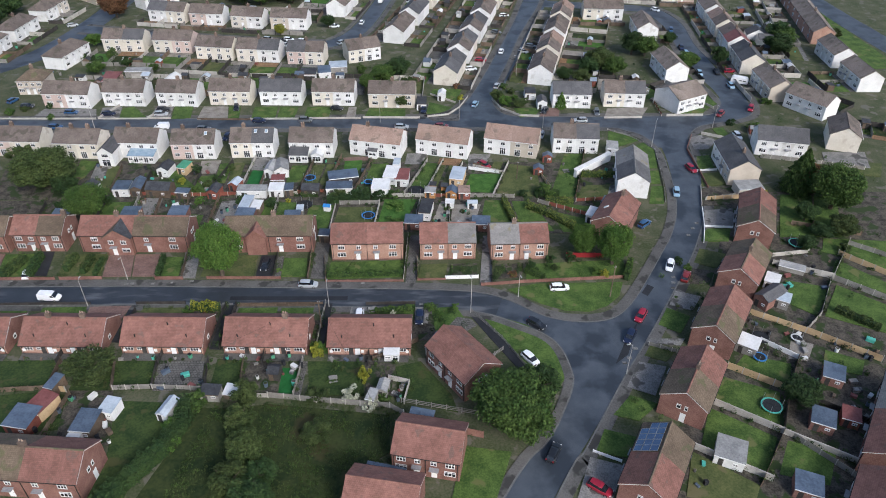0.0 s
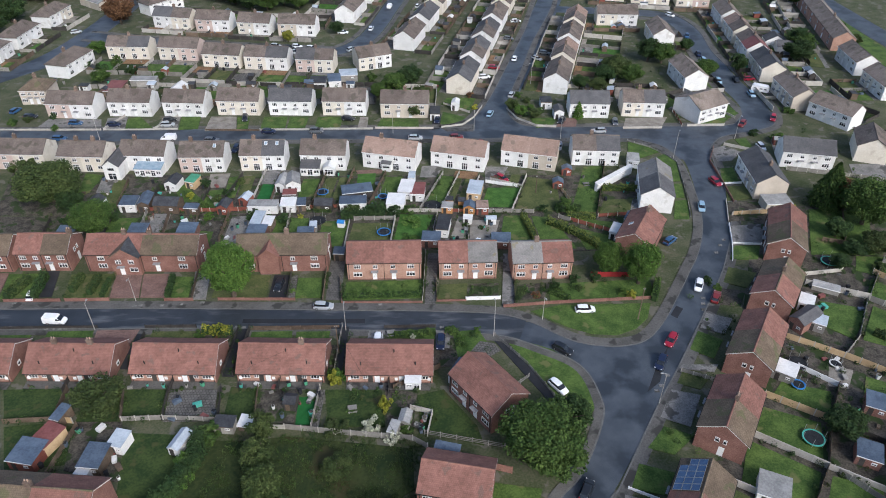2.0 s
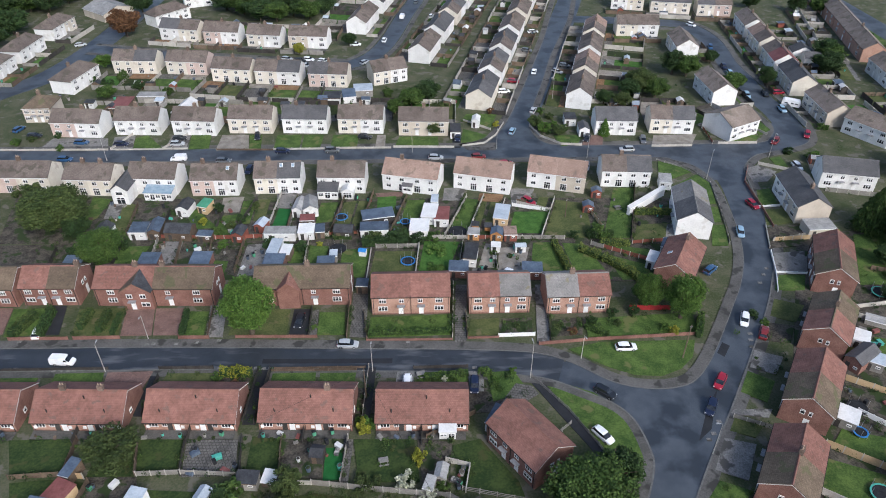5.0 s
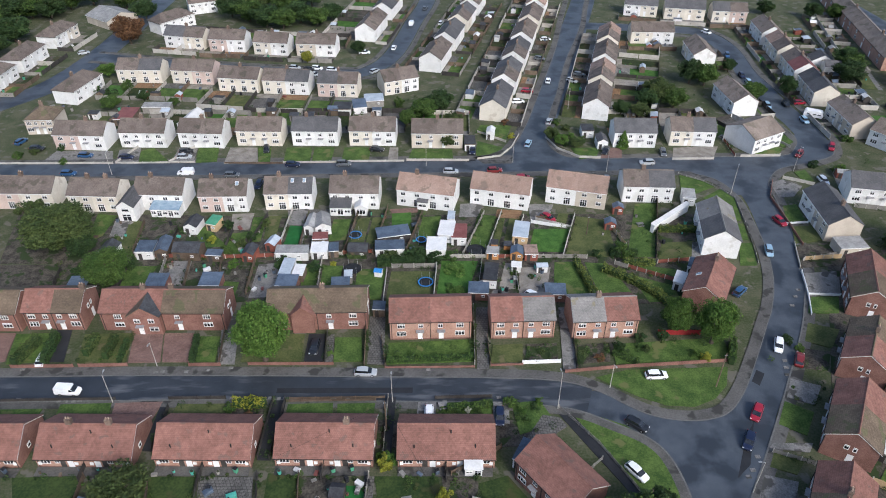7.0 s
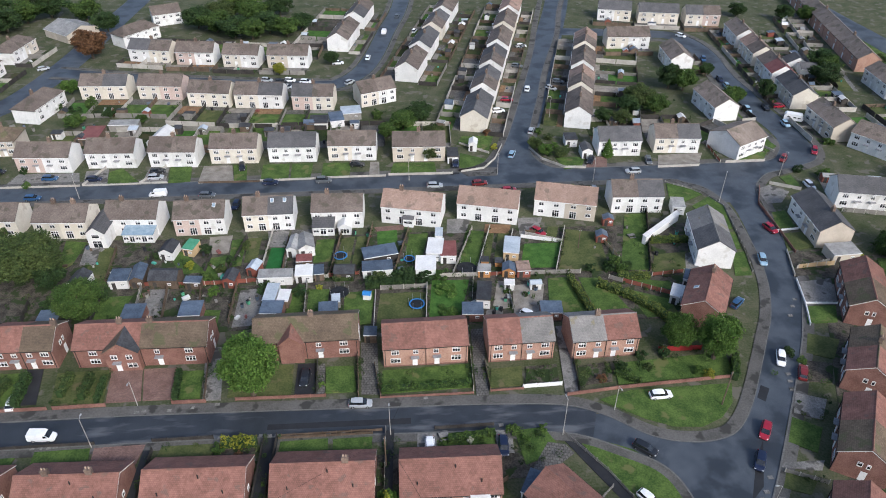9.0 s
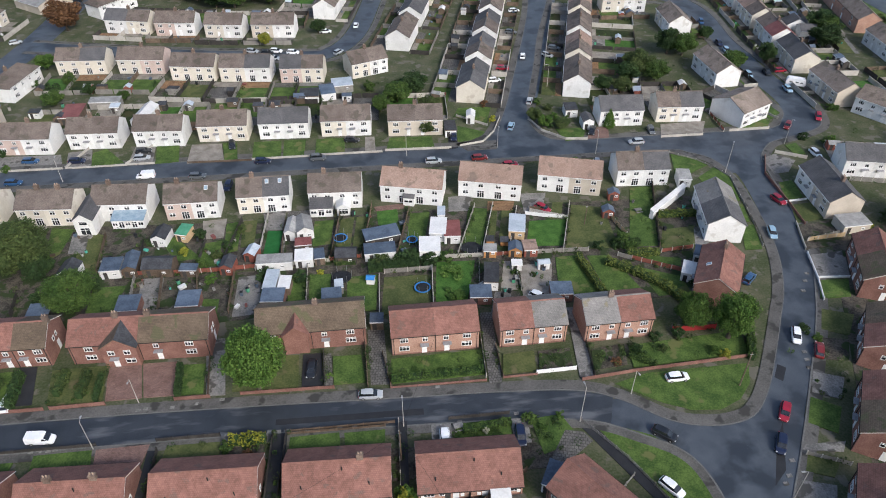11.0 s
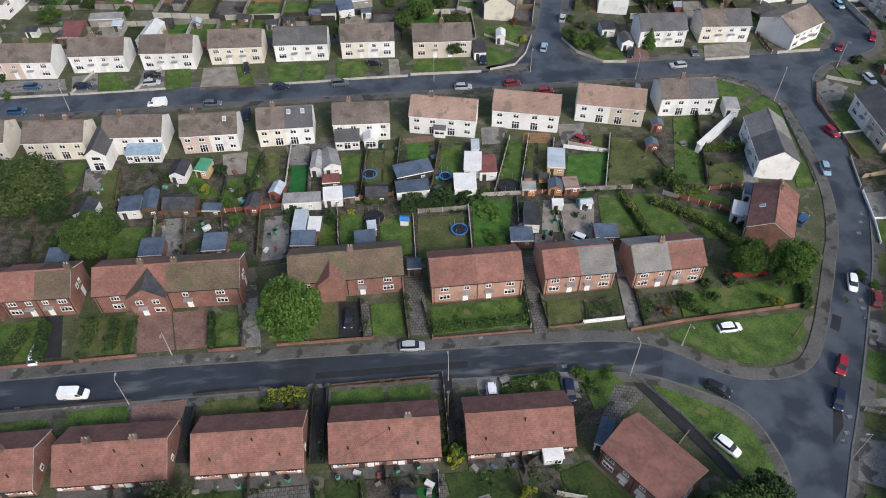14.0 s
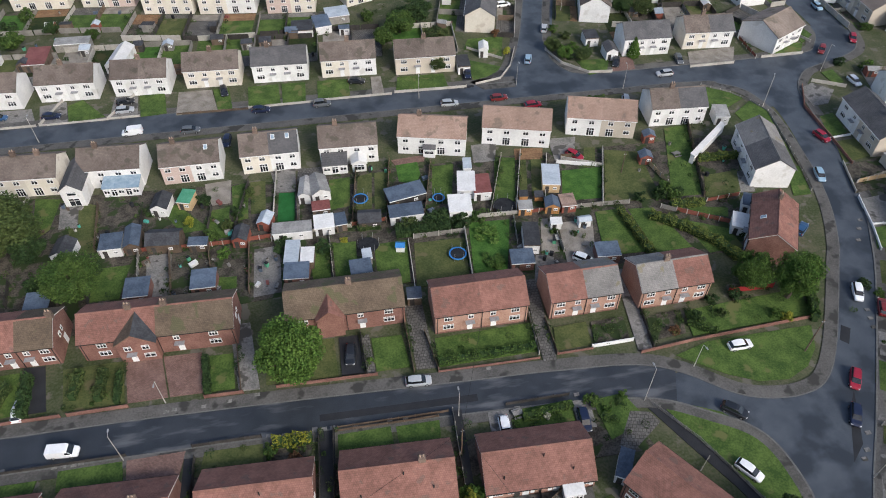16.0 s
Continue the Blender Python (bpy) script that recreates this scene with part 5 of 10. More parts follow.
house(83.05, 89.9, -4.43, 12.92, 8, 4.8, 2.5, walls=('cream', 'white'), roofs=('roof_brown', 'roof_grey'), chim=(0.4,), label='semi-detached houses, one half cream, one white', group='houses north of the far street')
house(105.1, 83.41, 27.71, 11.7, 10.84, 4.8, 2.5, walls=('white', 'white'), roofs=('roof_tan_lit', 'roof_tan_lit'), chim=(), label='white gabled house on the street corner', group='houses north of the far street')
house(-108.05, 101.28, 1.23, 8.28, 9, 4.8, 2.5, walls=('beige', 'beige'), roofs=('roof_moss', 'roof_moss'), hip=True, chim=(0.5,), label='beige house with a hipped brown roof', group='houses north of the far street')
house(-101.59, 122.06, 76.89, 15.52, 8, 4.8, 2.5, walls=('white', 'white'), roofs=('roof_brown', 'roof_grey'), hip=True, chim=(0.4,), label='white house pair with a hipped brown roof', group='houses north of the far street', fine=False)
house(-131.1, 150.04, 84, 16.11, 8, 4.8, 2.5, walls=('white', 'white'), roofs=('roof_brown', 'roof_brown'), hip=True, chim=(0.5,), label='white house pair with a hipped roof beyond the main road', group='houses north of the far street', fine=False)
house(-129.09, 173.66, 81.16, 15.44, 8, 4.8, 2.5, walls=('white', 'cream'), roofs=('roof_brown', 'roof_brown'), hip=True, chim=(0.4,), label='white house pair with a hipped roof beyond the main road', group='houses north of the far street', fine=False)
house(-132.28, 131.43, 85.75, 14.64, 8, 4.8, 2.5, walls=('white', 'white'), roofs=('roof_brown', 'roof_brown'), hip=True, chim=(), label='white house pair with a hipped roof beyond the main road', group='houses north of the far street', fine=False)
house(-129.71, 204.48, -37.87, 15.32, 14, 3.2, 2.2, walls=('beige', 'beige'), roofs=('asbestos', 'asbestos'), front='gable', chim=(), label='low hall with a grey sheet roof', group='', fine=False)
house(-93.71, 187.9, 51.6, 16.48, 8, 4.8, 2.5, walls=('white', 'white'), roofs=('roof_brown', 'roof_brown'), hip=True, chim=(), label='white house pair with a hipped brown roof', group='houses north of the far street', fine=False)
house(-89.17, 213.32, 22.39, 11.52, 8, 4.8, 2.5, walls=('white', 'white'), roofs=('roof_brown', 'roof_brown'), chim=(), label='white-rendered semi-detached houses with a brown tiled roof', group='houses north of the far street', fine=False)

# houses on the street behind
house(-94.59, 140.49, -3.16, 15.38, 8, 4.8, 2.5, walls=('cream', 'cream'), roofs=('roof_brown', 'roof_grey'), front='back', chim=(0.5,), label='pale semi-detached houses backing on small gardens', group='houses on the street behind', fine=False)
house(-75.62, 139.54, -7.07, 14.69, 8, 4.8, 2.5, walls=('cream', 'pink_render'), roofs=('roof_brown', 'roof_brown'), front='back', chim=(0.5,), label='pale semi-detached houses backing on small gardens', group='houses on the street behind', fine=False)
house(-58.04, 132.73, -9.08, 13.87, 8, 4.8, 2.5, walls=('cream', 'cream'), roofs=('roof_brown', 'roof_brown'), front='back', chim=(0.5,), label='pale semi-detached houses backing on small gardens', group='houses on the street behind', fine=False)
house(-42.66, 129.99, -6.43, 15.57, 8, 4.8, 2.5, walls=('cream', 'white'), roofs=('roof_brown', 'roof_grey'), front='back', chim=(0.5,), label='pale semi-detached houses backing on small gardens', group='houses on the street behind', fine=False)
house(-23.98, 127.21, -5.25, 13.24, 8, 4.8, 2.5, walls=('pink_render', 'cream'), roofs=('roof_grey', 'roof_brown'), front='back', chim=(0.5,), label='pale semi-detached houses backing on small gardens', group='houses on the street behind', fine=False)
house(-1.8, 127.22, 21.28, 12.09, 8, 4.8, 2.5, walls=('cream', 'white'), roofs=('roof_brown', 'roof_brown'), front='back', chim=(0.5,), label='pale semi-detached houses backing on small gardens', group='houses on the street behind', fine=False)
house(-88.32, 174.69, -12.32, 15.98, 8, 4.8, 2.5, walls=('white', 'cream'), roofs=('roof_grey', 'roof_brown'), chim=(0.5,), label='pale semi-detached houses facing the street behind', group='houses on the street behind', fine=False)
house(-70.21, 169.96, -6.24, 13.89, 8, 4.8, 2.5, walls=('pink_render', 'white'), roofs=('roof_brown', 'roof_brown'), chim=(0.5,), label='pale semi-detached houses facing the street behind', group='houses on the street behind', fine=False)
house(-52.76, 166.52, -8.92, 13.24, 8, 4.8, 2.5, walls=('cream', 'white'), roofs=('roof_brown', 'roof_brown'), chim=(0.5,), label='pale semi-detached houses facing the street behind', group='houses on the street behind', fine=False)
house(-36.46, 164.36, -5.8, 14.81, 8, 4.8, 2.5, walls=('beige', 'white'), roofs=('roof_brown', 'roof_brown'), chim=(0.5,), label='pale semi-detached houses facing the street behind', group='houses on the street behind', fine=False)

# rows along the road that climbs away
house(58.87, 225.61, -104.49, 16.1, 8, 4.8, 2.5, chim=(0.5,), label='pale house pair end-on in a row, tiled roof', group='row of houses along the straight road', roofs=('roof_pink', 'roof_pink'), walls=('white', 'white'), fine=False)
house(53.61, 205.26, -104.49, 16.1, 8, 4.8, 2.5, chim=(0.5,), label='pale house pair end-on in a row, tiled roof', group='row of houses along the straight road', roofs=('roof_brown', 'roof_brown'), walls=('cream', 'cream'), fine=False)
house(48.35, 184.9, -104.49, 16.1, 8, 4.8, 2.5, chim=(0.5,), label='pale house pair end-on in a row, tiled roof', group='row of houses along the straight road', roofs=('roof_brown', 'roof_brown'), walls=('white', 'white'), fine=False)
house(43.09, 164.55, -104.49, 16.1, 8, 4.8, 2.5, chim=(0.5,), label='pale house pair end-on in a row, tiled roof', group='row of houses along the straight road', roofs=('roof_grey', 'roof_brown'), walls=('white', 'white'), fine=False)
house(37.82, 144.19, -104.49, 16.1, 8, 4.8, 2.5, chim=(0.5,), label='pale house pair end-on in a row, tiled roof', group='row of houses along the straight road', roofs=('roof_grey', 'roof_brown'), walls=('cream', 'white'), fine=False)
house(32.56, 123.84, -104.49, 16.1, 8, 4.8, 2.5, chim=(0.5,), label='pale house pair end-on in a row, tiled roof', group='row of houses along the straight road', roofs=('roof_grey', 'roof_grey'), walls=('cream', 'cream'), fine=False)
house(31.29, 227.95, -105.36, 16.73, 8, 4.8, 2.5, chim=(0.5,), label='pale house pair end-on in a row, tiled roof', group='row of houses along the straight road', roofs=('roof_brown', 'roof_brown'), walls=('white', 'white'), fine=False)
house(25.51, 206.9, -105.36, 16.73, 8, 4.8, 2.5, chim=(0.5,), label='pale house pair end-on in a row, tiled roof', group='row of houses along the straight road', roofs=('roof_grey', 'roof_brown'), walls=('white', 'cream'), fine=False)
house(19.72, 185.85, -105.36, 16.73, 8, 4.8, 2.5, chim=(0.5,), label='pale house pair end-on in a row, tiled roof', group='row of houses along the straight road', roofs=('roof_grey', 'roof_grey'), walls=('white', 'white'), fine=False)
house(13.94, 164.79, -105.36, 16.73, 8, 4.8, 2.5, chim=(0.5,), label='pale house pair end-on in a row, tiled roof', group='row of houses along the straight road', roofs=('roof_brown', 'roof_brown'), walls=('white', 'white'), fine=False)
house(-5.93, 225.41, -102.2, 19.75, 8, 4.8, 2.5, chim=(0.5,), label='white house pair end-on in a row', group='row of houses along the straight road', roofs=('roof_brown', 'roof_grey'), walls=('white', 'white'), fine=False)
house(-11.58, 199.28, -102.2, 19.75, 8, 4.8, 2.5, chim=(0.5,), label='white house pair end-on in a row', group='row of houses along the straight road', roofs=('roof_brown', 'roof_brown'), walls=('white', 'white'), fine=False)
house(80.45, 179.96, -105.43, 15.39, 8, 4.8, 2.5, chim=(0.5,), label='pale house pair end-on in a row, brown tiles', group='row of houses along the straight road', roofs=('roof_pink', 'roof_brown'), walls=('cream', 'cream'), fine=False)
house(75.23, 161.05, -105.43, 15.39, 8, 4.8, 2.5, chim=(0.5,), label='pale house pair end-on in a row, brown tiles', group='row of houses along the straight road', roofs=('roof_brown', 'roof_brown'), walls=('white', 'white'), fine=False)
house(70.01, 142.15, -105.43, 15.39, 8, 4.8, 2.5, chim=(0.5,), label='pale house pair end-on in a row, brown tiles', group='row of houses along the straight road', roofs=('roof_pink', 'roof_brown'), walls=('cream', 'cream'), fine=False)
house(64.79, 123.24, -105.43, 15.39, 8, 4.8, 2.5, chim=(0.5,), label='pale house pair end-on in a row, brown tiles', group='row of houses along the straight road', roofs=('roof_brown', 'roof_brown'), walls=('white', 'white'), fine=False)

# houses about the eastern close
house(108.87, 164.18, -92.4, 14.77, 8, 4.8, 2.5, walls=('cream', 'white'), roofs=('roof_tan_lit', 'roof_tan_lit'), chim=(), label='cream house with a brown roof', group='houses about the eastern close', fine=False)
house(106.9, 123.79, -85.55, 15.23, 8, 4.8, 2.5, walls=('white', 'white'), roofs=('roof_tan_lit', 'roof_tan_lit'), chim=(), label='white house with a brown roof', group='houses about the eastern close', fine=False)
house(143.11, 186.75, -95.13, 15.04, 8, 4.8, 2.5, chim=(0.5,), label='pale house pair along the curving close', group='houses about the eastern close', roofs=('roof_tan_lit', 'roof_tan_lit'), walls=('white', 'white'), fine=False)
house(141.44, 168.12, -95.13, 15.04, 8, 4.8, 2.5, chim=(0.5,), label='pale house pair along the curving close', group='houses about the eastern close', roofs=('roof_pink', 'roof_brown'), walls=('cream', 'cream'), fine=False)
house(139.77, 149.49, -95.13, 15.04, 8, 4.8, 2.5, chim=(0.5,), label='pale house pair along the curving close', group='houses about the eastern close', roofs=('roof_brown', 'felt_red'), walls=('cream', 'white'), fine=False)
house(138.1, 130.86, -95.13, 15.04, 8, 4.8, 2.5, chim=(0.5,), label='pale house pair along the curving close', group='houses about the eastern close', roofs=('roof_grey', 'roof_grey'), walls=('cream', 'cream'), fine=False)
house(137.56, 108.44, -90.07, 15.92, 8, 4.8, 2.5, walls=('cream', 'beige'), roofs=('roof_tan_lit', 'roof_tan_lit'), chim=(0.4,), label='cream house pair with a brown roof', group='houses about the eastern close')
house(141.4, 89.7, -55.5, 13.7, 8, 4.8, 2.5, walls=('white', 'white'), roofs=('roof_tan_lit', 'roof_tan_lit'), chim=(), label='white house pair with a brown roof', group='houses about the eastern close')
house(149.6, 57.4, 68, 11.5, 8.2, 4.8, 2.5, walls=('cream', 'cream'), roofs=('roof_brown', 'roof_brown'), chim=(), label='cream gabled house with brown tiles', group='houses about the eastern close')
house(119.87, 57.6, -13.02, 13.58, 8, 4.8, 2.5, walls=('white', 'white'), roofs=('roof_grey', 'roof_grey'), chim=(), label='white house pair with a dark grey roof', group='houses about the eastern close')
house(172.9, 136.6, -93.5, 15.6, 8, 4.8, 2.5, walls=('white', 'white'), roofs=('roof_tan_lit', 'roof_tan_lit'), chim=(), label='white house pair with a brown roof', group='houses about the eastern close', fine=False)
house(171, 114.7, -90.5, 14.6, 8, 4.8, 2.5, walls=('cream', 'white'), roofs=('roof_tan_lit', 'roof_tan_lit'), chim=(), label='cream house pair with a brown roof', group='houses about the eastern close')
house(113.13, 203.99, -11.72, 16.44, 8, 4.8, 2.5, walls=('cream', 'cream'), roofs=('roof_grey', 'roof_grey'), chim=(), label='cream semi-detached houses with grey tiles', group='houses about the eastern close', fine=False)
house(131.83, 199.06, -7.23, 14.07, 8, 4.8, 2.5, walls=('cream', 'pink_render'), roofs=('roof_grey', 'roof_brown'), chim=(), label='semi-detached houses, one half cream, one pink', group='houses about the eastern close', fine=False)
house(97.08, 208.98, -14.06, 13.74, 8, 4.8, 2.5, walls=('white', 'cream'), roofs=('roof_grey', 'roof_grey'), chim=(), label='white semi-detached houses with grey tiles', group='houses about the eastern close', fine=False)
house(91.85, 174.41, -3.52, 16.37, 8, 4.8, 2.5, walls=('cream', 'white'), roofs=('roof_brown', 'roof_brown'), chim=(), label='semi-detached houses, one half cream, one white', group='houses about the eastern close', fine=False)
house(192.46, 235.0, -100.9, 26.84, 8, 4.8, 2.5, walls=('brick_pink', 'brick_pink'), roofs=('roof_tan_lit', 'roof_tan_lit'), chim=(0.5,), label='pink brick house pair in a terrace', group='houses about the eastern close', fine=False)
house(187.3, 208.1, -100.9, 26.84, 8, 4.8, 2.5, walls=('brick_pink', 'brick_pink'), roofs=('roof_tan_lit', 'roof_tan_lit'), chim=(0.5,), label='pink brick house pair in a terrace', group='houses about the eastern close', fine=False)
house(182.13, 181.2, -100.9, 36.8, 8, 4.8, 2.5, walls=('brick_pink', 'brick_pink'), roofs=('roof_tan_lit', 'roof_tan_lit'), chim=(0.5,), label='pink brick house pair in a terrace', group='houses about the eastern close', fine=False)


# grass and paved plots
flat('lawn', [(43.4, -1.9), (49.7, -0.1), (59.4, 0.1), (69, 0.2), (67.2, -4.4), (64, -7.6), (59.7, -9.4), (54.7, -8.9), (50.2, -6.8), (46.1, -3.9)], -0.05, 0.089, 'lawn', 'mown green lawn of a garden')
flat('lawn', [(36.8, -9.1), (41.1, -10.9), (46.1, -13.2), (50, -17.3), (51.9, -22.5), (51.8, -27.8), (48.9, -32.7), (47.1, -29.7), (44.8, -24.5), (42.3, -19.5), (39.4, -14.6)], -0.05, 0.093, 'lawn', 'mown green lawn of a garden')
flat('driveway', [(34.7, -9.9), (36.6, -9.7), (40.9, -16.5), (44.8, -24.5), (47.6, -31.2), (45.9, -31.2), (42.9, -25), (38.8, -17.6)], -0.05, 0.090, 'tarmac', 'dark tarmac drive or path')
flat('meadow', [(-2.3, -33.4), (19.2, -36.3), (19.6, -44.2), (15.1, -47.5), (11.9, -52.9), (9.7, -63.9), (-11.6, -63.5), (-12.1, -52.4), (-8.7, -40.1), (-6.1, -33.9)], -0.05, 0.101, 'meadow', 'rough overgrown grass field')
flat('meadow', [(-15.1, -34), (-6, -34.2), (-8.7, -40.1), (-12.1, -52.4), (-11.6, -63.5), (-22.2, -63.3), (-20.1, -52.3), (-17.4, -43.5)], -0.05, 0.070, 'meadow', 'rough overgrown grass field')
flat('lawn', [(-30.2, -32.1), (-16.8, -33), (-17.7, -42.3), (-21.9, -51), (-22.9, -62.4), (-28.1, -52.1), (-27.7, -43.3)], -0.05, 0.109, 'lawn_shaded', 'mown green lawn of a garden')
flat('lawn', [(31.9, -43.2), (40, -44.6), (36.8, -53.4), (29.7, -53.2)], -0.05, 0.113, 'lawn', 'mown green lawn of a garden')
flat('lawn', [(19.9, -24.6), (24.7, -23.2), (30.4, -31.9), (31.3, -35.9), (20.6, -32.8)], -0.05, 0.117, 'lawn_shaded', 'mown green lawn of a garden')
flat('lawn', [(-55.8, -21.8), (-44.6, -21.7), (-44.4, -28.9), (-52.3, -29)], -0.05, 0.121, 'lawn_shaded', 'mown green lawn of a garden')
flat('lawn', [(-33.7, -22.2), (-26.1, -22.3), (-25.5, -29), (-31.7, -29.4)], -0.05, 0.125, 'lawn_shaded', 'mown green lawn of a garden')
flat('lawn', [(-14.4, -21.9), (-9.7, -22), (-9, -29.8), (-14.1, -30)], -0.05, 0.129, 'lawn_shaded', 'mown green lawn of a garden')
flat('lawn', [(3, -22.9), (13.3, -23), (14.4, -31.6), (4.5, -31.4)], -0.05, 0.133, 'lawn_shaded', 'mown green lawn of a garden')
flat('lawn', [(-39.1, -22.1), (-34.2, -22.2), (-32.7, -29.4), (-39.8, -29.5)], -0.05, 0.137, 'lawn_shaded', 'mown green lawn of a garden')
flat('patio', [(-25.4, -22.4), (-16.7, -22.5), (-15.7, -29.7), (-24.4, -29.8)], -0.05, 0.141, 'paving', 'grey paving flags in a garden')
flat('artificial_turf', [(-1.5, -24.6), (1.7, -24.6), (2, -30.8), (-1.3, -31.1)], -0.05, 0.145, 'turf', 'strip of bright artificial turf')
flat('flower_bed', [(-9.4, -22.6), (-2, -22.8), (-1.6, -30.6), (-8.6, -30.5)], -0.05, 0.149, 'soil', 'bare garden soil and beds')
flat('flower_bed', [(13.9, -23), (19.8, -23.9), (19.1, -33.7), (14.8, -31.6)], -0.05, 0.153, 'soil', 'bare garden soil and beds')
flat('patio', [(1.4, -22.8), (3, -22.9), (2.8, -31.4), (1.6, -31.4)], -0.05, 0.157, 'paving', 'grey paving flags in a garden')
flat('lawn', [(-51.7, -30.4), (-45.8, -29.8), (-38.4, -30.7), (-37.2, -38.4), (-47.4, -39.4)], -0.05, 0.070, 'lawn_shaded', 'mown green lawn of a garden')
flat('flower_bed', [(-39.8, -29.5), (-31.6, -29.7), (-27.2, -42.2), (-37.7, -39.6)], -0.05, 0.075, 'soil', 'bare garden soil and beds')
flat('lawn', [(4.1, 8.2), (21, 8.8), (20.8, 2.8), (3.9, 2.4)], -0.05, 0.169, 'lawn', 'mown green lawn of a garden')
flat('patio', [(22, 18.5), (24.4, 18.5), (23.5, 0.5), (21.2, 0.4)], -0.05, 0.173, 'paving', 'grey paving flags in a garden')
flat('lawn', [(24.7, 7.1), (30.6, 7.4), (30.1, 2.6), (23.9, 2.4)], -0.05, 0.177, 'lawn_dry', 'worn dry lawn of a garden')
flat('flower_bed', [(31.4, 7.2), (37.4, 7.4), (36.9, 2.4), (30.6, 2.3)], -0.05, 0.181, 'soil', 'bare garden soil and beds')
flat('hardstanding', [(39.4, 18.1), (42, 18.1), (40, 0.1), (37.5, 0)], -0.05, 0.185, 'concrete', 'pale stained concrete hardstanding')
flat('flower_bed', [(41.4, 6.7), (47.8, 7.2), (46.9, 2.2), (40.5, 1.7)], -0.05, 0.189, 'soil', 'bare garden soil and beds')
flat('lawn', [(48.5, 6.8), (70.9, 8.3), (70.2, 2.3), (47.8, 1.4)], -0.05, 0.193, 'lawn', 'mown green lawn of a garden')
flat('lawn', [(-6.6, 10), (-1.4, 9.9), (-0.7, 3.3), (-6.3, 3.3)], -0.05, 0.197, 'lawn', 'mown green lawn of a garden')
flat('driveway', [(-12, 11.1), (-8.7, 11.1), (-8.3, 3.3), (-12, 3.4)], -0.05, 0.201, 'tarmac', 'dark tarmac drive or path')
flat('patio', [(-8.5, 11.1), (-6.9, 11), (-6.5, 3.1), (-8.1, 3.2)], -0.05, 0.085, 'paving', 'grey paving flags in a garden')
flat('patio', [(-0.1, 16.3), (3.1, 16.3), (3.5, 2.4), (0.2, 2.5)], -0.05, 0.089, 'paving', 'grey paving flags in a garden')
flat('driveway', [(-47.2, 12.3), (-41.4, 12.3), (-39.6, 4), (-45.8, 3.9)], -0.05, 0.093, 'paving_red', 'reddish block-paved front drive')
flat('driveway', [(-41.1, 12.1), (-34.9, 12), (-33.9, 3.9), (-39.3, 4)], -0.05, 0.097, 'paving_red', 'reddish block-paved front drive')
flat('lawn', [(-34.2, 11), (-29.7, 10.9), (-29.1, 3.8), (-33.7, 3.9)], -0.05, 0.101, 'lawn', 'mown green lawn of a garden')
flat('lawn', [(-57.1, 12.2), (-47.6, 12.3), (-46.2, 3.9), (-55.6, 4.1)], -0.05, 0.105, 'lawn_dry', 'worn dry lawn of a garden')
flat('driveway', [(-63.5, 13.5), (-60.1, 13.4), (-58.2, 4.5), (-61.7, 4.5)], -0.05, 0.109, 'tarmac', 'dark tarmac drive or path')
flat('lawn', [(-70.8, 12.5), (-63.9, 12.7), (-62.3, 4.7), (-69, 4.1)], -0.05, 0.113, 'lawn', 'mown green lawn of a garden')
flat('hardstanding', [(-30.5, 17), (-27, 17), (-25.2, 3.1), (-28.5, 3.2)], -0.05, 0.117, 'concrete', 'pale stained concrete hardstanding')
flat('driveway', [(-74.3, 12.9), (-71.1, 12.8), (-69.6, 4.9), (-72.3, 4.2)], -0.05, 0.121, 'paving_red', 'reddish block-paved front drive')
flat('lawn', [(-24.2, 11.8), (-12.8, 11.2), (-12.6, 3.4), (-24.2, 3.7)], -0.05, 0.080, 'lawn_dry', 'worn dry lawn of a garden')
flat('lawn', [(-54.3, -6.3), (-45.2, -6.2), (-44.7, -9.9), (-54.1, -9.6)], -0.05, 0.129, 'lawn', 'mown green lawn of a garden')
flat('driveway', [(-44.6, -6.2), (-36.1, -6.1), (-36.8, -10.4), (-44.2, -10.2)], -0.05, 0.133, 'paving_red', 'reddish block-paved front drive')
flat('lawn', [(-33.3, -6.7), (-24.6, -6.8), (-24.6, -10.3), (-33.8, -10.1)], -0.05, 0.137, 'lawn_dry', 'worn dry lawn of a garden')
flat('flower_bed', [(-24.4, -6.8), (-17.1, -6.7), (-17.6, -10.5), (-24.2, -10.3)], -0.05, 0.141, 'soil', 'bare garden soil and beds')
flat('lawn', [(-13.4, -7.2), (-5.3, -7.1), (-5.1, -10.6), (-13.5, -10.6)], -0.05, 0.145, 'lawn', 'mown green lawn of a garden')
flat('lawn', [(-4.5, -7.3), (2.3, -7.3), (2.1, -10.8), (-4.3, -10.7)], -0.05, 0.149, 'lawn', 'mown green lawn of a garden')
flat('hardstanding', [(10, -7.2), (13.3, -7.3), (13.2, -11.2), (9.8, -11.1)], -0.05, 0.153, 'concrete', 'pale stained concrete hardstanding')
flat('lawn', [(13.9, -7.6), (23.5, -7.2), (23, -11.2), (13.6, -11.1)], -0.05, 0.157, 'lawn', 'mown green lawn of a garden')
flat('lawn', [(-64.6, -7.3), (-57.1, -7.3), (-57.5, -9.9), (-63.3, -10.2)], -0.05, 0.161, 'lawn', 'mown green lawn of a garden')
flat('hardstanding', [(23.5, -7.5), (26.3, -7.6), (26.1, -12.5), (23.3, -12.4)], -0.05, 0.165, 'concrete', 'pale stained concrete hardstanding')
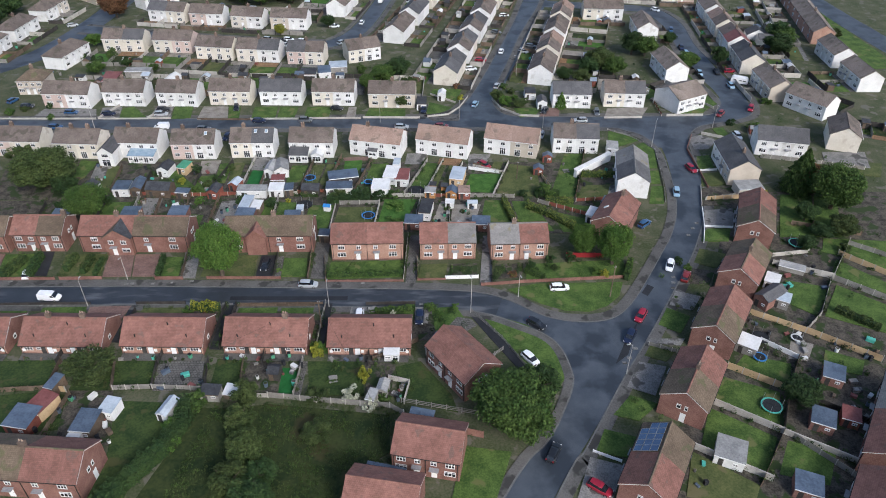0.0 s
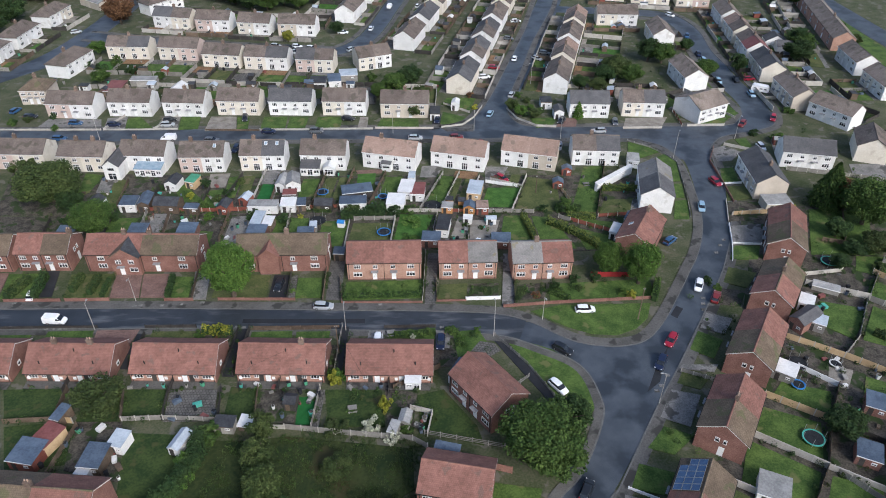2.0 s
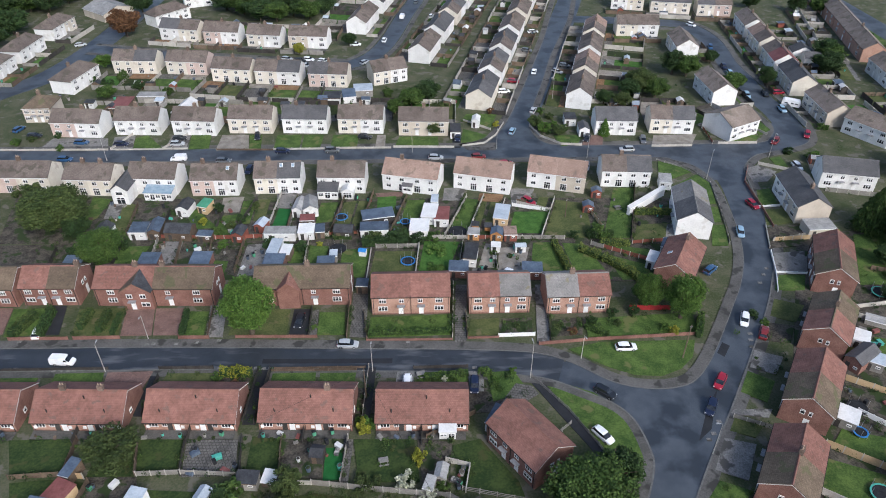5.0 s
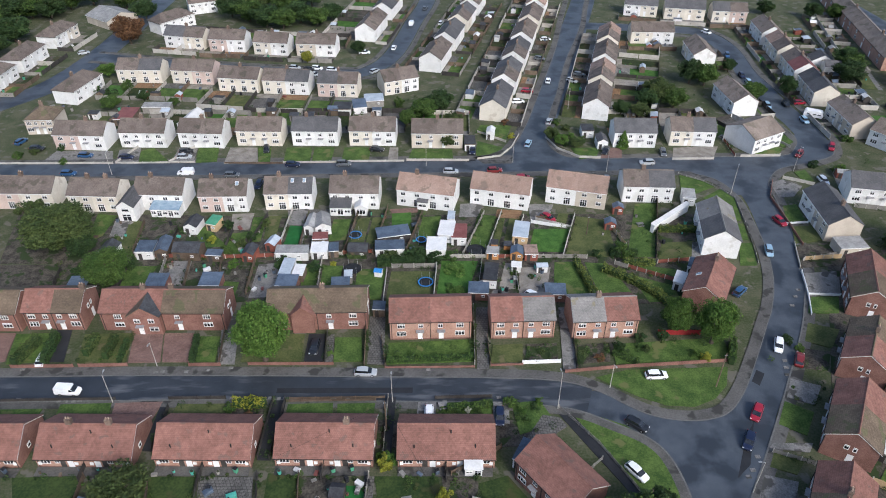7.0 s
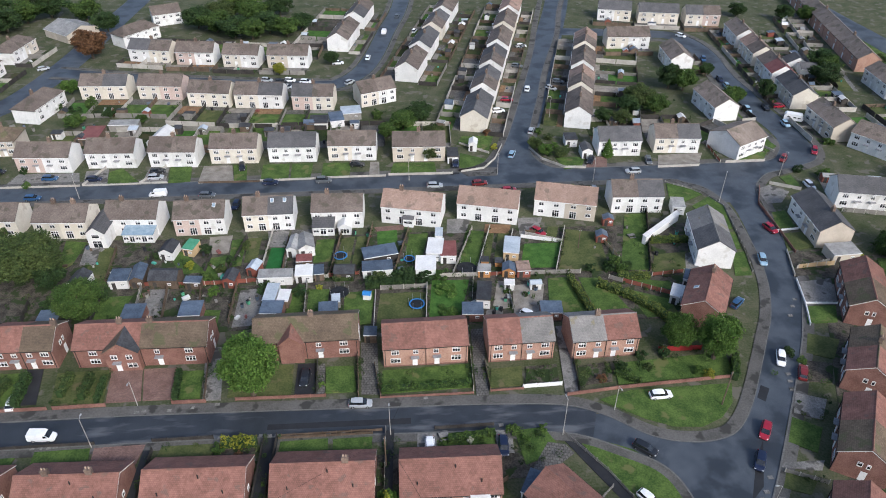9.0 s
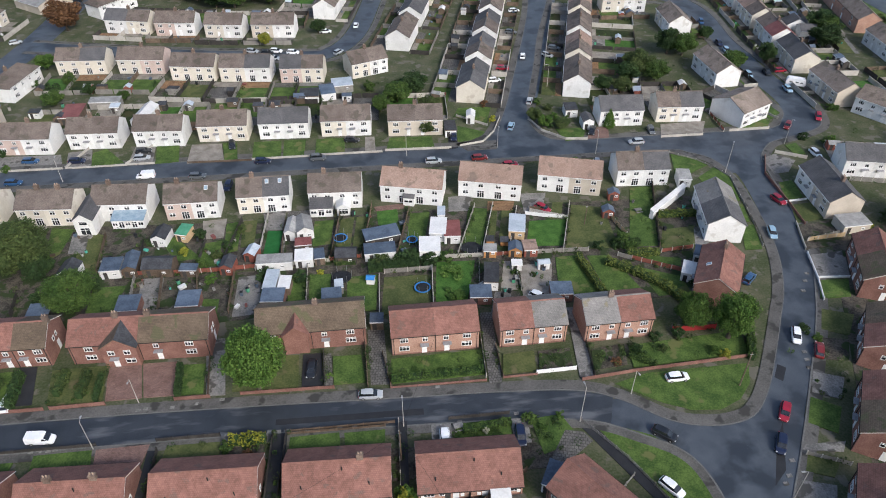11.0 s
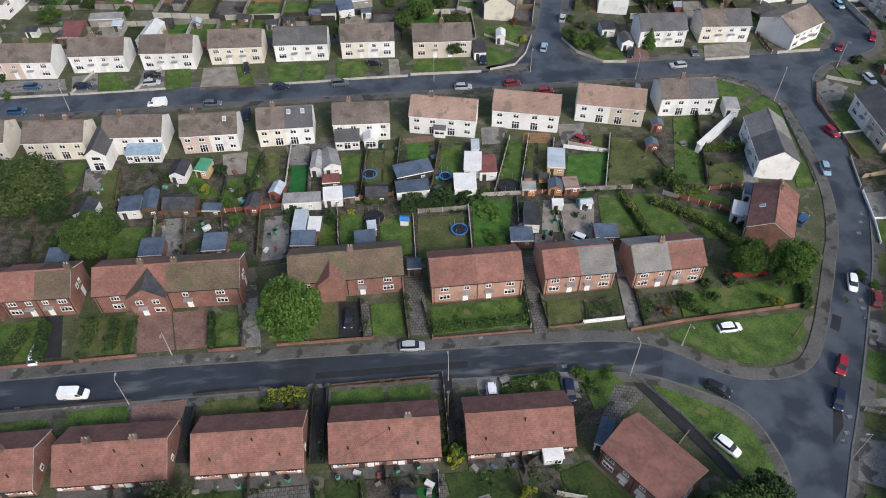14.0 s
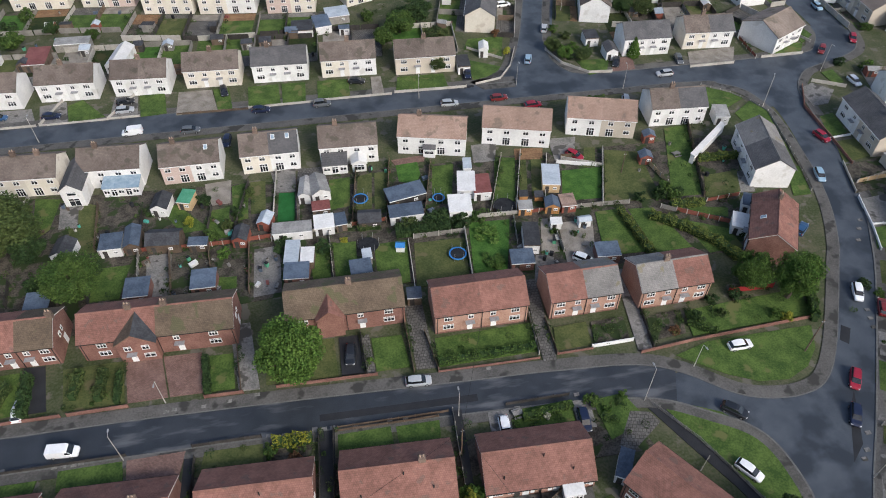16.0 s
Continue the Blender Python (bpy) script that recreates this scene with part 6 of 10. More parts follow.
flat('lawn', [(26.8, -7.9), (32, -7.4), (34.3, -12.7), (27.6, -15)], -0.05, 0.169, 'lawn', 'mown green lawn of a garden')
flat('patio', [(32.1, -10.7), (35, -11.4), (36.1, -13.3), (30.2, -17.4), (28.4, -16.2)], -0.05, 0.173, 'paving', 'grey paving flags in a garden')
flat('flower_bed', [(-69.2, -10.1), (31.9, -11.6), (34, -17.5), (-65.9, -16.4)], -0.05, 0.060, 'soil', 'bare garden soil and beds')
flat('flower_bed', [(-91.2, 59), (-70.9, 56.7), (-66.8, 35.8), (-85.8, 36.4)], -0.05, 0.060, 'soil', 'bare garden soil and beds')
flat('flower_bed', [(-70.9, 56.7), (-24.2, 54.2), (-23, 37.1), (-68.6, 34.4)], -0.05, 0.062, 'soil', 'bare garden soil and beds')
flat('flower_bed', [(-24.2, 54.2), (26.1, 54.3), (22.2, 36.1), (-23, 37.1)], -0.05, 0.064, 'soil', 'bare garden soil and beds')
flat('flower_bed', [(26.1, 54.3), (81.4, 53.2), (71.1, 32.2), (22.2, 36.1)], -0.05, 0.066, 'soil', 'bare garden soil and beds')
flat('flower_bed', [(-85.6, 35.6), (-16.8, 36.4), (-16.7, 22.5), (-77.5, 17.5)], -0.05, 0.060, 'soil', 'bare garden soil and beds')
flat('flower_bed', [(-16.8, 36.4), (22.3, 36.6), (23.6, 20.1), (-16.7, 22.5)], -0.05, 0.062, 'soil', 'bare garden soil and beds')
flat('flower_bed', [(22.3, 36.6), (72.2, 32.1), (66.5, 18.9), (23.6, 20.1)], -0.05, 0.064, 'soil', 'bare garden soil and beds')
flat('artificial_turf', [(-21.7, 50.3), (-18.4, 49.9), (-18.8, 41.3), (-22.1, 41.7)], -0.05, 0.089, 'turf', 'strip of bright artificial turf')
flat('hardstanding', [(-23.4, 57.4), (-18.2, 57.8), (-18.2, 50.2), (-22.3, 50.5)], -0.05, 0.093, 'concrete', 'pale stained concrete hardstanding')
flat('hardstanding', [(-18.3, 49.7), (-17.5, 49.6), (-17.7, 40.7), (-18.5, 40.8)], -0.05, 0.097, 'concrete', 'pale stained concrete hardstanding')
flat('lawn', [(-11.3, 52.7), (-6.9, 52.9), (-7.5, 43.9), (-11.5, 43.5)], -0.05, 0.101, 'lawn', 'mown green lawn of a garden')
flat('lawn', [(-5.2, 52.9), (-2.2, 53.4), (-3.2, 42.3), (-6.4, 42.5)], -0.05, 0.105, 'lawn_dry', 'worn dry lawn of a garden')
flat('lawn', [(-1.6, 53.3), (1.4, 53.6), (0.1, 41.9), (-2.7, 42.1)], -0.05, 0.109, 'lawn_dry', 'worn dry lawn of a garden')
flat('lawn', [(3.1, 55.1), (7.9, 55.8), (8, 51.4), (6.6, 48.3), (3.2, 49.7)], -0.05, 0.113, 'lawn_bright', 'fresh bright green garden lawn')
flat('driveway', [(2.4, 57), (10, 57.6), (9.4, 55.6), (3.1, 55.1)], -0.05, 0.117, 'paving_red', 'reddish block-paved front drive')
flat('lawn', [(10.9, 53.4), (15.5, 53.5), (13.3, 42.9), (9.2, 43)], -0.05, 0.121, 'lawn', 'mown green lawn of a garden')
flat('lawn', [(24.7, 54.3), (29.2, 53.3), (25.9, 39.7), (21.6, 39.5)], -0.05, 0.125, 'lawn', 'mown green lawn of a garden')
flat('lawn', [(29.7, 52.5), (31.4, 52.3), (28.7, 40.4), (27.3, 40.6)], -0.05, 0.129, 'lawn_dry', 'worn dry lawn of a garden')
flat('lawn', [(32.4, 52.2), (34.7, 51.9), (31.8, 40.8), (29.7, 40.7)], -0.05, 0.133, 'lawn_dry', 'worn dry lawn of a garden')
flat('decking', [(29.7, 56.4), (36, 55.6), (34.9, 51.9), (29, 52.6)], -0.05, 0.137, 'decking', 'brown timber garden decking')
flat('lawn', [(38, 47.4), (46.8, 47.2), (43.6, 37.7), (35.5, 38.2)], -0.05, 0.141, 'lawn_bright', 'fresh bright green garden lawn')
flat('hardstanding', [(38, 58.6), (44.3, 58.3), (41.9, 51.1), (37.5, 51)], -0.05, 0.145, 'concrete', 'pale stained concrete hardstanding')
flat('lawn', [(45, 54.2), (47.5, 53.9), (45.5, 47.5), (43, 47.8)], -0.05, 0.149, 'lawn_dry', 'worn dry lawn of a garden')
flat('lawn', [(49.3, 52.7), (56.5, 50.8), (55.7, 35.7), (43.8, 36)], -0.05, 0.153, 'lawn_dry', 'worn dry lawn of a garden')
flat('lawn', [(65.3, 58), (70.8, 58.3), (64.4, 35.3), (58.1, 35.6)], -0.05, 0.157, 'lawn', 'mown green lawn of a garden')
flat('lawn', [(67.4, 40.8), (75.3, 41.4), (72.4, 33.8), (64.8, 34.1)], -0.05, 0.161, 'lawn_dry', 'worn dry lawn of a garden')
flat('hardstanding', [(74.8, 40.9), (78.2, 41.4), (75.7, 34.3), (72.7, 34.6)], -0.05, 0.165, 'concrete', 'pale stained concrete hardstanding')
flat('lawn', [(-16.1, 33.7), (-12.3, 33.8), (-12.5, 24.1), (-15.7, 24)], -0.05, 0.169, 'lawn', 'mown green lawn of a garden')
flat('lawn', [(-11.7, 33.8), (-7.2, 33.6), (-7.6, 24.1), (-11.6, 24.1)], -0.05, 0.173, 'lawn', 'mown green lawn of a garden')
flat('lawn', [(-3.9, 32.1), (2.6, 32.4), (1.8, 21.6), (-3.9, 21.6)], -0.05, 0.177, 'lawn', 'mown green lawn of a garden')
flat('lawn', [(3.8, 31.2), (13.7, 31.1), (12.7, 21), (2.8, 20)], -0.05, 0.181, 'lawn_dry', 'worn dry lawn of a garden')
flat('lawn', [(15.2, 35), (23.5, 34.6), (19.8, 20.9), (13.6, 20.9)], -0.05, 0.185, 'lawn_bright', 'fresh bright green garden lawn')
flat('gravel_yard', [(29.6, 33.7), (32.4, 33.4), (31, 24.5), (27.3, 24.3)], -0.05, 0.189, 'gravel', 'pale gravel garden yard')
flat('flower_bed', [(24.7, 34.3), (29.4, 33.7), (27.1, 24.3), (22.6, 24.8)], -0.05, 0.193, 'soil', 'bare garden soil and beds')
flat('gravel_yard', [(32.7, 32), (39.8, 32), (36.8, 20.5), (31.4, 20.8)], -0.05, 0.197, 'gravel', 'pale gravel garden yard')
flat('lawn', [(40.9, 33.8), (46.7, 34), (47.2, 21.7), (39, 21.9)], -0.05, 0.201, 'lawn', 'mown green lawn of a garden')
flat('lawn', [(47.8, 33.7), (52.9, 33.2), (56.9, 19.8), (49.1, 21.3)], -0.05, 0.085, 'lawn', 'mown green lawn of a garden')
flat('lawn', [(57, 29.2), (65.6, 24.9), (66, 19.8), (59, 19.4)], -0.05, 0.089, 'lawn', 'mown green lawn of a garden')
flat('lawn', [(59.2, 32.7), (68, 30.6), (66.9, 28.1), (60.8, 30.5)], -0.05, 0.093, 'lawn', 'mown green lawn of a garden')
flat('hardstanding', [(-26.5, 34.7), (-21.8, 35), (-21.4, 23.1), (-26.5, 22.7)], -0.05, 0.097, 'concrete', 'pale stained concrete hardstanding')
flat('hardstanding', [(-46.6, 36.3), (-42, 36.4), (-41.2, 25.1), (-45.5, 25.3)], -0.05, 0.101, 'concrete', 'pale stained concrete hardstanding')
flat('flower_bed', [(-41.5, 35.7), (-34.7, 35.7), (-33.8, 25.7), (-40.6, 25.7)], -0.05, 0.105, 'soil', 'bare garden soil and beds')
flat('lawn', [(-33.4, 28.6), (-29.6, 28.3), (-29.6, 23.2), (-33.4, 23.3)], -0.05, 0.109, 'lawn', 'mown green lawn of a garden')
flat('lawn', [(-70.9, 56.7), (-65.7, 55.7), (-66.2, 46.8), (-68.8, 43.7)], -0.05, 0.113, 'lawn', 'mown green lawn of a garden')
flat('lawn', [(-66.1, 56.1), (-57.7, 52.4), (-56.3, 39), (-60.2, 39.4)], -0.05, 0.117, 'lawn_dry', 'worn dry lawn of a garden')
flat('hardstanding', [(-65.4, 53.3), (-61.8, 53.4), (-60.8, 46.5), (-64.5, 46.6)], -0.05, 0.121, 'concrete', 'pale stained concrete hardstanding')
flat('lawn', [(-55.9, 34.5), (-49.3, 34.5), (-50.2, 26.4), (-55.3, 26.3)], -0.05, 0.125, 'lawn', 'mown green lawn of a garden')
flat('lawn', [(-45.8, 50.1), (-42.3, 50.1), (-35.1, 41.8), (-40.7, 41.6)], -0.05, 0.129, 'lawn', 'mown green lawn of a garden')
flat('lawn', [(-35.6, 47.1), (-31.6, 47.6), (-31.5, 38.9), (-35.4, 38.9)], -0.05, 0.133, 'lawn', 'mown green lawn of a garden')
flat('lawn', [(-31.4, 54), (-28.1, 54.6), (-27.8, 43.6), (-30.7, 43.4)], -0.05, 0.137, 'lawn', 'mown green lawn of a garden')
flat('lawn', [(-27.6, 54.6), (-24.5, 54.6), (-24.4, 44.9), (-27.3, 44.7)], -0.05, 0.141, 'lawn_dry', 'worn dry lawn of a garden')
flat('gravel_yard', [(-37, 55.6), (-31.6, 56), (-31.5, 48.8), (-35.9, 48.6)], -0.05, 0.145, 'gravel', 'pale gravel garden yard')
flat('hardstanding', [(26.1, 24.3), (29.4, 23.9), (28.4, 17.3), (24.2, 17.8)], -0.05, 0.149, 'concrete', 'pale stained concrete hardstanding')
flat('hardstanding', [(20.5, 59.1), (26.4, 59.5), (24.6, 53.1), (19.9, 53)], -0.05, 0.153, 'concrete', 'pale stained concrete hardstanding')
flat('patio', [(-17.6, 57.3), (-12, 57.3), (-12.3, 52.8), (-17.9, 53.4)], -0.05, 0.157, 'paving', 'grey paving flags in a garden')
flat('lawn', [(-70.7, 89.7), (-67.7, 91.7), (-61.2, 83.8), (-69.2, 82.7)], -0.05, 0.161, 'lawn', 'mown green lawn of a garden')
flat('hardstanding', [(-77.2, 90.6), (-71.3, 91.5), (-69.4, 82.7), (-75.5, 82.5)], -0.05, 0.165, 'concrete', 'pale stained concrete hardstanding')
flat('lawn', [(-54.4, 91.4), (-48.6, 91.3), (-47.3, 82.8), (-53.2, 82.6)], -0.05, 0.169, 'lawn', 'mown green lawn of a garden')
flat('hardstanding', [(-60.2, 91.6), (-54.8, 91.1), (-53.9, 82.7), (-60.2, 82.5)], -0.05, 0.173, 'concrete', 'pale stained concrete hardstanding')
flat('gravel_yard', [(-45.3, 91.2), (-37.4, 91), (-35.7, 82.2), (-45.1, 81.8)], -0.05, 0.177, 'gravel', 'pale gravel garden yard')
flat('lawn', [(-37.1, 91), (-33.4, 91), (-32.2, 82.2), (-35.6, 82.2)], -0.05, 0.181, 'lawn', 'mown green lawn of a garden')
flat('lawn', [(-28.8, 90.8), (-21.5, 90.7), (-21, 82.6), (-28.5, 82.7)], -0.05, 0.185, 'lawn', 'mown green lawn of a garden')
flat('lawn', [(-20.7, 90.7), (-14.9, 90.5), (-15.1, 82.4), (-20.5, 82.5)], -0.05, 0.189, 'lawn', 'mown green lawn of a garden')
flat('lawn', [(-12, 90.5), (-4.4, 90.3), (-4.4, 82.8), (-12.2, 82.4)], -0.05, 0.193, 'lawn', 'mown green lawn of a garden')
flat('gravel_yard', [(1.2, 90.2), (3.7, 90.1), (3.8, 82), (0.9, 82.1)], -0.05, 0.197, 'gravel', 'pale gravel garden yard')
flat('lawn', [(7.8, 89), (19.3, 88.7), (19.5, 82.6), (6.6, 82.6)], -0.05, 0.201, 'lawn', 'mown green lawn of a garden')
flat('lawn', [(27.1, 93.8), (34.6, 89.4), (32, 83.3), (25.6, 82.8)], -0.05, 0.085, 'lawn', 'mown green lawn of a garden')
flat('lawn', [(28.6, 104.3), (38.2, 104.1), (35.4, 93.6), (26.6, 99.4)], -0.05, 0.089, 'lawn', 'mown green lawn of a garden')
flat('driveway', [(24.1, 92.1), (26.5, 92), (25.8, 81.8), (23.3, 81.5)], -0.05, 0.093, 'tarmac', 'dark tarmac drive or path')
flat('hardstanding', [(-95.2, 90.3), (-78.9, 89.9), (-76.4, 82.9), (-96.9, 83)], -0.05, 0.097, 'concrete', 'pale stained concrete hardstanding')
flat('driveway', [(63.9, 88.7), (68.9, 88.6), (67.5, 82.5), (61.4, 82.7)], -0.05, 0.101, 'paving_red', 'reddish block-paved front drive')
flat('lawn', [(54, 89), (62.6, 88.8), (60.4, 83.3), (55.3, 82.1)], -0.05, 0.105, 'lawn', 'mown green lawn of a garden')
flat('gravel_yard', [(84, 88.3), (97.2, 88.7), (93.6, 81.9), (81.9, 81.9)], -0.05, 0.109, 'gravel', 'pale gravel garden yard')
flat('lawn', [(108.2, 89.1), (115.9, 87.5), (112.8, 82.8), (103.7, 83)], -0.05, 0.113, 'lawn', 'mown green lawn of a garden')
flat('lawn', [(114.7, 98.5), (118.8, 99.9), (120.7, 91), (115.9, 87.5)], -0.05, 0.117, 'lawn', 'mown green lawn of a garden')
flat('lawn', [(81.1, 72.6), (86, 69.5), (88.8, 66.4), (81.5, 62.3), (78.8, 63.2)], -0.05, 0.121, 'lawn', 'mown green lawn of a garden')
flat('lawn', [(84, 60.9), (89.8, 65), (91.9, 60.1), (90, 50.1), (85.3, 49.7)], -0.05, 0.125, 'lawn', 'mown green lawn of a garden')
flat('lawn', [(85.1, 48.2), (90, 48.6), (88.6, 41.7), (85.3, 41.7)], -0.05, 0.129, 'lawn', 'mown green lawn of a garden')
flat('lawn', [(85.8, 40.1), (89.1, 40.5), (86.8, 31.7), (83, 31.8)], -0.05, 0.133, 'lawn', 'mown green lawn of a garden')
flat('hardstanding', [(104.1, 67.6), (108.4, 69.6), (112.2, 65.9), (107.8, 60.9), (103.6, 60.4)], -0.05, 0.137, 'concrete', 'pale stained concrete hardstanding')
flat('lawn', [(102.9, 56.3), (106.6, 57.1), (105.8, 49.8), (100.8, 47.9)], -0.05, 0.141, 'lawn', 'mown green lawn of a garden')
flat('lawn', [(101.1, 46.9), (106.1, 47.3), (107.1, 41.2), (99.1, 39.8)], -0.05, 0.145, 'lawn_dry', 'worn dry lawn of a garden')
flat('hardstanding', [(95.7, 28.4), (103.8, 29.2), (100.7, 21.4), (93.3, 20.6)], -0.05, 0.149, 'concrete', 'pale stained concrete hardstanding')
flat('lawn', [(93.4, 19.6), (99.9, 19.9), (97.6, 15), (91.1, 15.1)], -0.05, 0.153, 'lawn', 'mown green lawn of a garden')
flat('lawn', [(113.2, 73.4), (116.7, 74.3), (116.6, 68.8), (113.6, 67.3)], -0.05, 0.157, 'lawn', 'mown green lawn of a garden')
flat('flower_bed', [(98.4, 39.1), (107.7, 40.1), (104.8, 31.3), (96, 30.4)], -0.05, 0.161, 'soil', 'bare garden soil and beds')
flat('lawn', [(87.6, -22.5), (95.6, -25.2), (93.3, -30.3), (84.5, -25.8)], -0.05, 0.165, 'lawn', 'mown green lawn of a garden')
flat('lawn', [(80.5, -27.9), (90.5, -32.3), (87.1, -40.7), (77.5, -34.4)], -0.05, 0.169, 'lawn', 'mown green lawn of a garden')
flat('lawn', [(76.4, -35.7), (85.9, -42.5), (80.6, -50.9), (72.2, -44)], -0.05, 0.173, 'lawn', 'mown green lawn of a garden')
flat('lawn', [(70.4, -45.1), (79.3, -51.9), (76.8, -55.9), (66.8, -53.7)], -0.05, 0.177, 'lawn_dry', 'worn dry lawn of a garden')
flat('lawn', [(93.1, 3.7), (105.7, -1.5), (101.5, -7.1), (92, -1.3)], -0.05, 0.181, 'lawn', 'mown green lawn of a garden')
flat('lawn', [(105.1, 0.1), (113.9, -2.6), (106.7, -11.7), (101.2, -6.2)], -0.05, 0.185, 'lawn', 'mown green lawn of a garden')
flat('lawn', [(118.4, 35.6), (132.6, 34), (125.5, 16.3), (110.6, 16.6)], -0.05, 0.189, 'lawn', 'mown green lawn of a garden')
flat('lawn', [(115.6, -1.7), (123, -8.4), (118.4, -17), (108.4, -11.7)], -0.05, 0.193, 'lawn', 'mown green lawn of a garden')
flat('lawn', [(125.3, 11.8), (131.4, 7.3), (128.6, 2.1), (122.9, 9.6)], -0.05, 0.197, 'lawn', 'mown green lawn of a garden')
flat('lawn', [(103.9, -21.6), (110.1, -24.7), (107.7, -28.4), (101.2, -26.1)], -0.05, 0.201, 'lawn', 'mown green lawn of a garden')
flat('flower_bed', [(91.9, -13.2), (101.5, -16.7), (97.3, -23.8), (88.9, -19.7)], -0.05, 0.085, 'soil', 'bare garden soil and beds')
flat('flower_bed', [(98, -18.3), (111.8, -27.7), (102.8, -41), (89.2, -35.6)], -0.05, 0.089, 'soil', 'bare garden soil and beds')
flat('gravel_yard', [(98.5, -18.3), (102.4, -19.9), (99.2, -24.5), (95.7, -23.7)], -0.05, 0.093, 'gravel', 'pale gravel garden yard')
flat('lawn', [(87.5, -43.1), (94.7, -45.6), (90.6, -52.1), (83.3, -49.8)], -0.05, 0.097, 'lawn', 'mown green lawn of a garden')
flat('lawn', [(119.9, 7.5), (127.1, -0.9), (125, -4.7), (115.7, 1.3)], -0.05, 0.101, 'lawn', 'mown green lawn of a garden')
flat('lawn', [(94.1, 20.4), (99.9, 20.3), (97.9, 15.6), (92.8, 15.7)], -0.05, 0.105, 'lawn', 'mown green lawn of a garden')
flat('hardstanding', [(97.2, 27.9), (103.4, 27), (101.3, 22), (95.1, 22.6)], -0.05, 0.109, 'concrete', 'pale stained concrete hardstanding')
flat('lawn', [(89.8, 12.3), (95.3, 10), (91.3, 4.8), (86.8, 6.9)], -0.05, 0.113, 'lawn_dry', 'worn dry lawn of a garden')
flat('flower_bed', [(85.2, 4.9), (90.6, 3.8), (87.7, -1.2), (81.8, -0.1)], -0.05, 0.117, 'soil', 'bare garden soil and beds')
flat('hardstanding', [(79.7, -3), (84.6, -5), (81.4, -9.5), (77.1, -7.6)], -0.05, 0.121, 'concrete', 'pale stained concrete hardstanding')
flat('lawn', [(76.3, -8.5), (80.5, -11.2), (77, -16.3), (73.1, -13.7)], -0.05, 0.125, 'lawn', 'mown green lawn of a garden')
flat('lawn', [(69.8, -19.7), (74.4, -21.4), (71.9, -24.1), (68, -22.5)], -0.05, 0.129, 'lawn_dry', 'worn dry lawn of a garden')
flat('hardstanding', [(66.5, -24), (71.5, -25.5), (67.5, -32.6), (62.8, -30.4)], -0.05, 0.133, 'concrete', 'pale stained concrete hardstanding')
flat('lawn', [(62.9, -32.5), (67.5, -34.6), (63, -38.4), (58.8, -37)], -0.05, 0.137, 'lawn', 'mown green lawn of a garden')
flat('lawn', [(56.6, -40.1), (62.1, -42), (59.2, -46.1), (54.2, -44.8)], -0.05, 0.141, 'lawn', 'mown green lawn of a garden')
flat('hardstanding', [(53, -45.9), (58.3, -47.7), (54.3, -55.5), (49.2, -54.4)], -0.05, 0.145, 'concrete', 'pale stained concrete hardstanding')
flat('hardstanding', [(70.3, -17.8), (77.3, -17.9), (75.9, -19.8), (69.5, -18.7)], -0.05, 0.149, 'concrete', 'pale stained concrete hardstanding')
flat('lawn', [(134.4, 53.6), (154, 51.7), (149.9, 44.4), (130.1, 47.6)], -0.05, 0.153, 'lawn_dry', 'worn dry lawn of a garden')
flat('lawn', [(120.7, 15.8), (135.9, 14.4), (130.1, 4.2), (118.1, 10.5)], -0.05, 0.157, 'lawn', 'mown green lawn of a garden')
flat('hardstanding', [(139.9, 58.3), (152.3, 58.1), (149.2, 48.8), (137.7, 50.5)], -0.05, 0.161, 'concrete', 'pale stained concrete hardstanding')
fence('grey', 1.3, [(121, 55.5), (133.8, 52.2), (147, 48)], 2.6)
border_planting([(121, 55.5), (133.8, 52.2), (147, 48)], 170)
fence('wood', 1.4, [(115.4, 21.7), (130.3, 16.8)], 2.6)
border_planting([(115.4, 21.7), (130.3, 16.8)], 171)
fence('wood', 1.4, [(133.8, 52.2), (120.8, 21.6)], 2.6)
border_planting([(133.8, 52.2), (120.8, 21.6)], 172)
flat('flower_bed', [(105.5, 37.2), (147.1, 36.6), (115.9, -21.8), (92.3, -33), (83.8, -11.3)], -0.05, 0.050, 'soil', 'bare garden soil and beds')
flat('flower_bed', [(81.6, -18), (115.9, -21.8), (97.4, -56.3), (60.5, -55.6), (69.4, -40.3)], -0.05, 0.052, 'soil', 'bare garden soil and beds')
flat('driveway', [(-16.3, -6.3), (-13.8, -6.3), (-14.4, -19.3), (-16.7, -19.2)], -0.05, 0.185, 'tarmac', 'dark tarmac drive or path')
flat('driveway', [(4.5, -6.1), (6, -6.1), (5.5, -18.9), (4.1, -18.9)], -0.05, 0.189, 'tarmac', 'dark tarmac drive or path')
flat('driveway', [(-36.2, -7.4), (-34.6, -7.5), (-34.5, -17), (-36.3, -16.9)], -0.05, 0.193, 'tarmac', 'dark tarmac drive or path')

# fences and walls
fence('dark', 1.3, [(-14, -6.3), (-14.6, -19.2)], 2.3)
border_planting([(-14, -6.3), (-14.6, -19.2)], 178)
fence('dark', 1.2, [(-16.2, -6.3), (-16.6, -19)], 2.3)
border_planting([(-16.2, -6.3), (-16.6, -19)], 179)
fence('grey', 1.2, [(4.6, -6.1), (4.2, -18.7)], 2.3)
border_planting([(4.6, -6.1), (4.2, -18.7)], 180)
fence('dark', 1.2, [(-34.6, -7.6), (-34.7, -16.9)], 2.3)
border_planting([(-34.6, -7.6), (-34.7, -16.9)], 181)
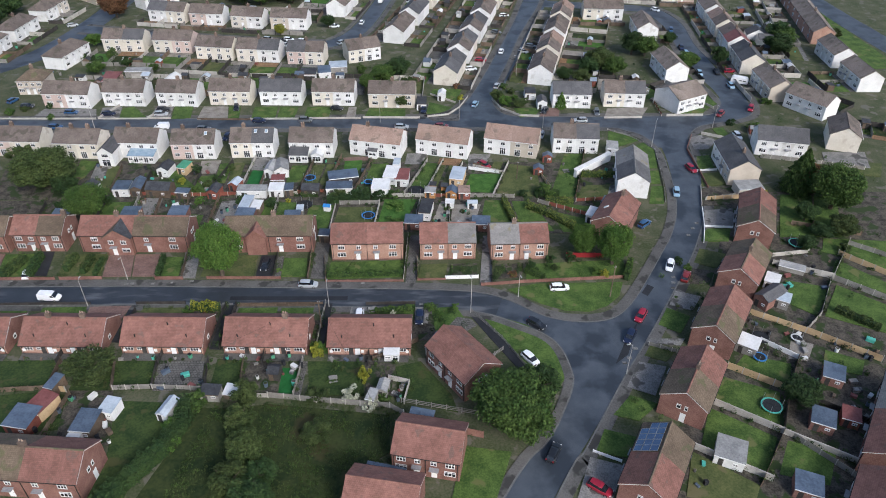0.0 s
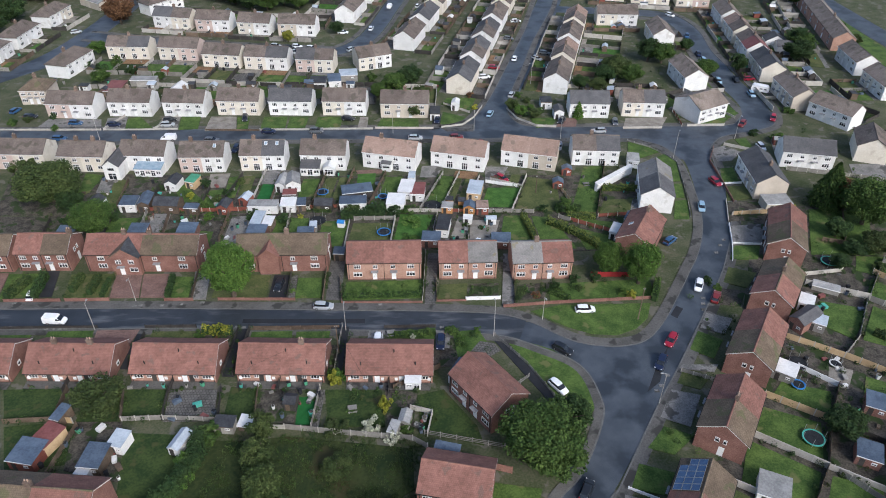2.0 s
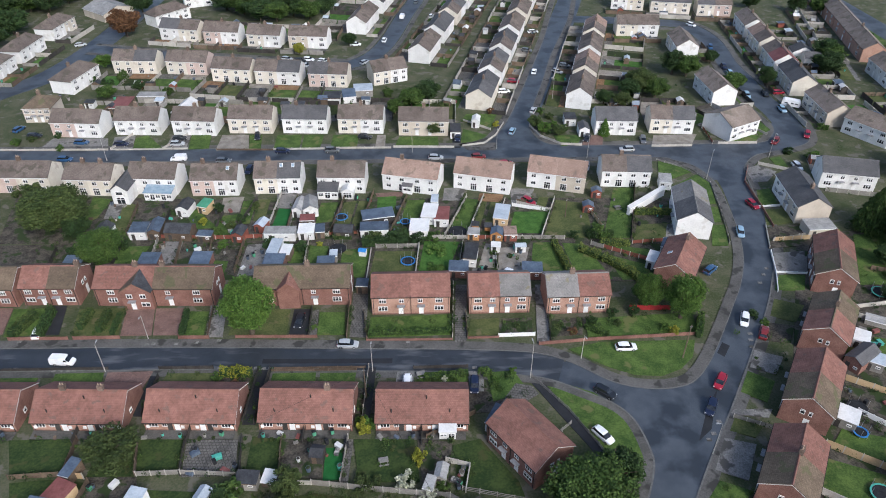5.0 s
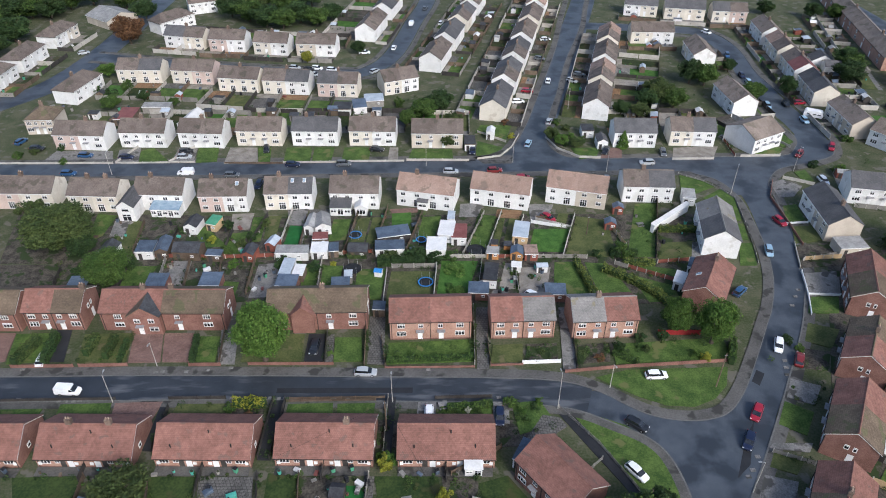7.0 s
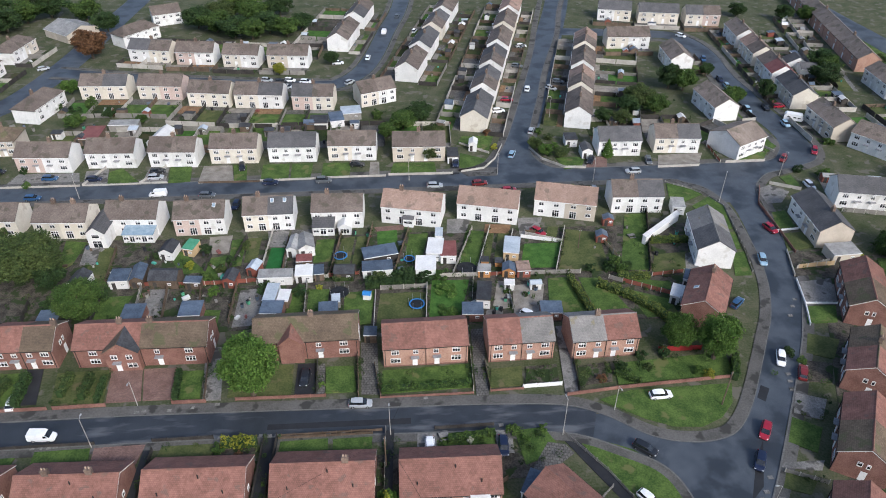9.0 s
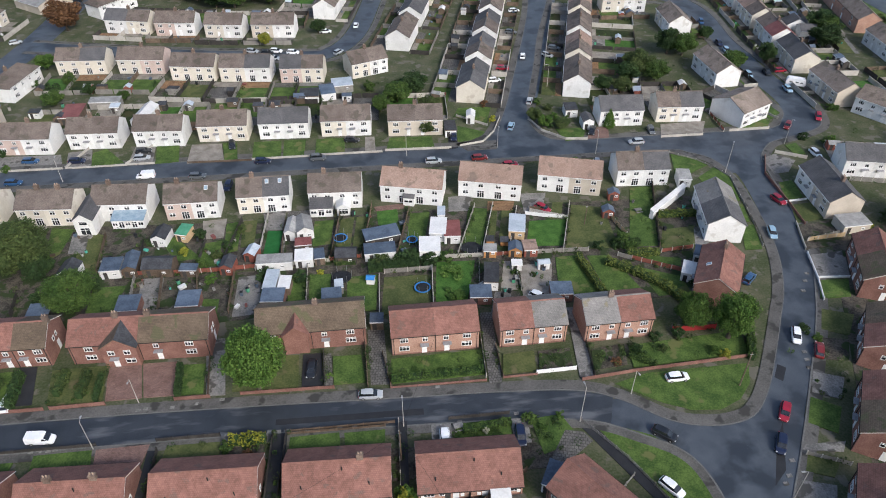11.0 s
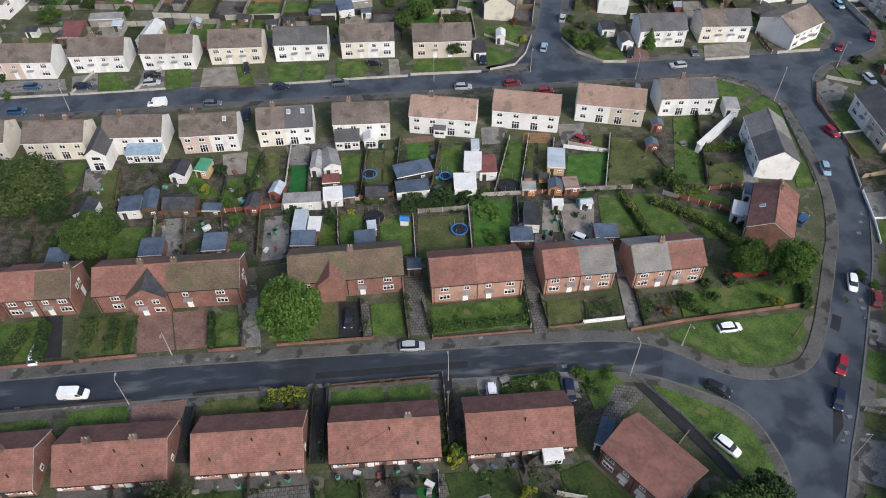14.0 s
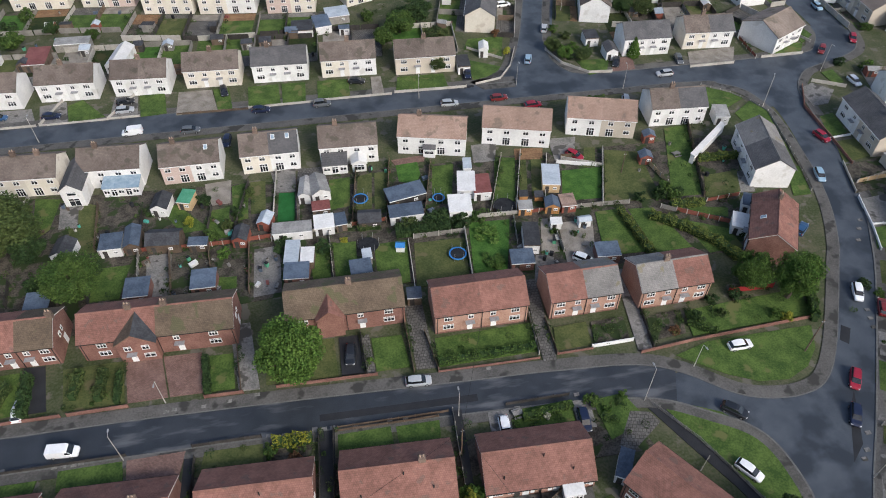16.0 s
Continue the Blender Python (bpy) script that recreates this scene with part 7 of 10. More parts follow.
fence('wood', 0.6, [(-13.3, -6), (-3.9, -6), (3.9, -6)], 2.3)
fence('red', 1.3, [(-55.4, 38.1), (-40.7, 37.1), (-32.4, 36.9), (-20.9, 37.4)], 2.3)
border_planting([(-55.4, 38.1), (-40.7, 37.1), (-32.4, 36.9), (-20.9, 37.4)], 182)
fence('concrete', 1.0, [(-20.9, 37.2), (-12.3, 37.7), (-7.7, 37.7)], 2.3)
border_planting([(-20.9, 37.2), (-12.3, 37.7), (-7.7, 37.7)], 183)
fence('red', 1.2, [(-7.7, 37.9), (-0.8, 38.3)], 2.3)
border_planting([(-7.7, 37.9), (-0.8, 38.3)], 184)
fence('grey', 1.3, [(3.9, 32.6), (13.8, 32.6)], 2.3)
border_planting([(3.9, 32.6), (13.8, 32.6)], 185)
fence('concrete', 1.1, [(16.9, 36.2), (25.7, 35.9)], 2.3)
border_planting([(16.9, 36.2), (25.7, 35.9)], 186)
fence('red', 1.2, [(25.6, 35.6), (33.9, 35.7)], 2.3)
border_planting([(25.6, 35.6), (33.9, 35.7)], 187)
fence('grey', 1.2, [(33.9, 35.7), (43.1, 35.5), (48.6, 35.2)], 2.3)
border_planting([(33.9, 35.7), (43.1, 35.5), (48.6, 35.2)], 188)
fence('red', 1.3, [(57.1, 31.3), (66.2, 26.2)], 2.3)
border_planting([(57.1, 31.3), (66.2, 26.2)], 189)
fence('red', 1.2, [(64.3, 32.9), (71.7, 33.6)], 2.3)
border_planting([(64.3, 32.9), (71.7, 33.6)], 190)
fence('grey', 1.2, [(54.5, 32.9), (57.1, 31.3)], 2.3)
border_planting([(54.5, 32.9), (57.1, 31.3)], 191)
fence('concrete', 1.0, [(-23.2, 36.5), (-22.1, 57.7)], 2.3)
border_planting([(-23.2, 36.5), (-22.1, 57.7)], 192)
fence('grey', 1.3, [(-12.2, 36.7), (-12, 23.5)], 2.3)
border_planting([(-12.2, 36.7), (-12, 23.5)], 193)
fence('wood', 1.4, [(-7.5, 38), (-5, 57.7)], 2.3)
border_planting([(-7.5, 38), (-5, 57.7)], 194)
fence('wood', 1.5, [(-0.7, 37.9), (2, 56.9)], 2.3)
border_planting([(-0.7, 37.9), (2, 56.9)], 195)
fence('wood', 1.4, [(7, 38.4), (10.7, 54.7)], 2.3)
border_planting([(7, 38.4), (10.7, 54.7)], 196)
fence('grey', 1.3, [(20.1, 36.9), (26.2, 54.2)], 2.3)
border_planting([(20.1, 36.9), (26.2, 54.2)], 197)
fence('concrete', 1.0, [(25.3, 36.6), (30.7, 54.9)], 2.3)
border_planting([(25.3, 36.6), (30.7, 54.9)], 198)
fence('concrete', 1.0, [(31.3, 36.8), (36, 52.6)], 2.3)
border_planting([(31.3, 36.8), (36, 52.6)], 199)
fence('concrete', 1.2, [(43.1, 35.6), (48.8, 52.8)], 2.3)
border_planting([(43.1, 35.6), (48.8, 52.8)], 200)
fence('pale', 1.2, [(56.3, 49.5), (58.6, 39.6)], 2.3)
border_planting([(56.3, 49.5), (58.6, 39.6)], 201)
fence('wood', 1.4, [(71.8, 60.9), (64.5, 34.6)], 2.3)
border_planting([(71.8, 60.9), (64.5, 34.6)], 202)
fence('concrete', 0.8, [(2.8, 31.9), (2.4, 19.8)], 2.3)
fence('concrete', 1.5, [(14, 32.7), (13.1, 20)], 2.3)
border_planting([(14, 32.7), (13.1, 20)], 203)
fence('grey', 1.3, [(24.4, 35), (23.4, 27.8)], 2.3)
border_planting([(24.4, 35), (23.4, 27.8)], 204)
fence('grey', 1.2, [(31.5, 33.2), (31.6, 24.2)], 2.3)
border_planting([(31.5, 33.2), (31.6, 24.2)], 205)
fence('dark', 1.4, [(-30.7, 37.7), (-27.9, 54.6)], 2.3)
border_planting([(-30.7, 37.7), (-27.9, 54.6)], 206)
fence('dark', 1.3, [(-35.7, 36.7), (-35.1, 48)], 2.3)
border_planting([(-35.7, 36.7), (-35.1, 48)], 207)
fence('wood', 1.5, [(-42.3, 36.4), (-41, 25.4)], 2.3)
border_planting([(-42.3, 36.4), (-41, 25.4)], 208)
fence('wood', 1.4, [(-35.1, 35.9), (-33.6, 25.7)], 2.3)
border_planting([(-35.1, 35.9), (-33.6, 25.7)], 209)
fence('grey', 1.5, [(-48, 36.8), (-46.9, 26.4)], 2.3)
border_planting([(-48, 36.8), (-46.9, 26.4)], 210)
fence('dark', 1.3, [(-56, 34.6), (-55.4, 25.6)], 2.3)
border_planting([(-56, 34.6), (-55.4, 25.6)], 211)
fence('wood', 1.5, [(-27.4, 35.7), (-27.2, 23.8)], 2.3)
border_planting([(-27.4, 35.7), (-27.2, 23.8)], 212)
fence('dark', 1.5, [(-70.3, 33.2), (-69.5, 27.3)], 2.3)
border_planting([(-70.3, 33.2), (-69.5, 27.3)], 213)
fence('grey', 1.3, [(-72.1, 56.9), (-73.3, 44.3)], 2.3)
border_planting([(-72.1, 56.9), (-73.3, 44.3)], 214)
fence('wood', 1.2, [(-57.8, 52.4), (-56.4, 39.4)], 2.3)
border_planting([(-57.8, 52.4), (-56.4, 39.4)], 215)
fence('dark', 1.3, [(-48.7, 48.7), (-48.1, 39.2)], 2.3)
border_planting([(-48.7, 48.7), (-48.1, 39.2)], 216)
fence('wood', 1.2, [(-18.1, 37.2), (-18, 53.5)], 2.3)
border_planting([(-18.1, 37.2), (-18, 53.5)], 217)
fence('concrete', 1.2, [(38.8, 50.9), (46.7, 47.2)], 2.3)
border_planting([(38.8, 50.9), (46.7, 47.2)], 218)
fence('wood', 1.3, [(38.9, 51.5), (42.4, 51.1)], 2.3)
border_planting([(38.9, 51.5), (42.4, 51.1)], 219)
fence('concrete', 1.6, [(77.4, -34.8), (87.3, -41.6)], 2.6)
border_planting([(77.4, -34.8), (87.3, -41.6)], 220)
fence('concrete', 1.4, [(87.3, -41.6), (94.4, -46.2), (100.6, -50.3)], 2.6)
border_planting([(87.3, -41.6), (94.4, -46.2), (100.6, -50.3)], 221)
fence('concrete', 1.6, [(70.4, -44.2), (81.5, -51.1)], 2.6)
border_planting([(70.4, -44.2), (81.5, -51.1)], 222)
fence('pale', 1.7, [(82.9, -26), (92.3, -32.1)], 2.6)
border_planting([(82.9, -26), (92.3, -32.1)], 223)
fence('pale', 1.5, [(92.9, -10.7), (102.2, -16.5)], 2.6)
border_planting([(92.9, -10.7), (102.2, -16.5)], 224)
fence('pale', 1.6, [(102.2, -16.5), (113.3, -24.9)], 2.6)
border_planting([(102.2, -16.5), (113.3, -24.9)], 225)
fence('concrete', 1.6, [(104.3, 5.7), (115.9, 0.6)], 2.6)
border_planting([(104.3, 5.7), (115.9, 0.6)], 226)
fence('grey', 1.5, [(115.7, 0.2), (123.9, -6.9)], 2.6)
border_planting([(115.7, 0.2), (123.9, -6.9)], 227)
fence('white', 1.2, [(92, -18.9), (97.5, -23.9)], 2.6)
fence('grey', 1.4, [(115.2, 0.2), (107.5, -11.6), (102.2, -16.5)], 2.6)
border_planting([(115.2, 0.2), (107.5, -11.6), (102.2, -16.5)], 228)
fence('wood', 1.6, [(92.3, -32.1), (87.3, -41.6), (79.3, -52.1)], 2.6)
border_planting([(92.3, -32.1), (87.3, -41.6), (79.3, -52.1)], 229)
fence('pale', 1.5, [(121.1, 9.3), (128.4, 1.6)], 2.6)
border_planting([(121.1, 9.3), (128.4, 1.6)], 230)
fence('grey', 1.4, [(125.4, 13.2), (131.9, 8.2)], 2.6)
border_planting([(125.4, 13.2), (131.9, 8.2)], 231)
fence('grey', 1.4, [(126.1, 14.1), (116.1, 1)], 2.6)
border_planting([(126.1, 14.1), (116.1, 1)], 232)
fence('wood', 1.5, [(97.5, -23.9), (92.3, -32.1)], 2.6)
border_planting([(97.5, -23.9), (92.3, -32.1)], 233)
fence('dark', 1.4, [(95.8, -34.6), (102.6, -39.4)], 2.6)
border_planting([(95.8, -34.6), (102.6, -39.4)], 234)
fence('concrete', 1.1, [(105.6, 8.9), (114.6, 10.2)], 2.6)
border_planting([(105.6, 8.9), (114.6, 10.2)], 235)
fence('grey', 1.3, [(88.1, -41.9), (98.5, -54.3)], 2.6)
border_planting([(88.1, -41.9), (98.5, -54.3)], 236)
fence('brick', 0.7, [(-22.5, 2.9), (-6.3, 2.6)], 2.6)
fence('white', 0.9, [(30, 2), (37.3, 2.2)], 2.6)
fence('brick', 0.8, [(37.8, -0.5), (47.1, 0.4), (69.8, 1.7)], 2.6)
fence('brick', 0.5, [(3.7, 1.4), (20.7, 1.3)], 2.6)
fence('brick', 0.5, [(24, 1.6), (30, 1.7)], 2.6)
fence('brick', 0.8, [(-67.5, 3.1), (-55.8, 3.1)], 2.6)
fence('brick', 0.8, [(-54.7, 3.1), (-45.6, 3.2)], 2.6)
fence('brick', 0.8, [(-33.8, 2.9), (-27.8, 2.8)], 2.6)
fence('dark', 0.8, [(-65.6, -5.4), (-44.8, -5.4)], 2.6)
fence('dark', 0.9, [(-35.1, -5.6), (-24.9, -5.6)], 2.6)
fence('wood', 0.7, [(-13.7, -6.6), (2.3, -6.7)], 2.6)
fence('dark', 0.8, [(13.1, -6.4), (23.4, -6.3)], 2.6)
fence('wood', 1.3, [(-29, 11.9), (-28.1, 3.2)], 2.6)
border_planting([(-29, 11.9), (-28.1, 3.2)], 237)
fence('dark', 1.2, [(-8.3, 11.4), (-7.9, 2.7)], 2.6)
border_planting([(-8.3, 11.4), (-7.9, 2.7)], 238)
fence('wood', 1.3, [(-0.7, 16.4), (-0.3, 2.1)], 2.6)
border_planting([(-0.7, 16.4), (-0.3, 2.1)], 239)
fence('grey', 1.1, [(21.5, 18.6), (20.8, 2.1)], 2.6)
border_planting([(21.5, 18.6), (20.8, 2.1)], 240)
fence('wood', 1.0, [(23.7, 9.1), (23.8, 1.6)], 2.6)
border_planting([(23.7, 9.1), (23.8, 1.6)], 241)
fence('dark', 1.0, [(40.8, 8.7), (40.2, 0.2)], 2.6)
border_planting([(40.8, 8.7), (40.2, 0.2)], 242)
fence('rail', 0.8, [(35.3, -9.1), (40.8, -17.1), (44.7, -25), (47, -30.2)], 2.6)
fence('wood', 1.0, [(2.6, 9.6), (3.7, 1.7)], 2.6)
border_planting([(2.6, 9.6), (3.7, 1.7)], 243)
fence('wood', 1.2, [(-52.1, -29.6), (-44.1, -29.2)], 2.6)
border_planting([(-52.1, -29.6), (-44.1, -29.2)], 244)
fence('pale', 1.5, [(-43.2, -29.4), (-40, -29.8)], 2.6)
border_planting([(-43.2, -29.4), (-40, -29.8)], 245)
fence('grey', 1.2, [(-31.7, -29.4), (-24.6, -29.2), (-15.1, -29.9)], 2.6)
border_planting([(-31.7, -29.4), (-24.6, -29.2), (-15.1, -29.9)], 246)
fence('concrete', 1.0, [(-14.8, -31), (-3, -31.7)], 2.6)
border_planting([(-14.8, -31), (-3, -31.7)], 247)
fence('grey', 1.4, [(-3, -31.7), (5.9, -33), (19.2, -34.6), (21.7, -36.3)], 2.6)
border_planting([(-3, -31.7), (5.9, -33), (19.2, -34.6), (21.7, -36.3)], 248)
fence('rail', 1.2, [(21.2, -33.3), (34.7, -36.5)], 2.6)
fence('concrete', 1.3, [(18.7, -27.8), (22.6, -29), (21.7, -33.7)], 2.6)
border_planting([(18.7, -27.8), (22.6, -29), (21.7, -33.7)], 249)
fence('wood', 1.3, [(-44, -22), (-43.6, -29.2)], 2.6)
border_planting([(-44, -22), (-43.6, -29.2)], 250)
fence('wood', 1.3, [(-33.7, -22.2), (-31.9, -29.4)], 2.6)
border_planting([(-33.7, -22.2), (-31.9, -29.4)], 251)
fence('dark', 1.2, [(-25.6, -22.3), (-24.7, -29.5)], 2.6)
border_planting([(-25.6, -22.3), (-24.7, -29.5)], 252)
fence('dark', 1.3, [(-16, -22.2), (-14.9, -29.9)], 2.6)
border_planting([(-16, -22.2), (-14.9, -29.9)], 253)
fence('wood', 1.2, [(-9.3, -22.3), (-8.5, -30.1)], 2.6)
border_planting([(-9.3, -22.3), (-8.5, -30.1)], 254)
fence('grey', 1.4, [(2.1, -22.8), (1.6, -31.6)], 2.6)
border_planting([(2.1, -22.8), (1.6, -31.6)], 255)
fence('wood', 1.3, [(15.5, -23), (24.1, -17.7)], 2.6)
border_planting([(15.5, -23), (24.1, -17.7)], 256)
fence('wood', 1.4, [(-38.9, -30.6), (-40, -43)], 2.6)
border_planting([(-38.9, -30.6), (-40, -43)], 257)
fence('brick', 1.6, [(32.3, -40.6), (35.4, -41.5)], 2.6)
border_planting([(32.3, -40.6), (35.4, -41.5)], 258)
fence('rail', 1.0, [(37.2, -23.4), (40.7, -20.4)], 2.6)
fence('concrete', 0.6, [(-108, 83), (-76.3, 82.6)], 2.6)
fence('concrete', 0.5, [(-75.5, 82.6), (-60.5, 82.6)], 2.6)
fence('concrete', 0.6, [(-60.2, 82.6), (-53.4, 82.7)], 2.6)
fence('wood', 0.6, [(-44.8, 81.9), (-28.6, 81.5)], 2.6)
fence('concrete', 0.6, [(-28.4, 81.8), (-12.8, 81.8)], 2.6)
fence('concrete', 0.6, [(-12.2, 82.1), (5.5, 82)], 2.6)
fence('concrete', 0.7, [(6.3, 82.4), (23.9, 81.9)], 2.6)
fence('concrete', 0.7, [(26.4, 82.6), (32.9, 84.1), (36.7, 89.4), (39.7, 97.3)], 2.6)
fence('concrete', 0.7, [(35.4, 93), (27.4, 99.4)], 2.6)
fence('concrete', 0.8, [(47.5, 95.3), (49.8, 88.4), (55.4, 82.9), (61.3, 82.4)], 2.6)
fence('concrete', 0.7, [(81.7, 81.3), (93.4, 81.3)], 2.6)
fence('concrete', 0.8, [(101.6, 82.5), (113, 82.6)], 2.6)
fence('concrete', 0.8, [(113, 97.1), (118.1, 87.6)], 2.6)
fence('red', 1.0, [(100.1, 92.3), (100, 82.5)], 2.6)
border_planting([(100.1, 92.3), (100, 82.5)], 259)
fence('grey', 0.5, [(81, 73.3), (86.6, 68.9), (89.8, 64.8), (91.9, 60.2), (90.4, 48.9), (89.3, 41.7), (87.5, 32.8)], 2.6)
fence('brick', 0.8, [(105.1, 68.5), (101.3, 60.5), (101, 48.7), (100.5, 39.1)], 2.6)
fence('white', 0.6, [(99.4, 48), (106, 48.6)], 2.6)
fence('concrete', 0.7, [(98.8, 39.9), (96.1, 30.5)], 2.6)
fence('white', 0.7, [(95.8, 29.1), (93.6, 20.6), (91.5, 14.6)], 2.6)
fence('concrete', 0.9, [(108.7, 70.2), (115.6, 66.5)], 2.6)
fence('concrete', 0.8, [(-72.2, 91.9), (-75.5, 82.6)], 2.6)
fence('concrete', 0.8, [(-55.7, 91.6), (-60.5, 82.6)], 2.6)
fence('scarlet', 1.3, [(58, 9.5), (66.5, 9.3)], 2.3)
border_planting([(58, 9.5), (66.5, 9.3)], 260)
fence('white', 1.0, [(46.3, 47.5), (41.6, 48.8), (37.6, 50.1)], 2.3)
fence('grey', 1.0, [(98, 33.2), (109.2, 35.8)], 2.3)
border_planting([(98, 33.2), (109.2, 35.8)], 261)
fence('white', 0.6, [(93.8, 21.2), (100.5, 20.6)], 2.3)
fence('grey', 1.0, [(69.6, -19.6), (75.6, -22.3)], 2.3)
border_planting([(69.6, -19.6), (75.6, -22.3)], 262)
fence('white', 0.6, [(53.7, -44.8), (58, -46.9)], 2.3)

# garden sheds and outbuildings
shed(-63.5, 37.1, -8.9, 3.6, 4.5, 2.2, 'felt_dark', 'white', 'pitchy', 'white-walled garden shed with a dark felt roof')
shed(-54.8, 37.1, -0.2, 4, 4, 2.3, 'felt_blue', 'white', 'mono', 'white-walled garden outbuilding with a blue-grey felt roof')
shed(-50.3, 37, 2.3, 2.8, 5.5, 2.4, 'felt_blue', 'timber', 'pitchy', 'brown timber garden outbuilding with a blue-grey felt roof')
shed(-46.3, 36.8, -5.2, 6.2, 4.2, 2.4, 'felt_dark', 'timber', 'pitch', 'brown timber garden outbuilding with a dark felt roof')
shed(-46.6, 47.2, -9.5, 3.2, 4.5, 2.3, 'felt_dark', 'white', 'pitchy', 'white-walled garden outbuilding with a dark felt roof')
shed(-41.6, 48.5, -17.3, 2.6, 3.6, 2.2, 'felt_green', 'timber_pale', 'mono', 'pale timber garden shed with a green felt roof')
shed(-38.5, 36, -6.6, 3.5, 1.8, 2.0, 'felt_blue', 'timber', 'mono', 'brown timber garden shed with a blue-grey felt roof')
shed(-30.4, 35.8, -9.7, 2.7, 3.8, 2.2, 'felt_dark', 'timber_red', 'pitchy', 'red-stained garden shed with a dark felt roof')
shed(-25.8, 39.8, -17.6, 2.4, 3.3, 2.1, 'roof_light', 'timber_red', 'pitchy', 'red-stained garden shed with a light grey sheet roof')
shed(-22.7, 36, -1.6, 7.3, 2.6, 2.3, 'asbestos', 'white', 'mono', 'white-walled garden outbuilding with a grey corrugated roof')
shed(-17.6, 46.1, -6.6, 2.3, 5.5, 2.4, 'asbestos', 'white', 'pitchy', 'white-walled garden outbuilding with a grey corrugated roof')
shed(-14.8, 45.8, 9.5, 3.7, 5.5, 2.4, 'asbestos', 'white', 'pitchy', 'white-walled garden outbuilding with a grey corrugated roof')
shed(-14.9, 41.4, 1.6, 3.4, 2.3, 2.2, 'felt_red', 'timber', 'mono', 'brown timber garden shed with a dark red sheet roof')
shed(-14.7, 36.3, 0.7, 3.7, 3.4, 2.2, 'roof_white', 'white', 'mono', 'white-walled garden shed with a pale sheet roof')
shed(-10.6, 36.7, 5.5, 2.1, 3, 2.0, 'felt_blue', 'timber', 'mono', 'brown timber garden shed with a blue-grey felt roof')
shed(-6.3, 36.5, -4.5, 4.4, 3.4, 2.2, 'felt_dark', 'timber_dark', 'pitch', 'dark timber garden shed with a dark felt roof')
shed(0.4, 41.3, 11.7, 7.7, 3.8, 2.3, 'felt_blue', 'timber_dark', 'mono', 'dark timber garden outbuilding with a blue-grey felt roof')
shed(0, 36.8, 1.9, 6.6, 3.2, 2.2, 'felt_blue', 'white', 'mono', 'white-walled garden shed with a blue-grey felt roof')
shed(11.7, 36.3, -4.5, 4.4, 4.6, 2.5, 'roof_white', 'white', 'mono', 'white-walled garden outbuilding with a pale sheet roof')
shed(14.4, 42.4, -9.3, 3.5, 5.6, 2.4, 'roof_white', 'white', 'mono', 'white-walled garden outbuilding with a pale sheet roof')
shed(16.9, 49, -6.6, 1.6, 3, 2.4, 'roof_light', 'white', 'mono', 'white-walled garden outbuilding with a light grey sheet roof')
shed(17.6, 41.1, -3.8, 3.5, 5.4, 2.3, 'felt_red', 'white', 'mono', 'white-walled garden outbuilding with a dark red sheet roof')
shed(25.5, 35.4, -6.6, 2.7, 2.2, 1.9, 'asbestos', 'timber_orange', 'mono', 'orange timber garden shed with a grey corrugated roof')
shed(30.9, 35.1, -9.7, 2.8, 2.8, 1.9, 'felt_blue', 'timber_orange', 'pitchy', 'orange timber garden shed with a blue-grey felt roof')
shed(26.8, 39.7, -6.6, 1.6, 1.4, 1.3, 'felt_dark', 'timber_orange', 'mono', 'orange timber garden shed with a dark felt roof')
shed(29.8, 39, -6.6, 1.7, 1.4, 1.3, 'felt_dark', 'timber_orange', 'mono', 'orange timber garden shed with a dark felt roof')
shed(32, 41.4, -12.1, 3.5, 6, 2.4, 'roof_light', 'timber_pale', 'mono', 'pale timber garden outbuilding with a light grey sheet roof')
shed(34.2, 34.6, -0.4, 2.9, 3.2, 2.0, 'roof_pink', 'timber_red', 'mono', 'red-stained garden shed with a pinkish sheet roof')
shed(23.9, 24.9, -9.4, 2.9, 5.8, 2.6, 'felt_dark', 'white', 'mono', 'white-walled garden outbuilding with a dark felt roof')
shed(20.6, 21, -4.7, 4.2, 3.3, 2.2, 'felt_blue', 'brick', 'mono', 'brick garden shed with a blue-grey felt roof')
shed(36.8, 20.2, -4.7, 4.3, 3.3, 2.2, 'felt_blue', 'brick', 'mono', 'brick garden shed with a blue-grey felt roof')
shed(-8.7, 23.4, 1.7, 3.8, 3.2, 2.1, 'felt_blue', 'brick', 'mono', 'brick garden shed with a blue-grey felt roof')
shed(-20.8, 24.3, -4.8, 4.4, 3.6, 2.2, 'felt_blue', 'brick', 'mono', 'brick garden shed with a blue-grey felt roof')
shed(-20.7, 28.2, -6.6, 2.5, 5.4, 2.3, 'roof_light', 'white', 'mono', 'white-walled garden outbuilding with a light grey sheet roof')
shed(-17.7, 28, -6.6, 2.3, 3.4, 2.2, 'roof_white', 'timber', 'mono', 'brown timber garden shed with a pale sheet roof')
shed(-37.2, 24.7, -1.2, 4.3, 4.2, 2.2, 'felt_blue', 'brick', 'mono', 'brick garden shed with a blue-grey felt roof')
shed(-48.7, 24.6, -1.2, 4.2, 4.2, 2.2, 'felt_blue', 'brick', 'mono', 'brick garden shed with a blue-grey felt roof')
shed(-65.3, 23.7, -1.2, 4.1, 4.4, 2.2, 'felt_blue', 'timber_dark', 'mono', 'dark timber garden shed with a blue-grey felt roof')
shed(0.6, 16.1, -3.7, 2.4, 2.2, 2.2, 'felt_blue', 'timber', 'mono', 'brown timber garden shed with a blue-grey felt roof')
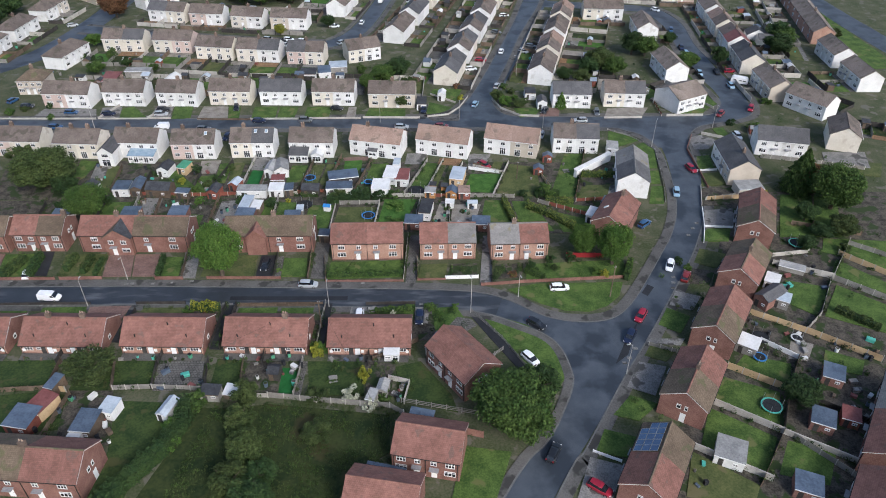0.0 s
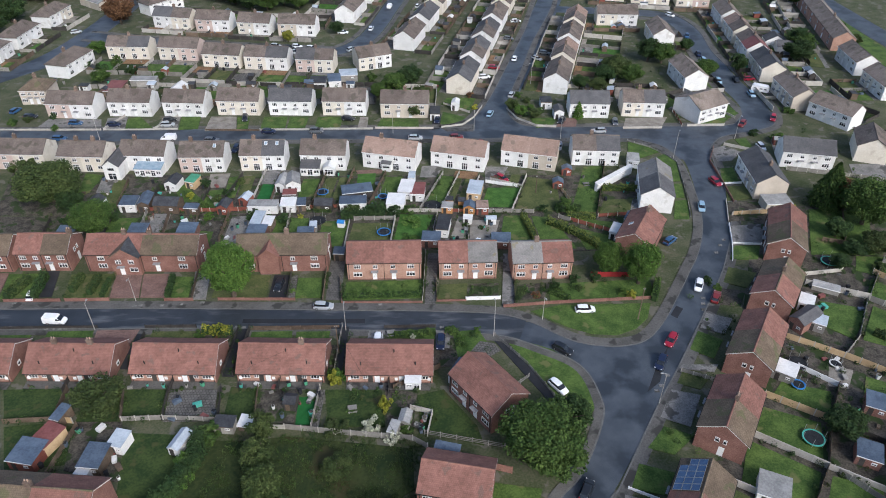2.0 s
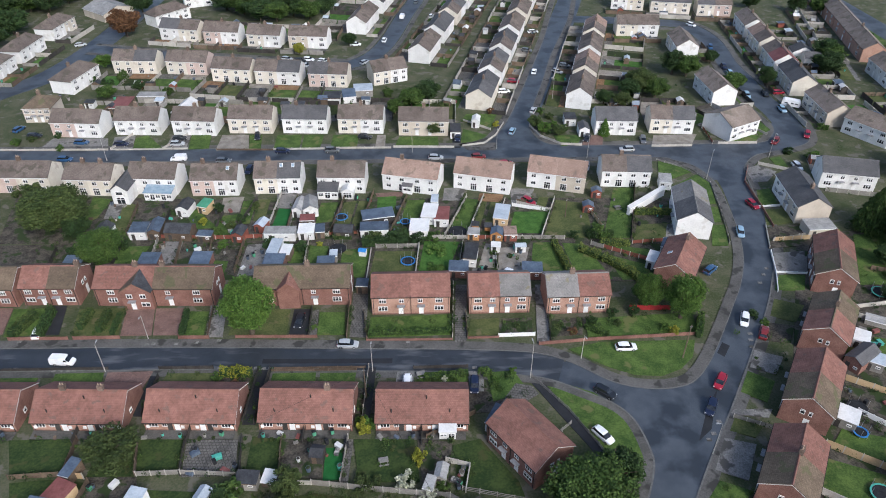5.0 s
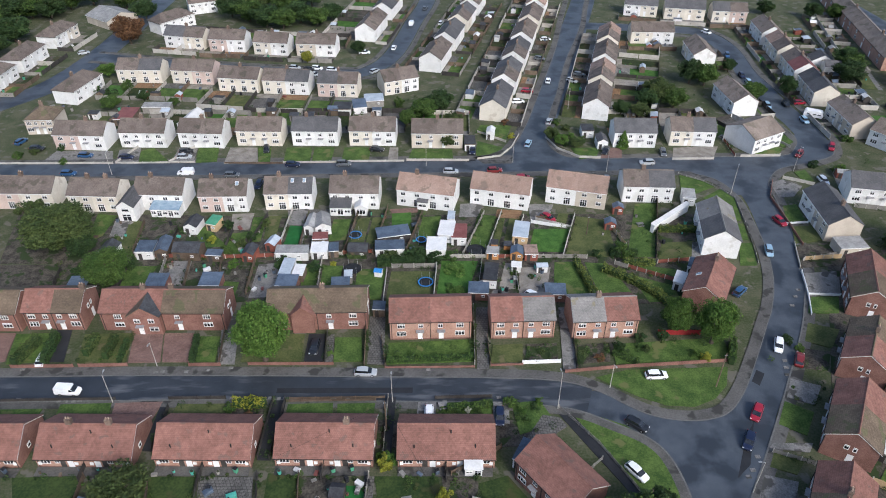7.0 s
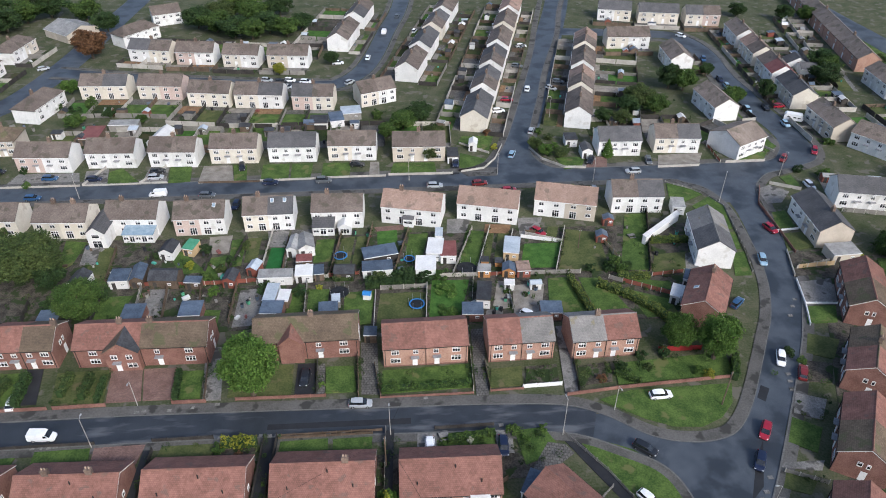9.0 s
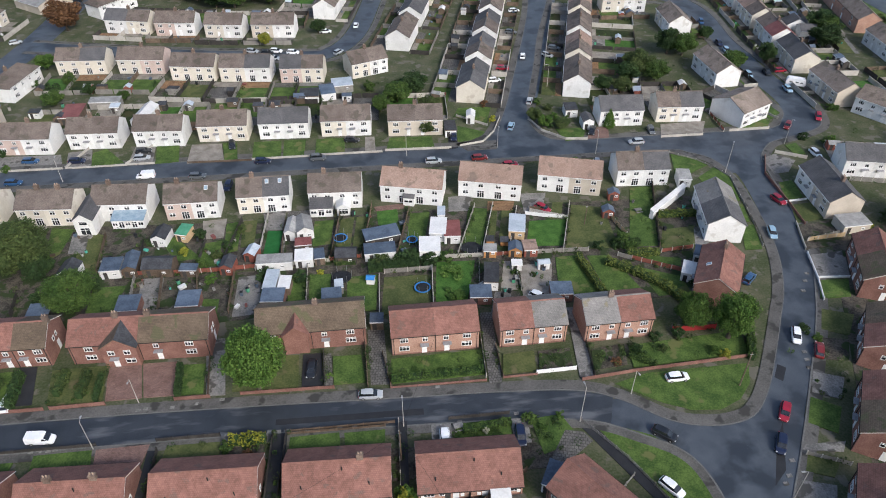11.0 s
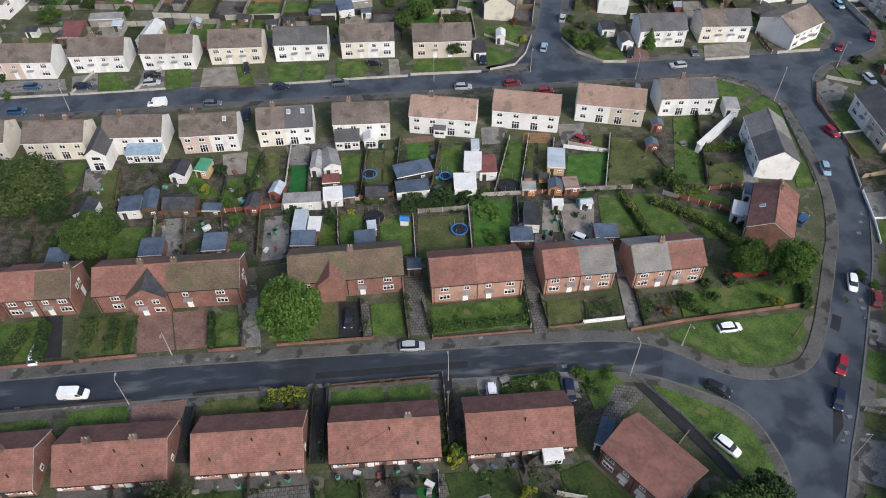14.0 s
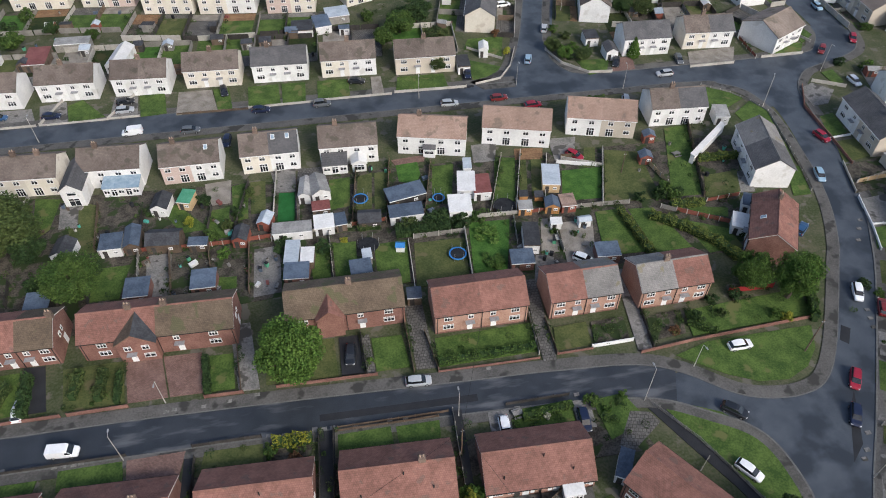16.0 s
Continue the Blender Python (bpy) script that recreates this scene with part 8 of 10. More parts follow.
shed(30.7, 30.4, -6.6, 2.1, 1.4, 1.8, 'roof_white', 'white', 'mono', 'white-walled garden shed with a pale sheet roof')
shed(36.3, 29.9, 0.5, 2.4, 1.5, 1.9, 'roof_light', 'white', 'pitch', 'white-walled garden shed with a light grey sheet roof')
shed(58.5, 53.5, -6.6, 2.5, 2, 2, 'felt_blue', 'timber_red', 'pitchy', 'red-stained garden shed with a blue-grey felt roof')
shed(55, 46.5, -6.6, 2.6, 2.2, 2, 'felt_blue', 'timber_red', 'pitchy', 'red-stained garden shed with a blue-grey felt roof')
shed(66.4, 44.8, 40.1, 14.9, 0.9, 2.3, 'roof_white', 'white', 'mono', 'white-walled garden outbuilding with a pale sheet roof')
shed(64.9, 23.6, -27.8, 3.2, 3.8, 2.4, 'roof_white', 'white', 'mono', 'white-walled garden outbuilding with a pale sheet roof')
shed(69.6, 28.8, -28.1, 2, 3.4, 2.4, 'felt_blue', 'white', 'mono', 'white-walled garden outbuilding with a blue-grey felt roof')
shed(0.1, 29.4, -11.3, 1.6, 1.3, 1.6, 'blue_plastic', 'white', 'pitch', 'white-walled garden shed with a blue plastic roof')
shed(25.6, -21.5, -29.1, 1.9, 4.5, 2.3, 'felt_blue', 'white', 'mono', 'white-walled garden outbuilding with a blue-grey felt roof')
shed(-6.2, 27.1, 2.9, 1.6, 2.2, 1.9, 'roof_light', 'timber_grey', 'mono', 'silvered timber garden shed with a light grey sheet roof')
shed(-46.5, -39.1, -11, 4.6, 4.6, 2.3, 'felt_blue', 'timber_red', 'mono', 'red-stained garden outbuilding with a blue-grey felt roof')
shed(-44.6, -35.4, -24.1, 3.6, 4.6, 2.2, 'felt_red', 'timber_pale', 'mono', 'pale timber garden shed with a dark red sheet roof')
shed(-34.6, -40.5, -6.3, 3.6, 4.6, 2.3, 'felt_blue', 'timber', 'mono', 'brown timber garden outbuilding with a blue-grey felt roof')
shed(-31.4, -36.2, -13.8, 2.6, 3.2, 2.2, 'roof_light', 'white', 'mono', 'white-walled garden shed with a light grey sheet roof')
shed(-35, -42.1, -15.7, 2.1, 2.2, 1.6, 'roof_white', 'white', 'mono', 'white-walled garden shed with a pale sheet roof')
shed(-21.3, -36.8, -18, 1.9, 4.2, 1.9, 'roof_light', 'white', 'pitchy', 'white-walled garden shed with a light grey sheet roof')
shed(-43.2, -30.4, -16.4, 1.8, 3.3, 2.1, 'felt_blue', 'timber', 'mono', 'brown timber garden shed with a blue-grey felt roof')
shed(-14.9, -32.4, -5.3, 3.4, 2.3, 1.8, 'felt_dark', 'timber_grey', 'mono', 'silvered timber garden shed with a dark felt roof')
shed(-10.9, -31.9, -10.4, 2.2, 2.3, 1.3, 'roof_white', 'timber', 'mono', 'brown timber garden shed with a pale sheet roof')
shed(16.7, -32.2, -12.7, 1.8, 2.8, 2.1, 'asbestos', 'timber_grey', 'pitchy', 'silvered timber garden shed with a grey corrugated roof')
shed(14.9, -34.1, -18.7, 1.5, 2.4, 2.0, 'asbestos', 'timber_grey', 'mono', 'silvered timber garden shed with a grey corrugated roof')
shed(22.7, -38.8, -14.3, 4.1, 2, 2.5, 'felt_blue', 'brick', 'mono', 'brick garden outbuilding with a blue-grey felt roof')
shed(15.8, -50.2, -14.1, 6.3, 2.2, 2.5, 'felt_blue', 'brick', 'mono', 'brick garden outbuilding with a blue-grey felt roof')
shed(73, -47.4, -24.8, 4.7, 4.6, 2.2, 'asbestos', 'white', 'mono', 'white-walled garden shed with a grey corrugated roof')
shed(92, -40.7, -26.3, 3.8, 3.8, 2.2, 'felt_blue', 'brick', 'mono', 'brick garden shed with a blue-grey felt roof')
shed(98.9, -30.2, -26.6, 3.6, 3.8, 2.2, 'felt_blue', 'brick', 'mono', 'brick garden shed with a blue-grey felt roof')
shed(83.5, -54, -23.1, 4.1, 3.8, 2.2, 'felt_blue', 'brick', 'mono', 'brick garden shed with a blue-grey felt roof')
shed(85.9, -21.3, -35, 3.9, 3.3, 2.3, 'roof_white', 'timber_grey', 'mono', 'silvered timber garden outbuilding with a pale sheet roof')
shed(94.7, -7.4, -56.4, 3.3, 6.5, 2.6, 'roof_grey', 'brick', 'pitchy', 'brick garden outbuilding with a grey tiled roof')
shed(98.8, -2.5, -31.7, 2.8, 3.3, 2.3, 'roof_white', 'white', 'mono', 'white-walled garden outbuilding with a pale sheet roof')
shed(98.3, -8.2, -31.4, 3.3, 2.8, 2.3, 'roof_light', 'timber_grey', 'mono', 'silvered timber garden outbuilding with a light grey sheet roof')
shed(97.8, -40, -24.6, 2.9, 3, 2.1, 'felt_red', 'timber_red', 'mono', 'red-stained garden shed with a dark red sheet roof')
shed(105, 4.1, -27.3, 5.3, 1.8, 1.3, 'asbestos', 'timber_grey', 'mono', 'silvered timber garden shed with a grey corrugated roof')
shed(-3.7, -27.7, -7.9, 2.1, 2.4, 2.0, 'felt_dark', 'timber_dark', 'pitch', 'dark timber garden shed with a dark felt roof')
shed(77.2, 57.5, -10.6, 3.1, 4.2, 2.3, 'asbestos', 'white', 'mono', 'white-walled garden outbuilding with a grey corrugated roof')
shed(23, 87.8, -1.3, 3, 5, 2.2, 'felt_dark', 'white', 'mono', 'white-walled garden shed with a dark felt roof')
shed(61.5, 87.8, -1.3, 3, 4.5, 2.5, 'roof_grey', 'white', 'pitchy', 'white-walled garden outbuilding with a grey tiled roof')
shed(29.7, 94.8, -9.7, 2.3, 3.5, 2.4, 'roof_white', 'white', 'pitchy', 'white-walled garden outbuilding with a pale sheet roof')
shed(106.9, 34.6, 3, 6.6, 4.2, 2.3, 'asbestos', 'beige', 'mono', 'beige garage with a grey corrugated roof')
flat('drive', [(96.7, 28.6), (102.9, 27.6), (100.9, 20.9), (93.9, 21.4)], -0.05, 0.19, 'concrete', 'pale concrete drive beside a brick house')
fence('pale', 1.3, [(98.2, 33.2), (107.2, 34)], 2.3)
shed(-7.8, 117.8, 6.5, 6.1, 5, 2.3, 'roof_light', 'timber_grey', 'mono', 'silvered timber garden outbuilding with a light grey sheet roof')
shed(-17.5, 112.3, -1.3, 5.5, 5, 2.2, 'felt_dark', 'white', 'mono', 'white-walled garden shed with a dark felt roof')
shed(-11, 113, 9.5, 4.2, 6, 2.2, 'felt_blue', 'white', 'mono', 'white-walled garden shed with a blue-grey felt roof')
shed(-63.6, 102.7, -11.7, 4, 10, 2.3, 'roof_white', 'white', 'pitchy', 'white-walled garden outbuilding with a pale sheet roof')
shed(-83.9, 106.3, -1.3, 5.3, 8, 2.3, 'felt_red', 'timber', 'mono', 'brown timber garden outbuilding with a dark red sheet roof')
shed(-78.2, 115.3, -1.3, 8.7, 3, 2.2, 'asbestos', 'timber_grey', 'mono', 'silvered timber garden shed with a grey corrugated roof')
shed(151.5, 148.9, -9.2, 7.7, 6, 2.4, 'roof_grey', 'white', 'pitchy', 'white-walled garden outbuilding with a grey tiled roof')
shed(58.3, 95.2, -1.3, 3.5, 4, 2.4, 'felt_dark', 'white', 'mono', 'white-walled garden outbuilding with a dark felt roof')

# parked cars and vans
car(-53.9, -3.5, -4.4, 'white', 'van')
car(0.1, 0, -3.4, 'silver', 'hatch')
car(54.6, -2, 1.5, 'white', 'grass')
car(48.1, -13.5, -39.7, 'black', 'road')
car(45.7, -23.3, -54.3, 'white', 'grass')
car(80.8, 5.4, -113.5, 'white', 'road')
car(70, -11.4, -123.6, 'red', 'hatch')
car(66.3, -17.5, -120.2, 'dark_blue', 'hatch')
car(12, -10.6, -91, 'white', 'drive')
car(24.4, -11.2, -93.7, 'dark_blue', 'drive')
car(34.6, 21.5, -38.4, 'white', 'drive')
car(79.2, 22.1, 42, 'blue', 'drive')
car(91.3, 36.5, -103.8, 'pale_blue', 'road')
car(98.9, 48.8, -73.2, 'red', 'road')
car(118.7, 83, -127.7, 'maroon', 'road')
car(129.9, 86.9, -116.9, 'red', 'road')
car(73.8, 79, 178.8, 'silver', 'hatch')
car(18.5, 75.3, -1.5, 'silver', 'hatch')
car(30.6, 75.6, 3.9, 'maroon', 'hatch')
car(37.9, 71.4, 4.8, 'red', 'hatch')
car(63.6, 86, -115.3, 'black', 'drive')
car(-25.5, 80.1, -1.7, 'dark_blue', 'hatch')
car(-11.3, 80.2, 2.7, 'grey', 'suv')
car(-54.1, 76.1, -177.4, 'white', 'van')
car(-41.2, 74.7, -1.6, 'grey', 'hatch')
car(-86.1, 76.5, -1.6, 'blue', 'hatch')
car(-85.4, 86.7, -1.4, 'blue', 'drive')
car(-73.4, 85.4, -1.4, 'dark_blue', 'drive')
car(-57.3, 88.6, 9.6, 'black', 'drive')
car(-57, 85.2, 4, 'silver', 'drive')
car(-32.9, 69.3, -95.4, 'dark_blue', 'drive')
car(-2.4, 88.5, -11.7, 'black', 'drive')
car(25.2, 87.2, -96.4, 'dark_blue', 'drive')
car(41.8, 91.2, 70.3, 'pale_blue', 'road')
car(50, 105.6, 71.1, 'silver', 'road')
car(42, 51.6, -50.8, 'red', 'drive')
car(-10.3, 7, -95.8, 'black', 'drive')
car(-34.4, 89.3, -80.8, 'black', 'drive')
car(118.7, 68, -85.1, 'white', 'drive')
car(79.9, 84.7, -97.7, 'grey', 'drive')
car(60.2, 69.3, -103.3, 'silver', 'drive')
car(46.9, -45.2, 62.5, 'black', 'road')
car(53.3, -52.1, -37.1, 'red', 'drive')
car(83.2, 1.4, 61.7, 'maroon', 'drive')
car(-62.2, 5, 92.2, 'white', 'drive')
car(-117.2, 167.9, 29.9, 'silver', 'road')
car(-35.3, 151.4, -12.4, 'silver', 'hatch')
car(-30.2, 149.7, -1.3, 'black', 'hatch')
car(-27.3, 150.7, -11.7, 'white', 'hatch')
car(-21.6, 149, -11.6, 'white', 'hatch')
car(-27.6, 144.9, -15.3, 'silver', 'hatch')
car(-6.4, 147.6, 51.7, 'silver', 'hatch')
car(-0.3, 170.6, 84.2, 'white', 'road')
car(6.1, 198.7, 81.4, 'white', 'van')
car(11.7, 218.9, 80, 'grey', 'hatch')
car(-11.2, 166, -1.3, 'white', 'drive')
car(54.3, 137.5, 76.9, 'white', 'road')
car(42, 120.5, 6.2, 'white', 'drive')
car(46, 129, -8.8, 'red', 'drive')
car(59.1, 178.6, 6.7, 'white', 'drive')
car(54.1, 158.2, -19.6, 'grey', 'drive')
car(62.6, 137.3, -41.8, 'silver', 'drive')
car(66.1, 142.8, -21.3, 'grey', 'drive')
car(125.4, 185.6, -55.7, 'white', 'hatch')
car(124.9, 160, -103.5, 'blue', 'hatch')
car(123.3, 140.5, -95, 'dark_blue', 'hatch')
car(123.4, 134.4, -91.9, 'pale_blue', 'hatch')
car(122.4, 115.6, -91.4, 'pale_blue', 'hatch')
car(129, 116.7, -95, 'black', 'hatch')
car(129.7, 104.6, -89.8, 'pale_blue', 'hatch')
car(133.7, 117.5, 7.2, 'red', 'drive')
car(18.3, 199.1, 70.6, 'white', 'drive')
car(190.2, 210.1, -106, 'white', 'road')
car(-101.1, 91.3, -1.3, 'black', 'drive')
car(-107.7, 95.7, 74.1, 'blue', 'drive')
car(11.6, 155.2, 77.2, 'white', 'hatch')
car(22.5, 185.3, 24.5, 'silver', 'drive')

# trees, shrubs and hedges
tree(-19.4, 4, 5.4, 13.0, 'leaf_bright', 'full bright green tree in a front garden', dense=2)
tree(61.5, 10.1, 3.5, 8.5, 'leaf_bright', 'rounded dark green evergreen tree', dense=2)
tree(67.9, 6.7, 4.1, 10.5, 'leaf_bright', 'rounded dark green evergreen tree', dense=2)
tree(40.2, -38.5, 6.9, 10, 'leaf', 'broad green tree at the junction', dense=2)
tree(45.8, -33.4, 4.2, 8, 'leaf_dark', 'dark green tree beside the grass')
tree(42.4, -41, 5.0, 8, 'leaf', 'broad green tree at the junction')
tree(-73.5, 42.5, 8.2, 10, 'leaf_olive', 'large spreading garden tree', dense=2)
tree(-57.6, 28.8, 5.2, 8, 'leaf', 'rounded dark green garden tree', dense=2)
tree(-82.4, 49.7, 4.5, 8, 'leaf_olive', 'broad leafy green garden tree')
tree(-67.3, 38.6, 3.5, 6, 'leaf_dark', 'broad leafy green garden tree')
tree(-36, -26.8, 5.1, 6, 'leaf_olive', 'low spreading garden tree')
tree(-6.5, -33.2, 2.8, 5, 'leaf_olive', 'broad leafy green garden tree')
tree(-6.2, -39.4, 3.1, 5.5, 'leaf_olive', 'thin-leaved tree in the field')
tree(-4.2, -45.2, 3.3, 6, 'leaf_olive', 'thin-leaved tree in the field')
tree(-5.1, -51.6, 3.4, 6, 'leaf_olive', 'broad leafy green garden tree')
tree(-0.7, -50, 3, 4.5, 'leaf_dark', 'broad leafy green garden tree')
tree(7.2, -41.2, 2.8, 3.5, 'leaf_olive', 'low shrubby tree in the field')
tree(-1.4, -54.7, 4, 6, 'leaf_dark', 'broad leafy green garden tree')
bush(12, -32, 2.0, 2.6, 'leaf_white', 'shrub covered in white blossom')
bush(15.7, -34.6, 1.8, 2.2, 'leaf_white', 'shrub covered in white blossom')
bush(14.3, -27.9, 1.4, 4.0, 'leaf_yellow', 'tall yellow-green shrub in a garden')
bush(4.6, -19.9, 1.5, 2.6, 'leaf_bright', 'bright green ball-shaped shrub')
bush(6, -32.5, 2.4, 2.4, 'leaf_olive', 'rounded leafy shrub growing in a garden')
bush(18.1, -32.3, 1.6, 1.6, 'leaf', 'rounded leafy shrub growing in a garden')
hedge([(-16.9, -33.6), (-16.3, -38.5), (-18.2, -43.6), (-21.3, -48.6), (-24.6, -53.2), (-27.5, -57.5)], 2.2, 2.9, 'leaf_dark', 'overgrown hedge along the field')
bush(-15.4, -33.7, 2.6, 3, 'leaf', 'rounded leafy shrub growing in a garden')
bush(-17.7, -38.6, 2.2, 2.8, 'leaf_bright', 'rounded leafy shrub growing in a garden')
bush(-17.5, -42.1, 1.8, 2.4, 'leaf_bright', 'rounded leafy shrub growing in a garden')
hedge([(-23.1, -7.4), (-17.2, -7.5)], 1.6, 1.8, 'leaf_yellow', 'bright yellow-green shrubs by the pavement')
bush(-23.6, -8.5, 1.4, 1.8, 'leaf', 'rounded leafy shrub growing in a garden')
bush(-19.8, -10.1, 1.2, 1.4, 'leaf_russet', 'reddish shrub in a front garden')
hedge([(-67, 3.5), (-65, 10)], 1.6, 2.2, 'leaf_olive', 'tall clipped hedge beside a drive')
hedge([(-61.3, 3.3), (-61.9, 11.1)], 1.2, 2.4, 'leaf_dark', 'clipped green hedge along a garden')
hedge([(-54.4, 5.8), (-53.9, 11)], 1.3, 1.8, 'leaf_olive', 'clipped green hedge along a garden')
hedge([(-50.3, 4.9), (-50, 10.4)], 1.3, 1.8, 'leaf_olive', 'clipped green hedge along a garden')
hedge([(-33.3, 3.2), (-34, 10.7)], 1.0, 1.5, 'leaf_dark', 'clipped green hedge along a garden')
hedge([(-47.3, 3.9), (-47.6, 9.8)], 0.8, 1.4, 'leaf_dark', 'clipped green hedge along a garden')
hedge([(3.9, 3.1), (20.6, 3.6)], 1.2, 1.2, 'leaf', 'clipped front garden hedge')
hedge([(47.8, 4.1), (52, 1.2)], 1.0, 1.5, 'leaf', 'clipped green hedge along a garden')
hedge([(72.1, 6.7), (69.8, 0.8)], 1.2, 2.0, 'leaf', 'clipped hedge at the corner')
hedge([(15.1, -9.3), (23.4, -8.4)], 1.0, 1.3, 'leaf', 'clipped green hedge along a garden')
hedge([(45.7, 32.9), (48.1, 18.9)], 1.3, 1.6, 'leaf_lime', 'clipped hedge between gardens')
hedge([(51.2, 30.8), (56.2, 26.9), (61.1, 21.6), (63.6, 16.8)], 1.6, 1.7, 'leaf_lime', 'clipped hedge between gardens')
hedge([(56.3, 32.7), (63.6, 32.4)], 1.4, 1.6, 'leaf_lime', 'yellow-green clipped hedge between gardens')
hedge([(67.8, 45.8), (77.2, 45.5)], 1.3, 1.6, 'leaf_lime', 'yellow-green clipped hedge between gardens')
hedge([(0.6, 34), (5.7, 33.9), (11.4, 33.9)], 2.2, 2.0, 'leaf_dark', 'overgrown dark evergreen hedge')
hedge([(-6.6, 36.9), (-2, 36.7)], 1.4, 1.3, 'leaf_olive', 'clipped green hedge along a garden')
hedge([(49.8, 71), (55.4, 70.9)], 1.0, 1.4, 'leaf', 'clipped green hedge along a garden')
bush(56.7, 36.3, 2.6, 3.5, 'leaf', 'rounded leafy shrub growing in a garden')
bush(55.3, 36.1, 1.8, 2.6, 'leaf_dark', 'rounded leafy shrub growing in a garden')
bush(59.4, 35.8, 1.6, 2.4, 'leaf_dark', 'rounded leafy shrub growing in a garden')
bush(17.2, 35.9, 2.2, 2.4, 'leaf', 'rounded leafy shrub growing in a garden')
bush(3.6, 35.8, 2.6, 3, 'leaf_olive', 'rounded leafy shrub growing in a garden')
bush(9.3, 36, 3, 3, 'leaf_dark', 'rounded leafy shrub growing in a garden')
bush(13.8, 34.8, 2.4, 2.6, 'leaf_dark', 'rounded leafy shrub growing in a garden')
bush(18.3, 30.7, 3.0, 1.6, 'leaf_bright', 'rounded leafy shrub growing in a garden')
bush(17.7, 23.9, 2.6, 1.4, 'leaf_bright', 'rounded leafy shrub growing in a garden')
bush(-39.1, 44, 1.4, 1.6, 'leaf_yellow', 'rounded leafy shrub growing in a garden')
bush(-31.7, 41.5, 1.4, 2.4, 'leaf_olive', 'rounded leafy shrub growing in a garden')
bush(-30, 44.4, 1.3, 2.2, 'leaf_dark', 'rounded leafy shrub growing in a garden')
bush(-34.6, 39, 1.8, 2.2, 'leaf', 'rounded leafy shrub growing in a garden')
bush(-32, 34.1, 1.6, 1.6, 'leaf_bright', 'rounded leafy shrub growing in a garden')
bush(-9.5, 34, 0.9, 1.2, 'leaf_yellow', 'rounded leafy shrub growing in a garden')
bush(-65.1, 31.1, 2.2, 3, 'leaf_dark', 'rounded leafy shrub growing in a garden')
bush(-55.7, 33.1, 2.2, 3, 'leaf_dark', 'rounded leafy shrub growing in a garden')
bush(-36.7, 49.5, 1.8, 2.4, 'leaf_dark', 'rounded leafy shrub growing in a garden')
bush(-21.1, 34.4, 2.4, 1.8, 'leaf_dark', 'rounded leafy shrub growing in a garden')
bush(-13.4, 32.6, 2, 2, 'leaf_dark', 'rounded leafy shrub growing in a garden')
bush(49.4, 4.2, 1.5, 3, 'leaf_dark', 'rounded leafy shrub growing in a garden')
bush(54.5, 4.9, 1.1, 1.4, 'leaf_olive', 'rounded leafy shrub growing in a garden')
bush(64, 2.9, 1.4, 2, 'leaf_bright', 'rounded leafy shrub growing in a garden')
bush(65.1, 2.1, 1.2, 2.2, 'leaf_yellow', 'rounded leafy shrub growing in a garden')
bush(67.5, 23.2, 1.6, 2.2, 'leaf_dark', 'rounded leafy shrub growing in a garden')
bush(31.8, -7.9, 1, 1.4, 'leaf_bright', 'rounded leafy shrub growing in a garden')
bush(28.4, -10.1, 0.9, 1.2, 'leaf_bright', 'rounded leafy shrub growing in a garden')
bush(26.6, -7.9, 1.4, 1.6, 'leaf', 'rounded leafy shrub growing in a garden')
bush(18.8, -9.5, 0.8, 1.2, 'leaf_white', 'rounded leafy shrub growing in a garden')
bush(5.9, -20.3, 1.5, 2, 'leaf_bright', 'rounded leafy shrub growing in a garden')
bush(-46.9, 47.6, 1.2, 1.6, 'leaf_dark', 'rounded leafy shrub growing in a garden')
bush(-27.5, 50.7, 1.4, 1.8, 'leaf_olive', 'rounded leafy shrub growing in a garden')
bush(51.1, 36.1, 1.6, 2, 'leaf_dark', 'rounded leafy shrub growing in a garden')
bush(31.1, 29.5, 1, 1.2, 'leaf', 'rounded leafy shrub growing in a garden')
bush(34.9, 28.3, 0.9, 1, 'leaf_olive', 'rounded leafy shrub growing in a garden')
bush(-7, 5.3, 0.8, 0.9, 'leaf_bright', 'rounded leafy shrub growing in a garden')
bush(54.1, 8.1, 1.4, 1.8, 'leaf_dark', 'rounded leafy shrub growing in a garden')
bush(58.6, 8.7, 1.6, 2.2, 'leaf_dark', 'rounded leafy shrub growing in a garden')
bush(45, 2.9, 1.2, 1.2, 'leaf_russet', 'rounded leafy shrub growing in a garden')
conifer(123.4, 37.3, 4.6, 12.5, 'leaf', 'tall dense dark green conifer in a garden')
tree(127.7, 36.2, 4.2, 8, 'leaf_russet', 'bronze-leaved tree in a garden')
tree(128.4, 28.7, 6.5, 12, 'leaf', 'large spreading dark green tree', dense=2)
tree(119.4, 23.5, 3, 5, 'leaf_dark', 'broad leafy green garden tree')
tree(125.9, 17.6, 4, 5, 'leaf_olive', 'broad leafy green garden tree')
tree(120.4, 16.6, 3, 3.5, 'leaf_dark', 'broad leafy green garden tree')
tree(93.1, -34.1, 3.6, 5, 'leaf_dark', 'dark green tree in a garden')
tree(114.6, 11.6, 2.5, 3.5, 'leaf_dark', 'broad leafy green garden tree')
bush(122.9, 10.2, 1.8, 2.4, 'leaf_olive', 'rounded leafy shrub growing in a garden')
hedge([(111.2, -10.1), (117.5, -16.3)], 1.3, 1.6, 'leaf_olive', 'clipped hedge between gardens')
tree(87.9, 120.5, 5.5, 8, 'leaf_olive', 'broad leafy green garden tree')
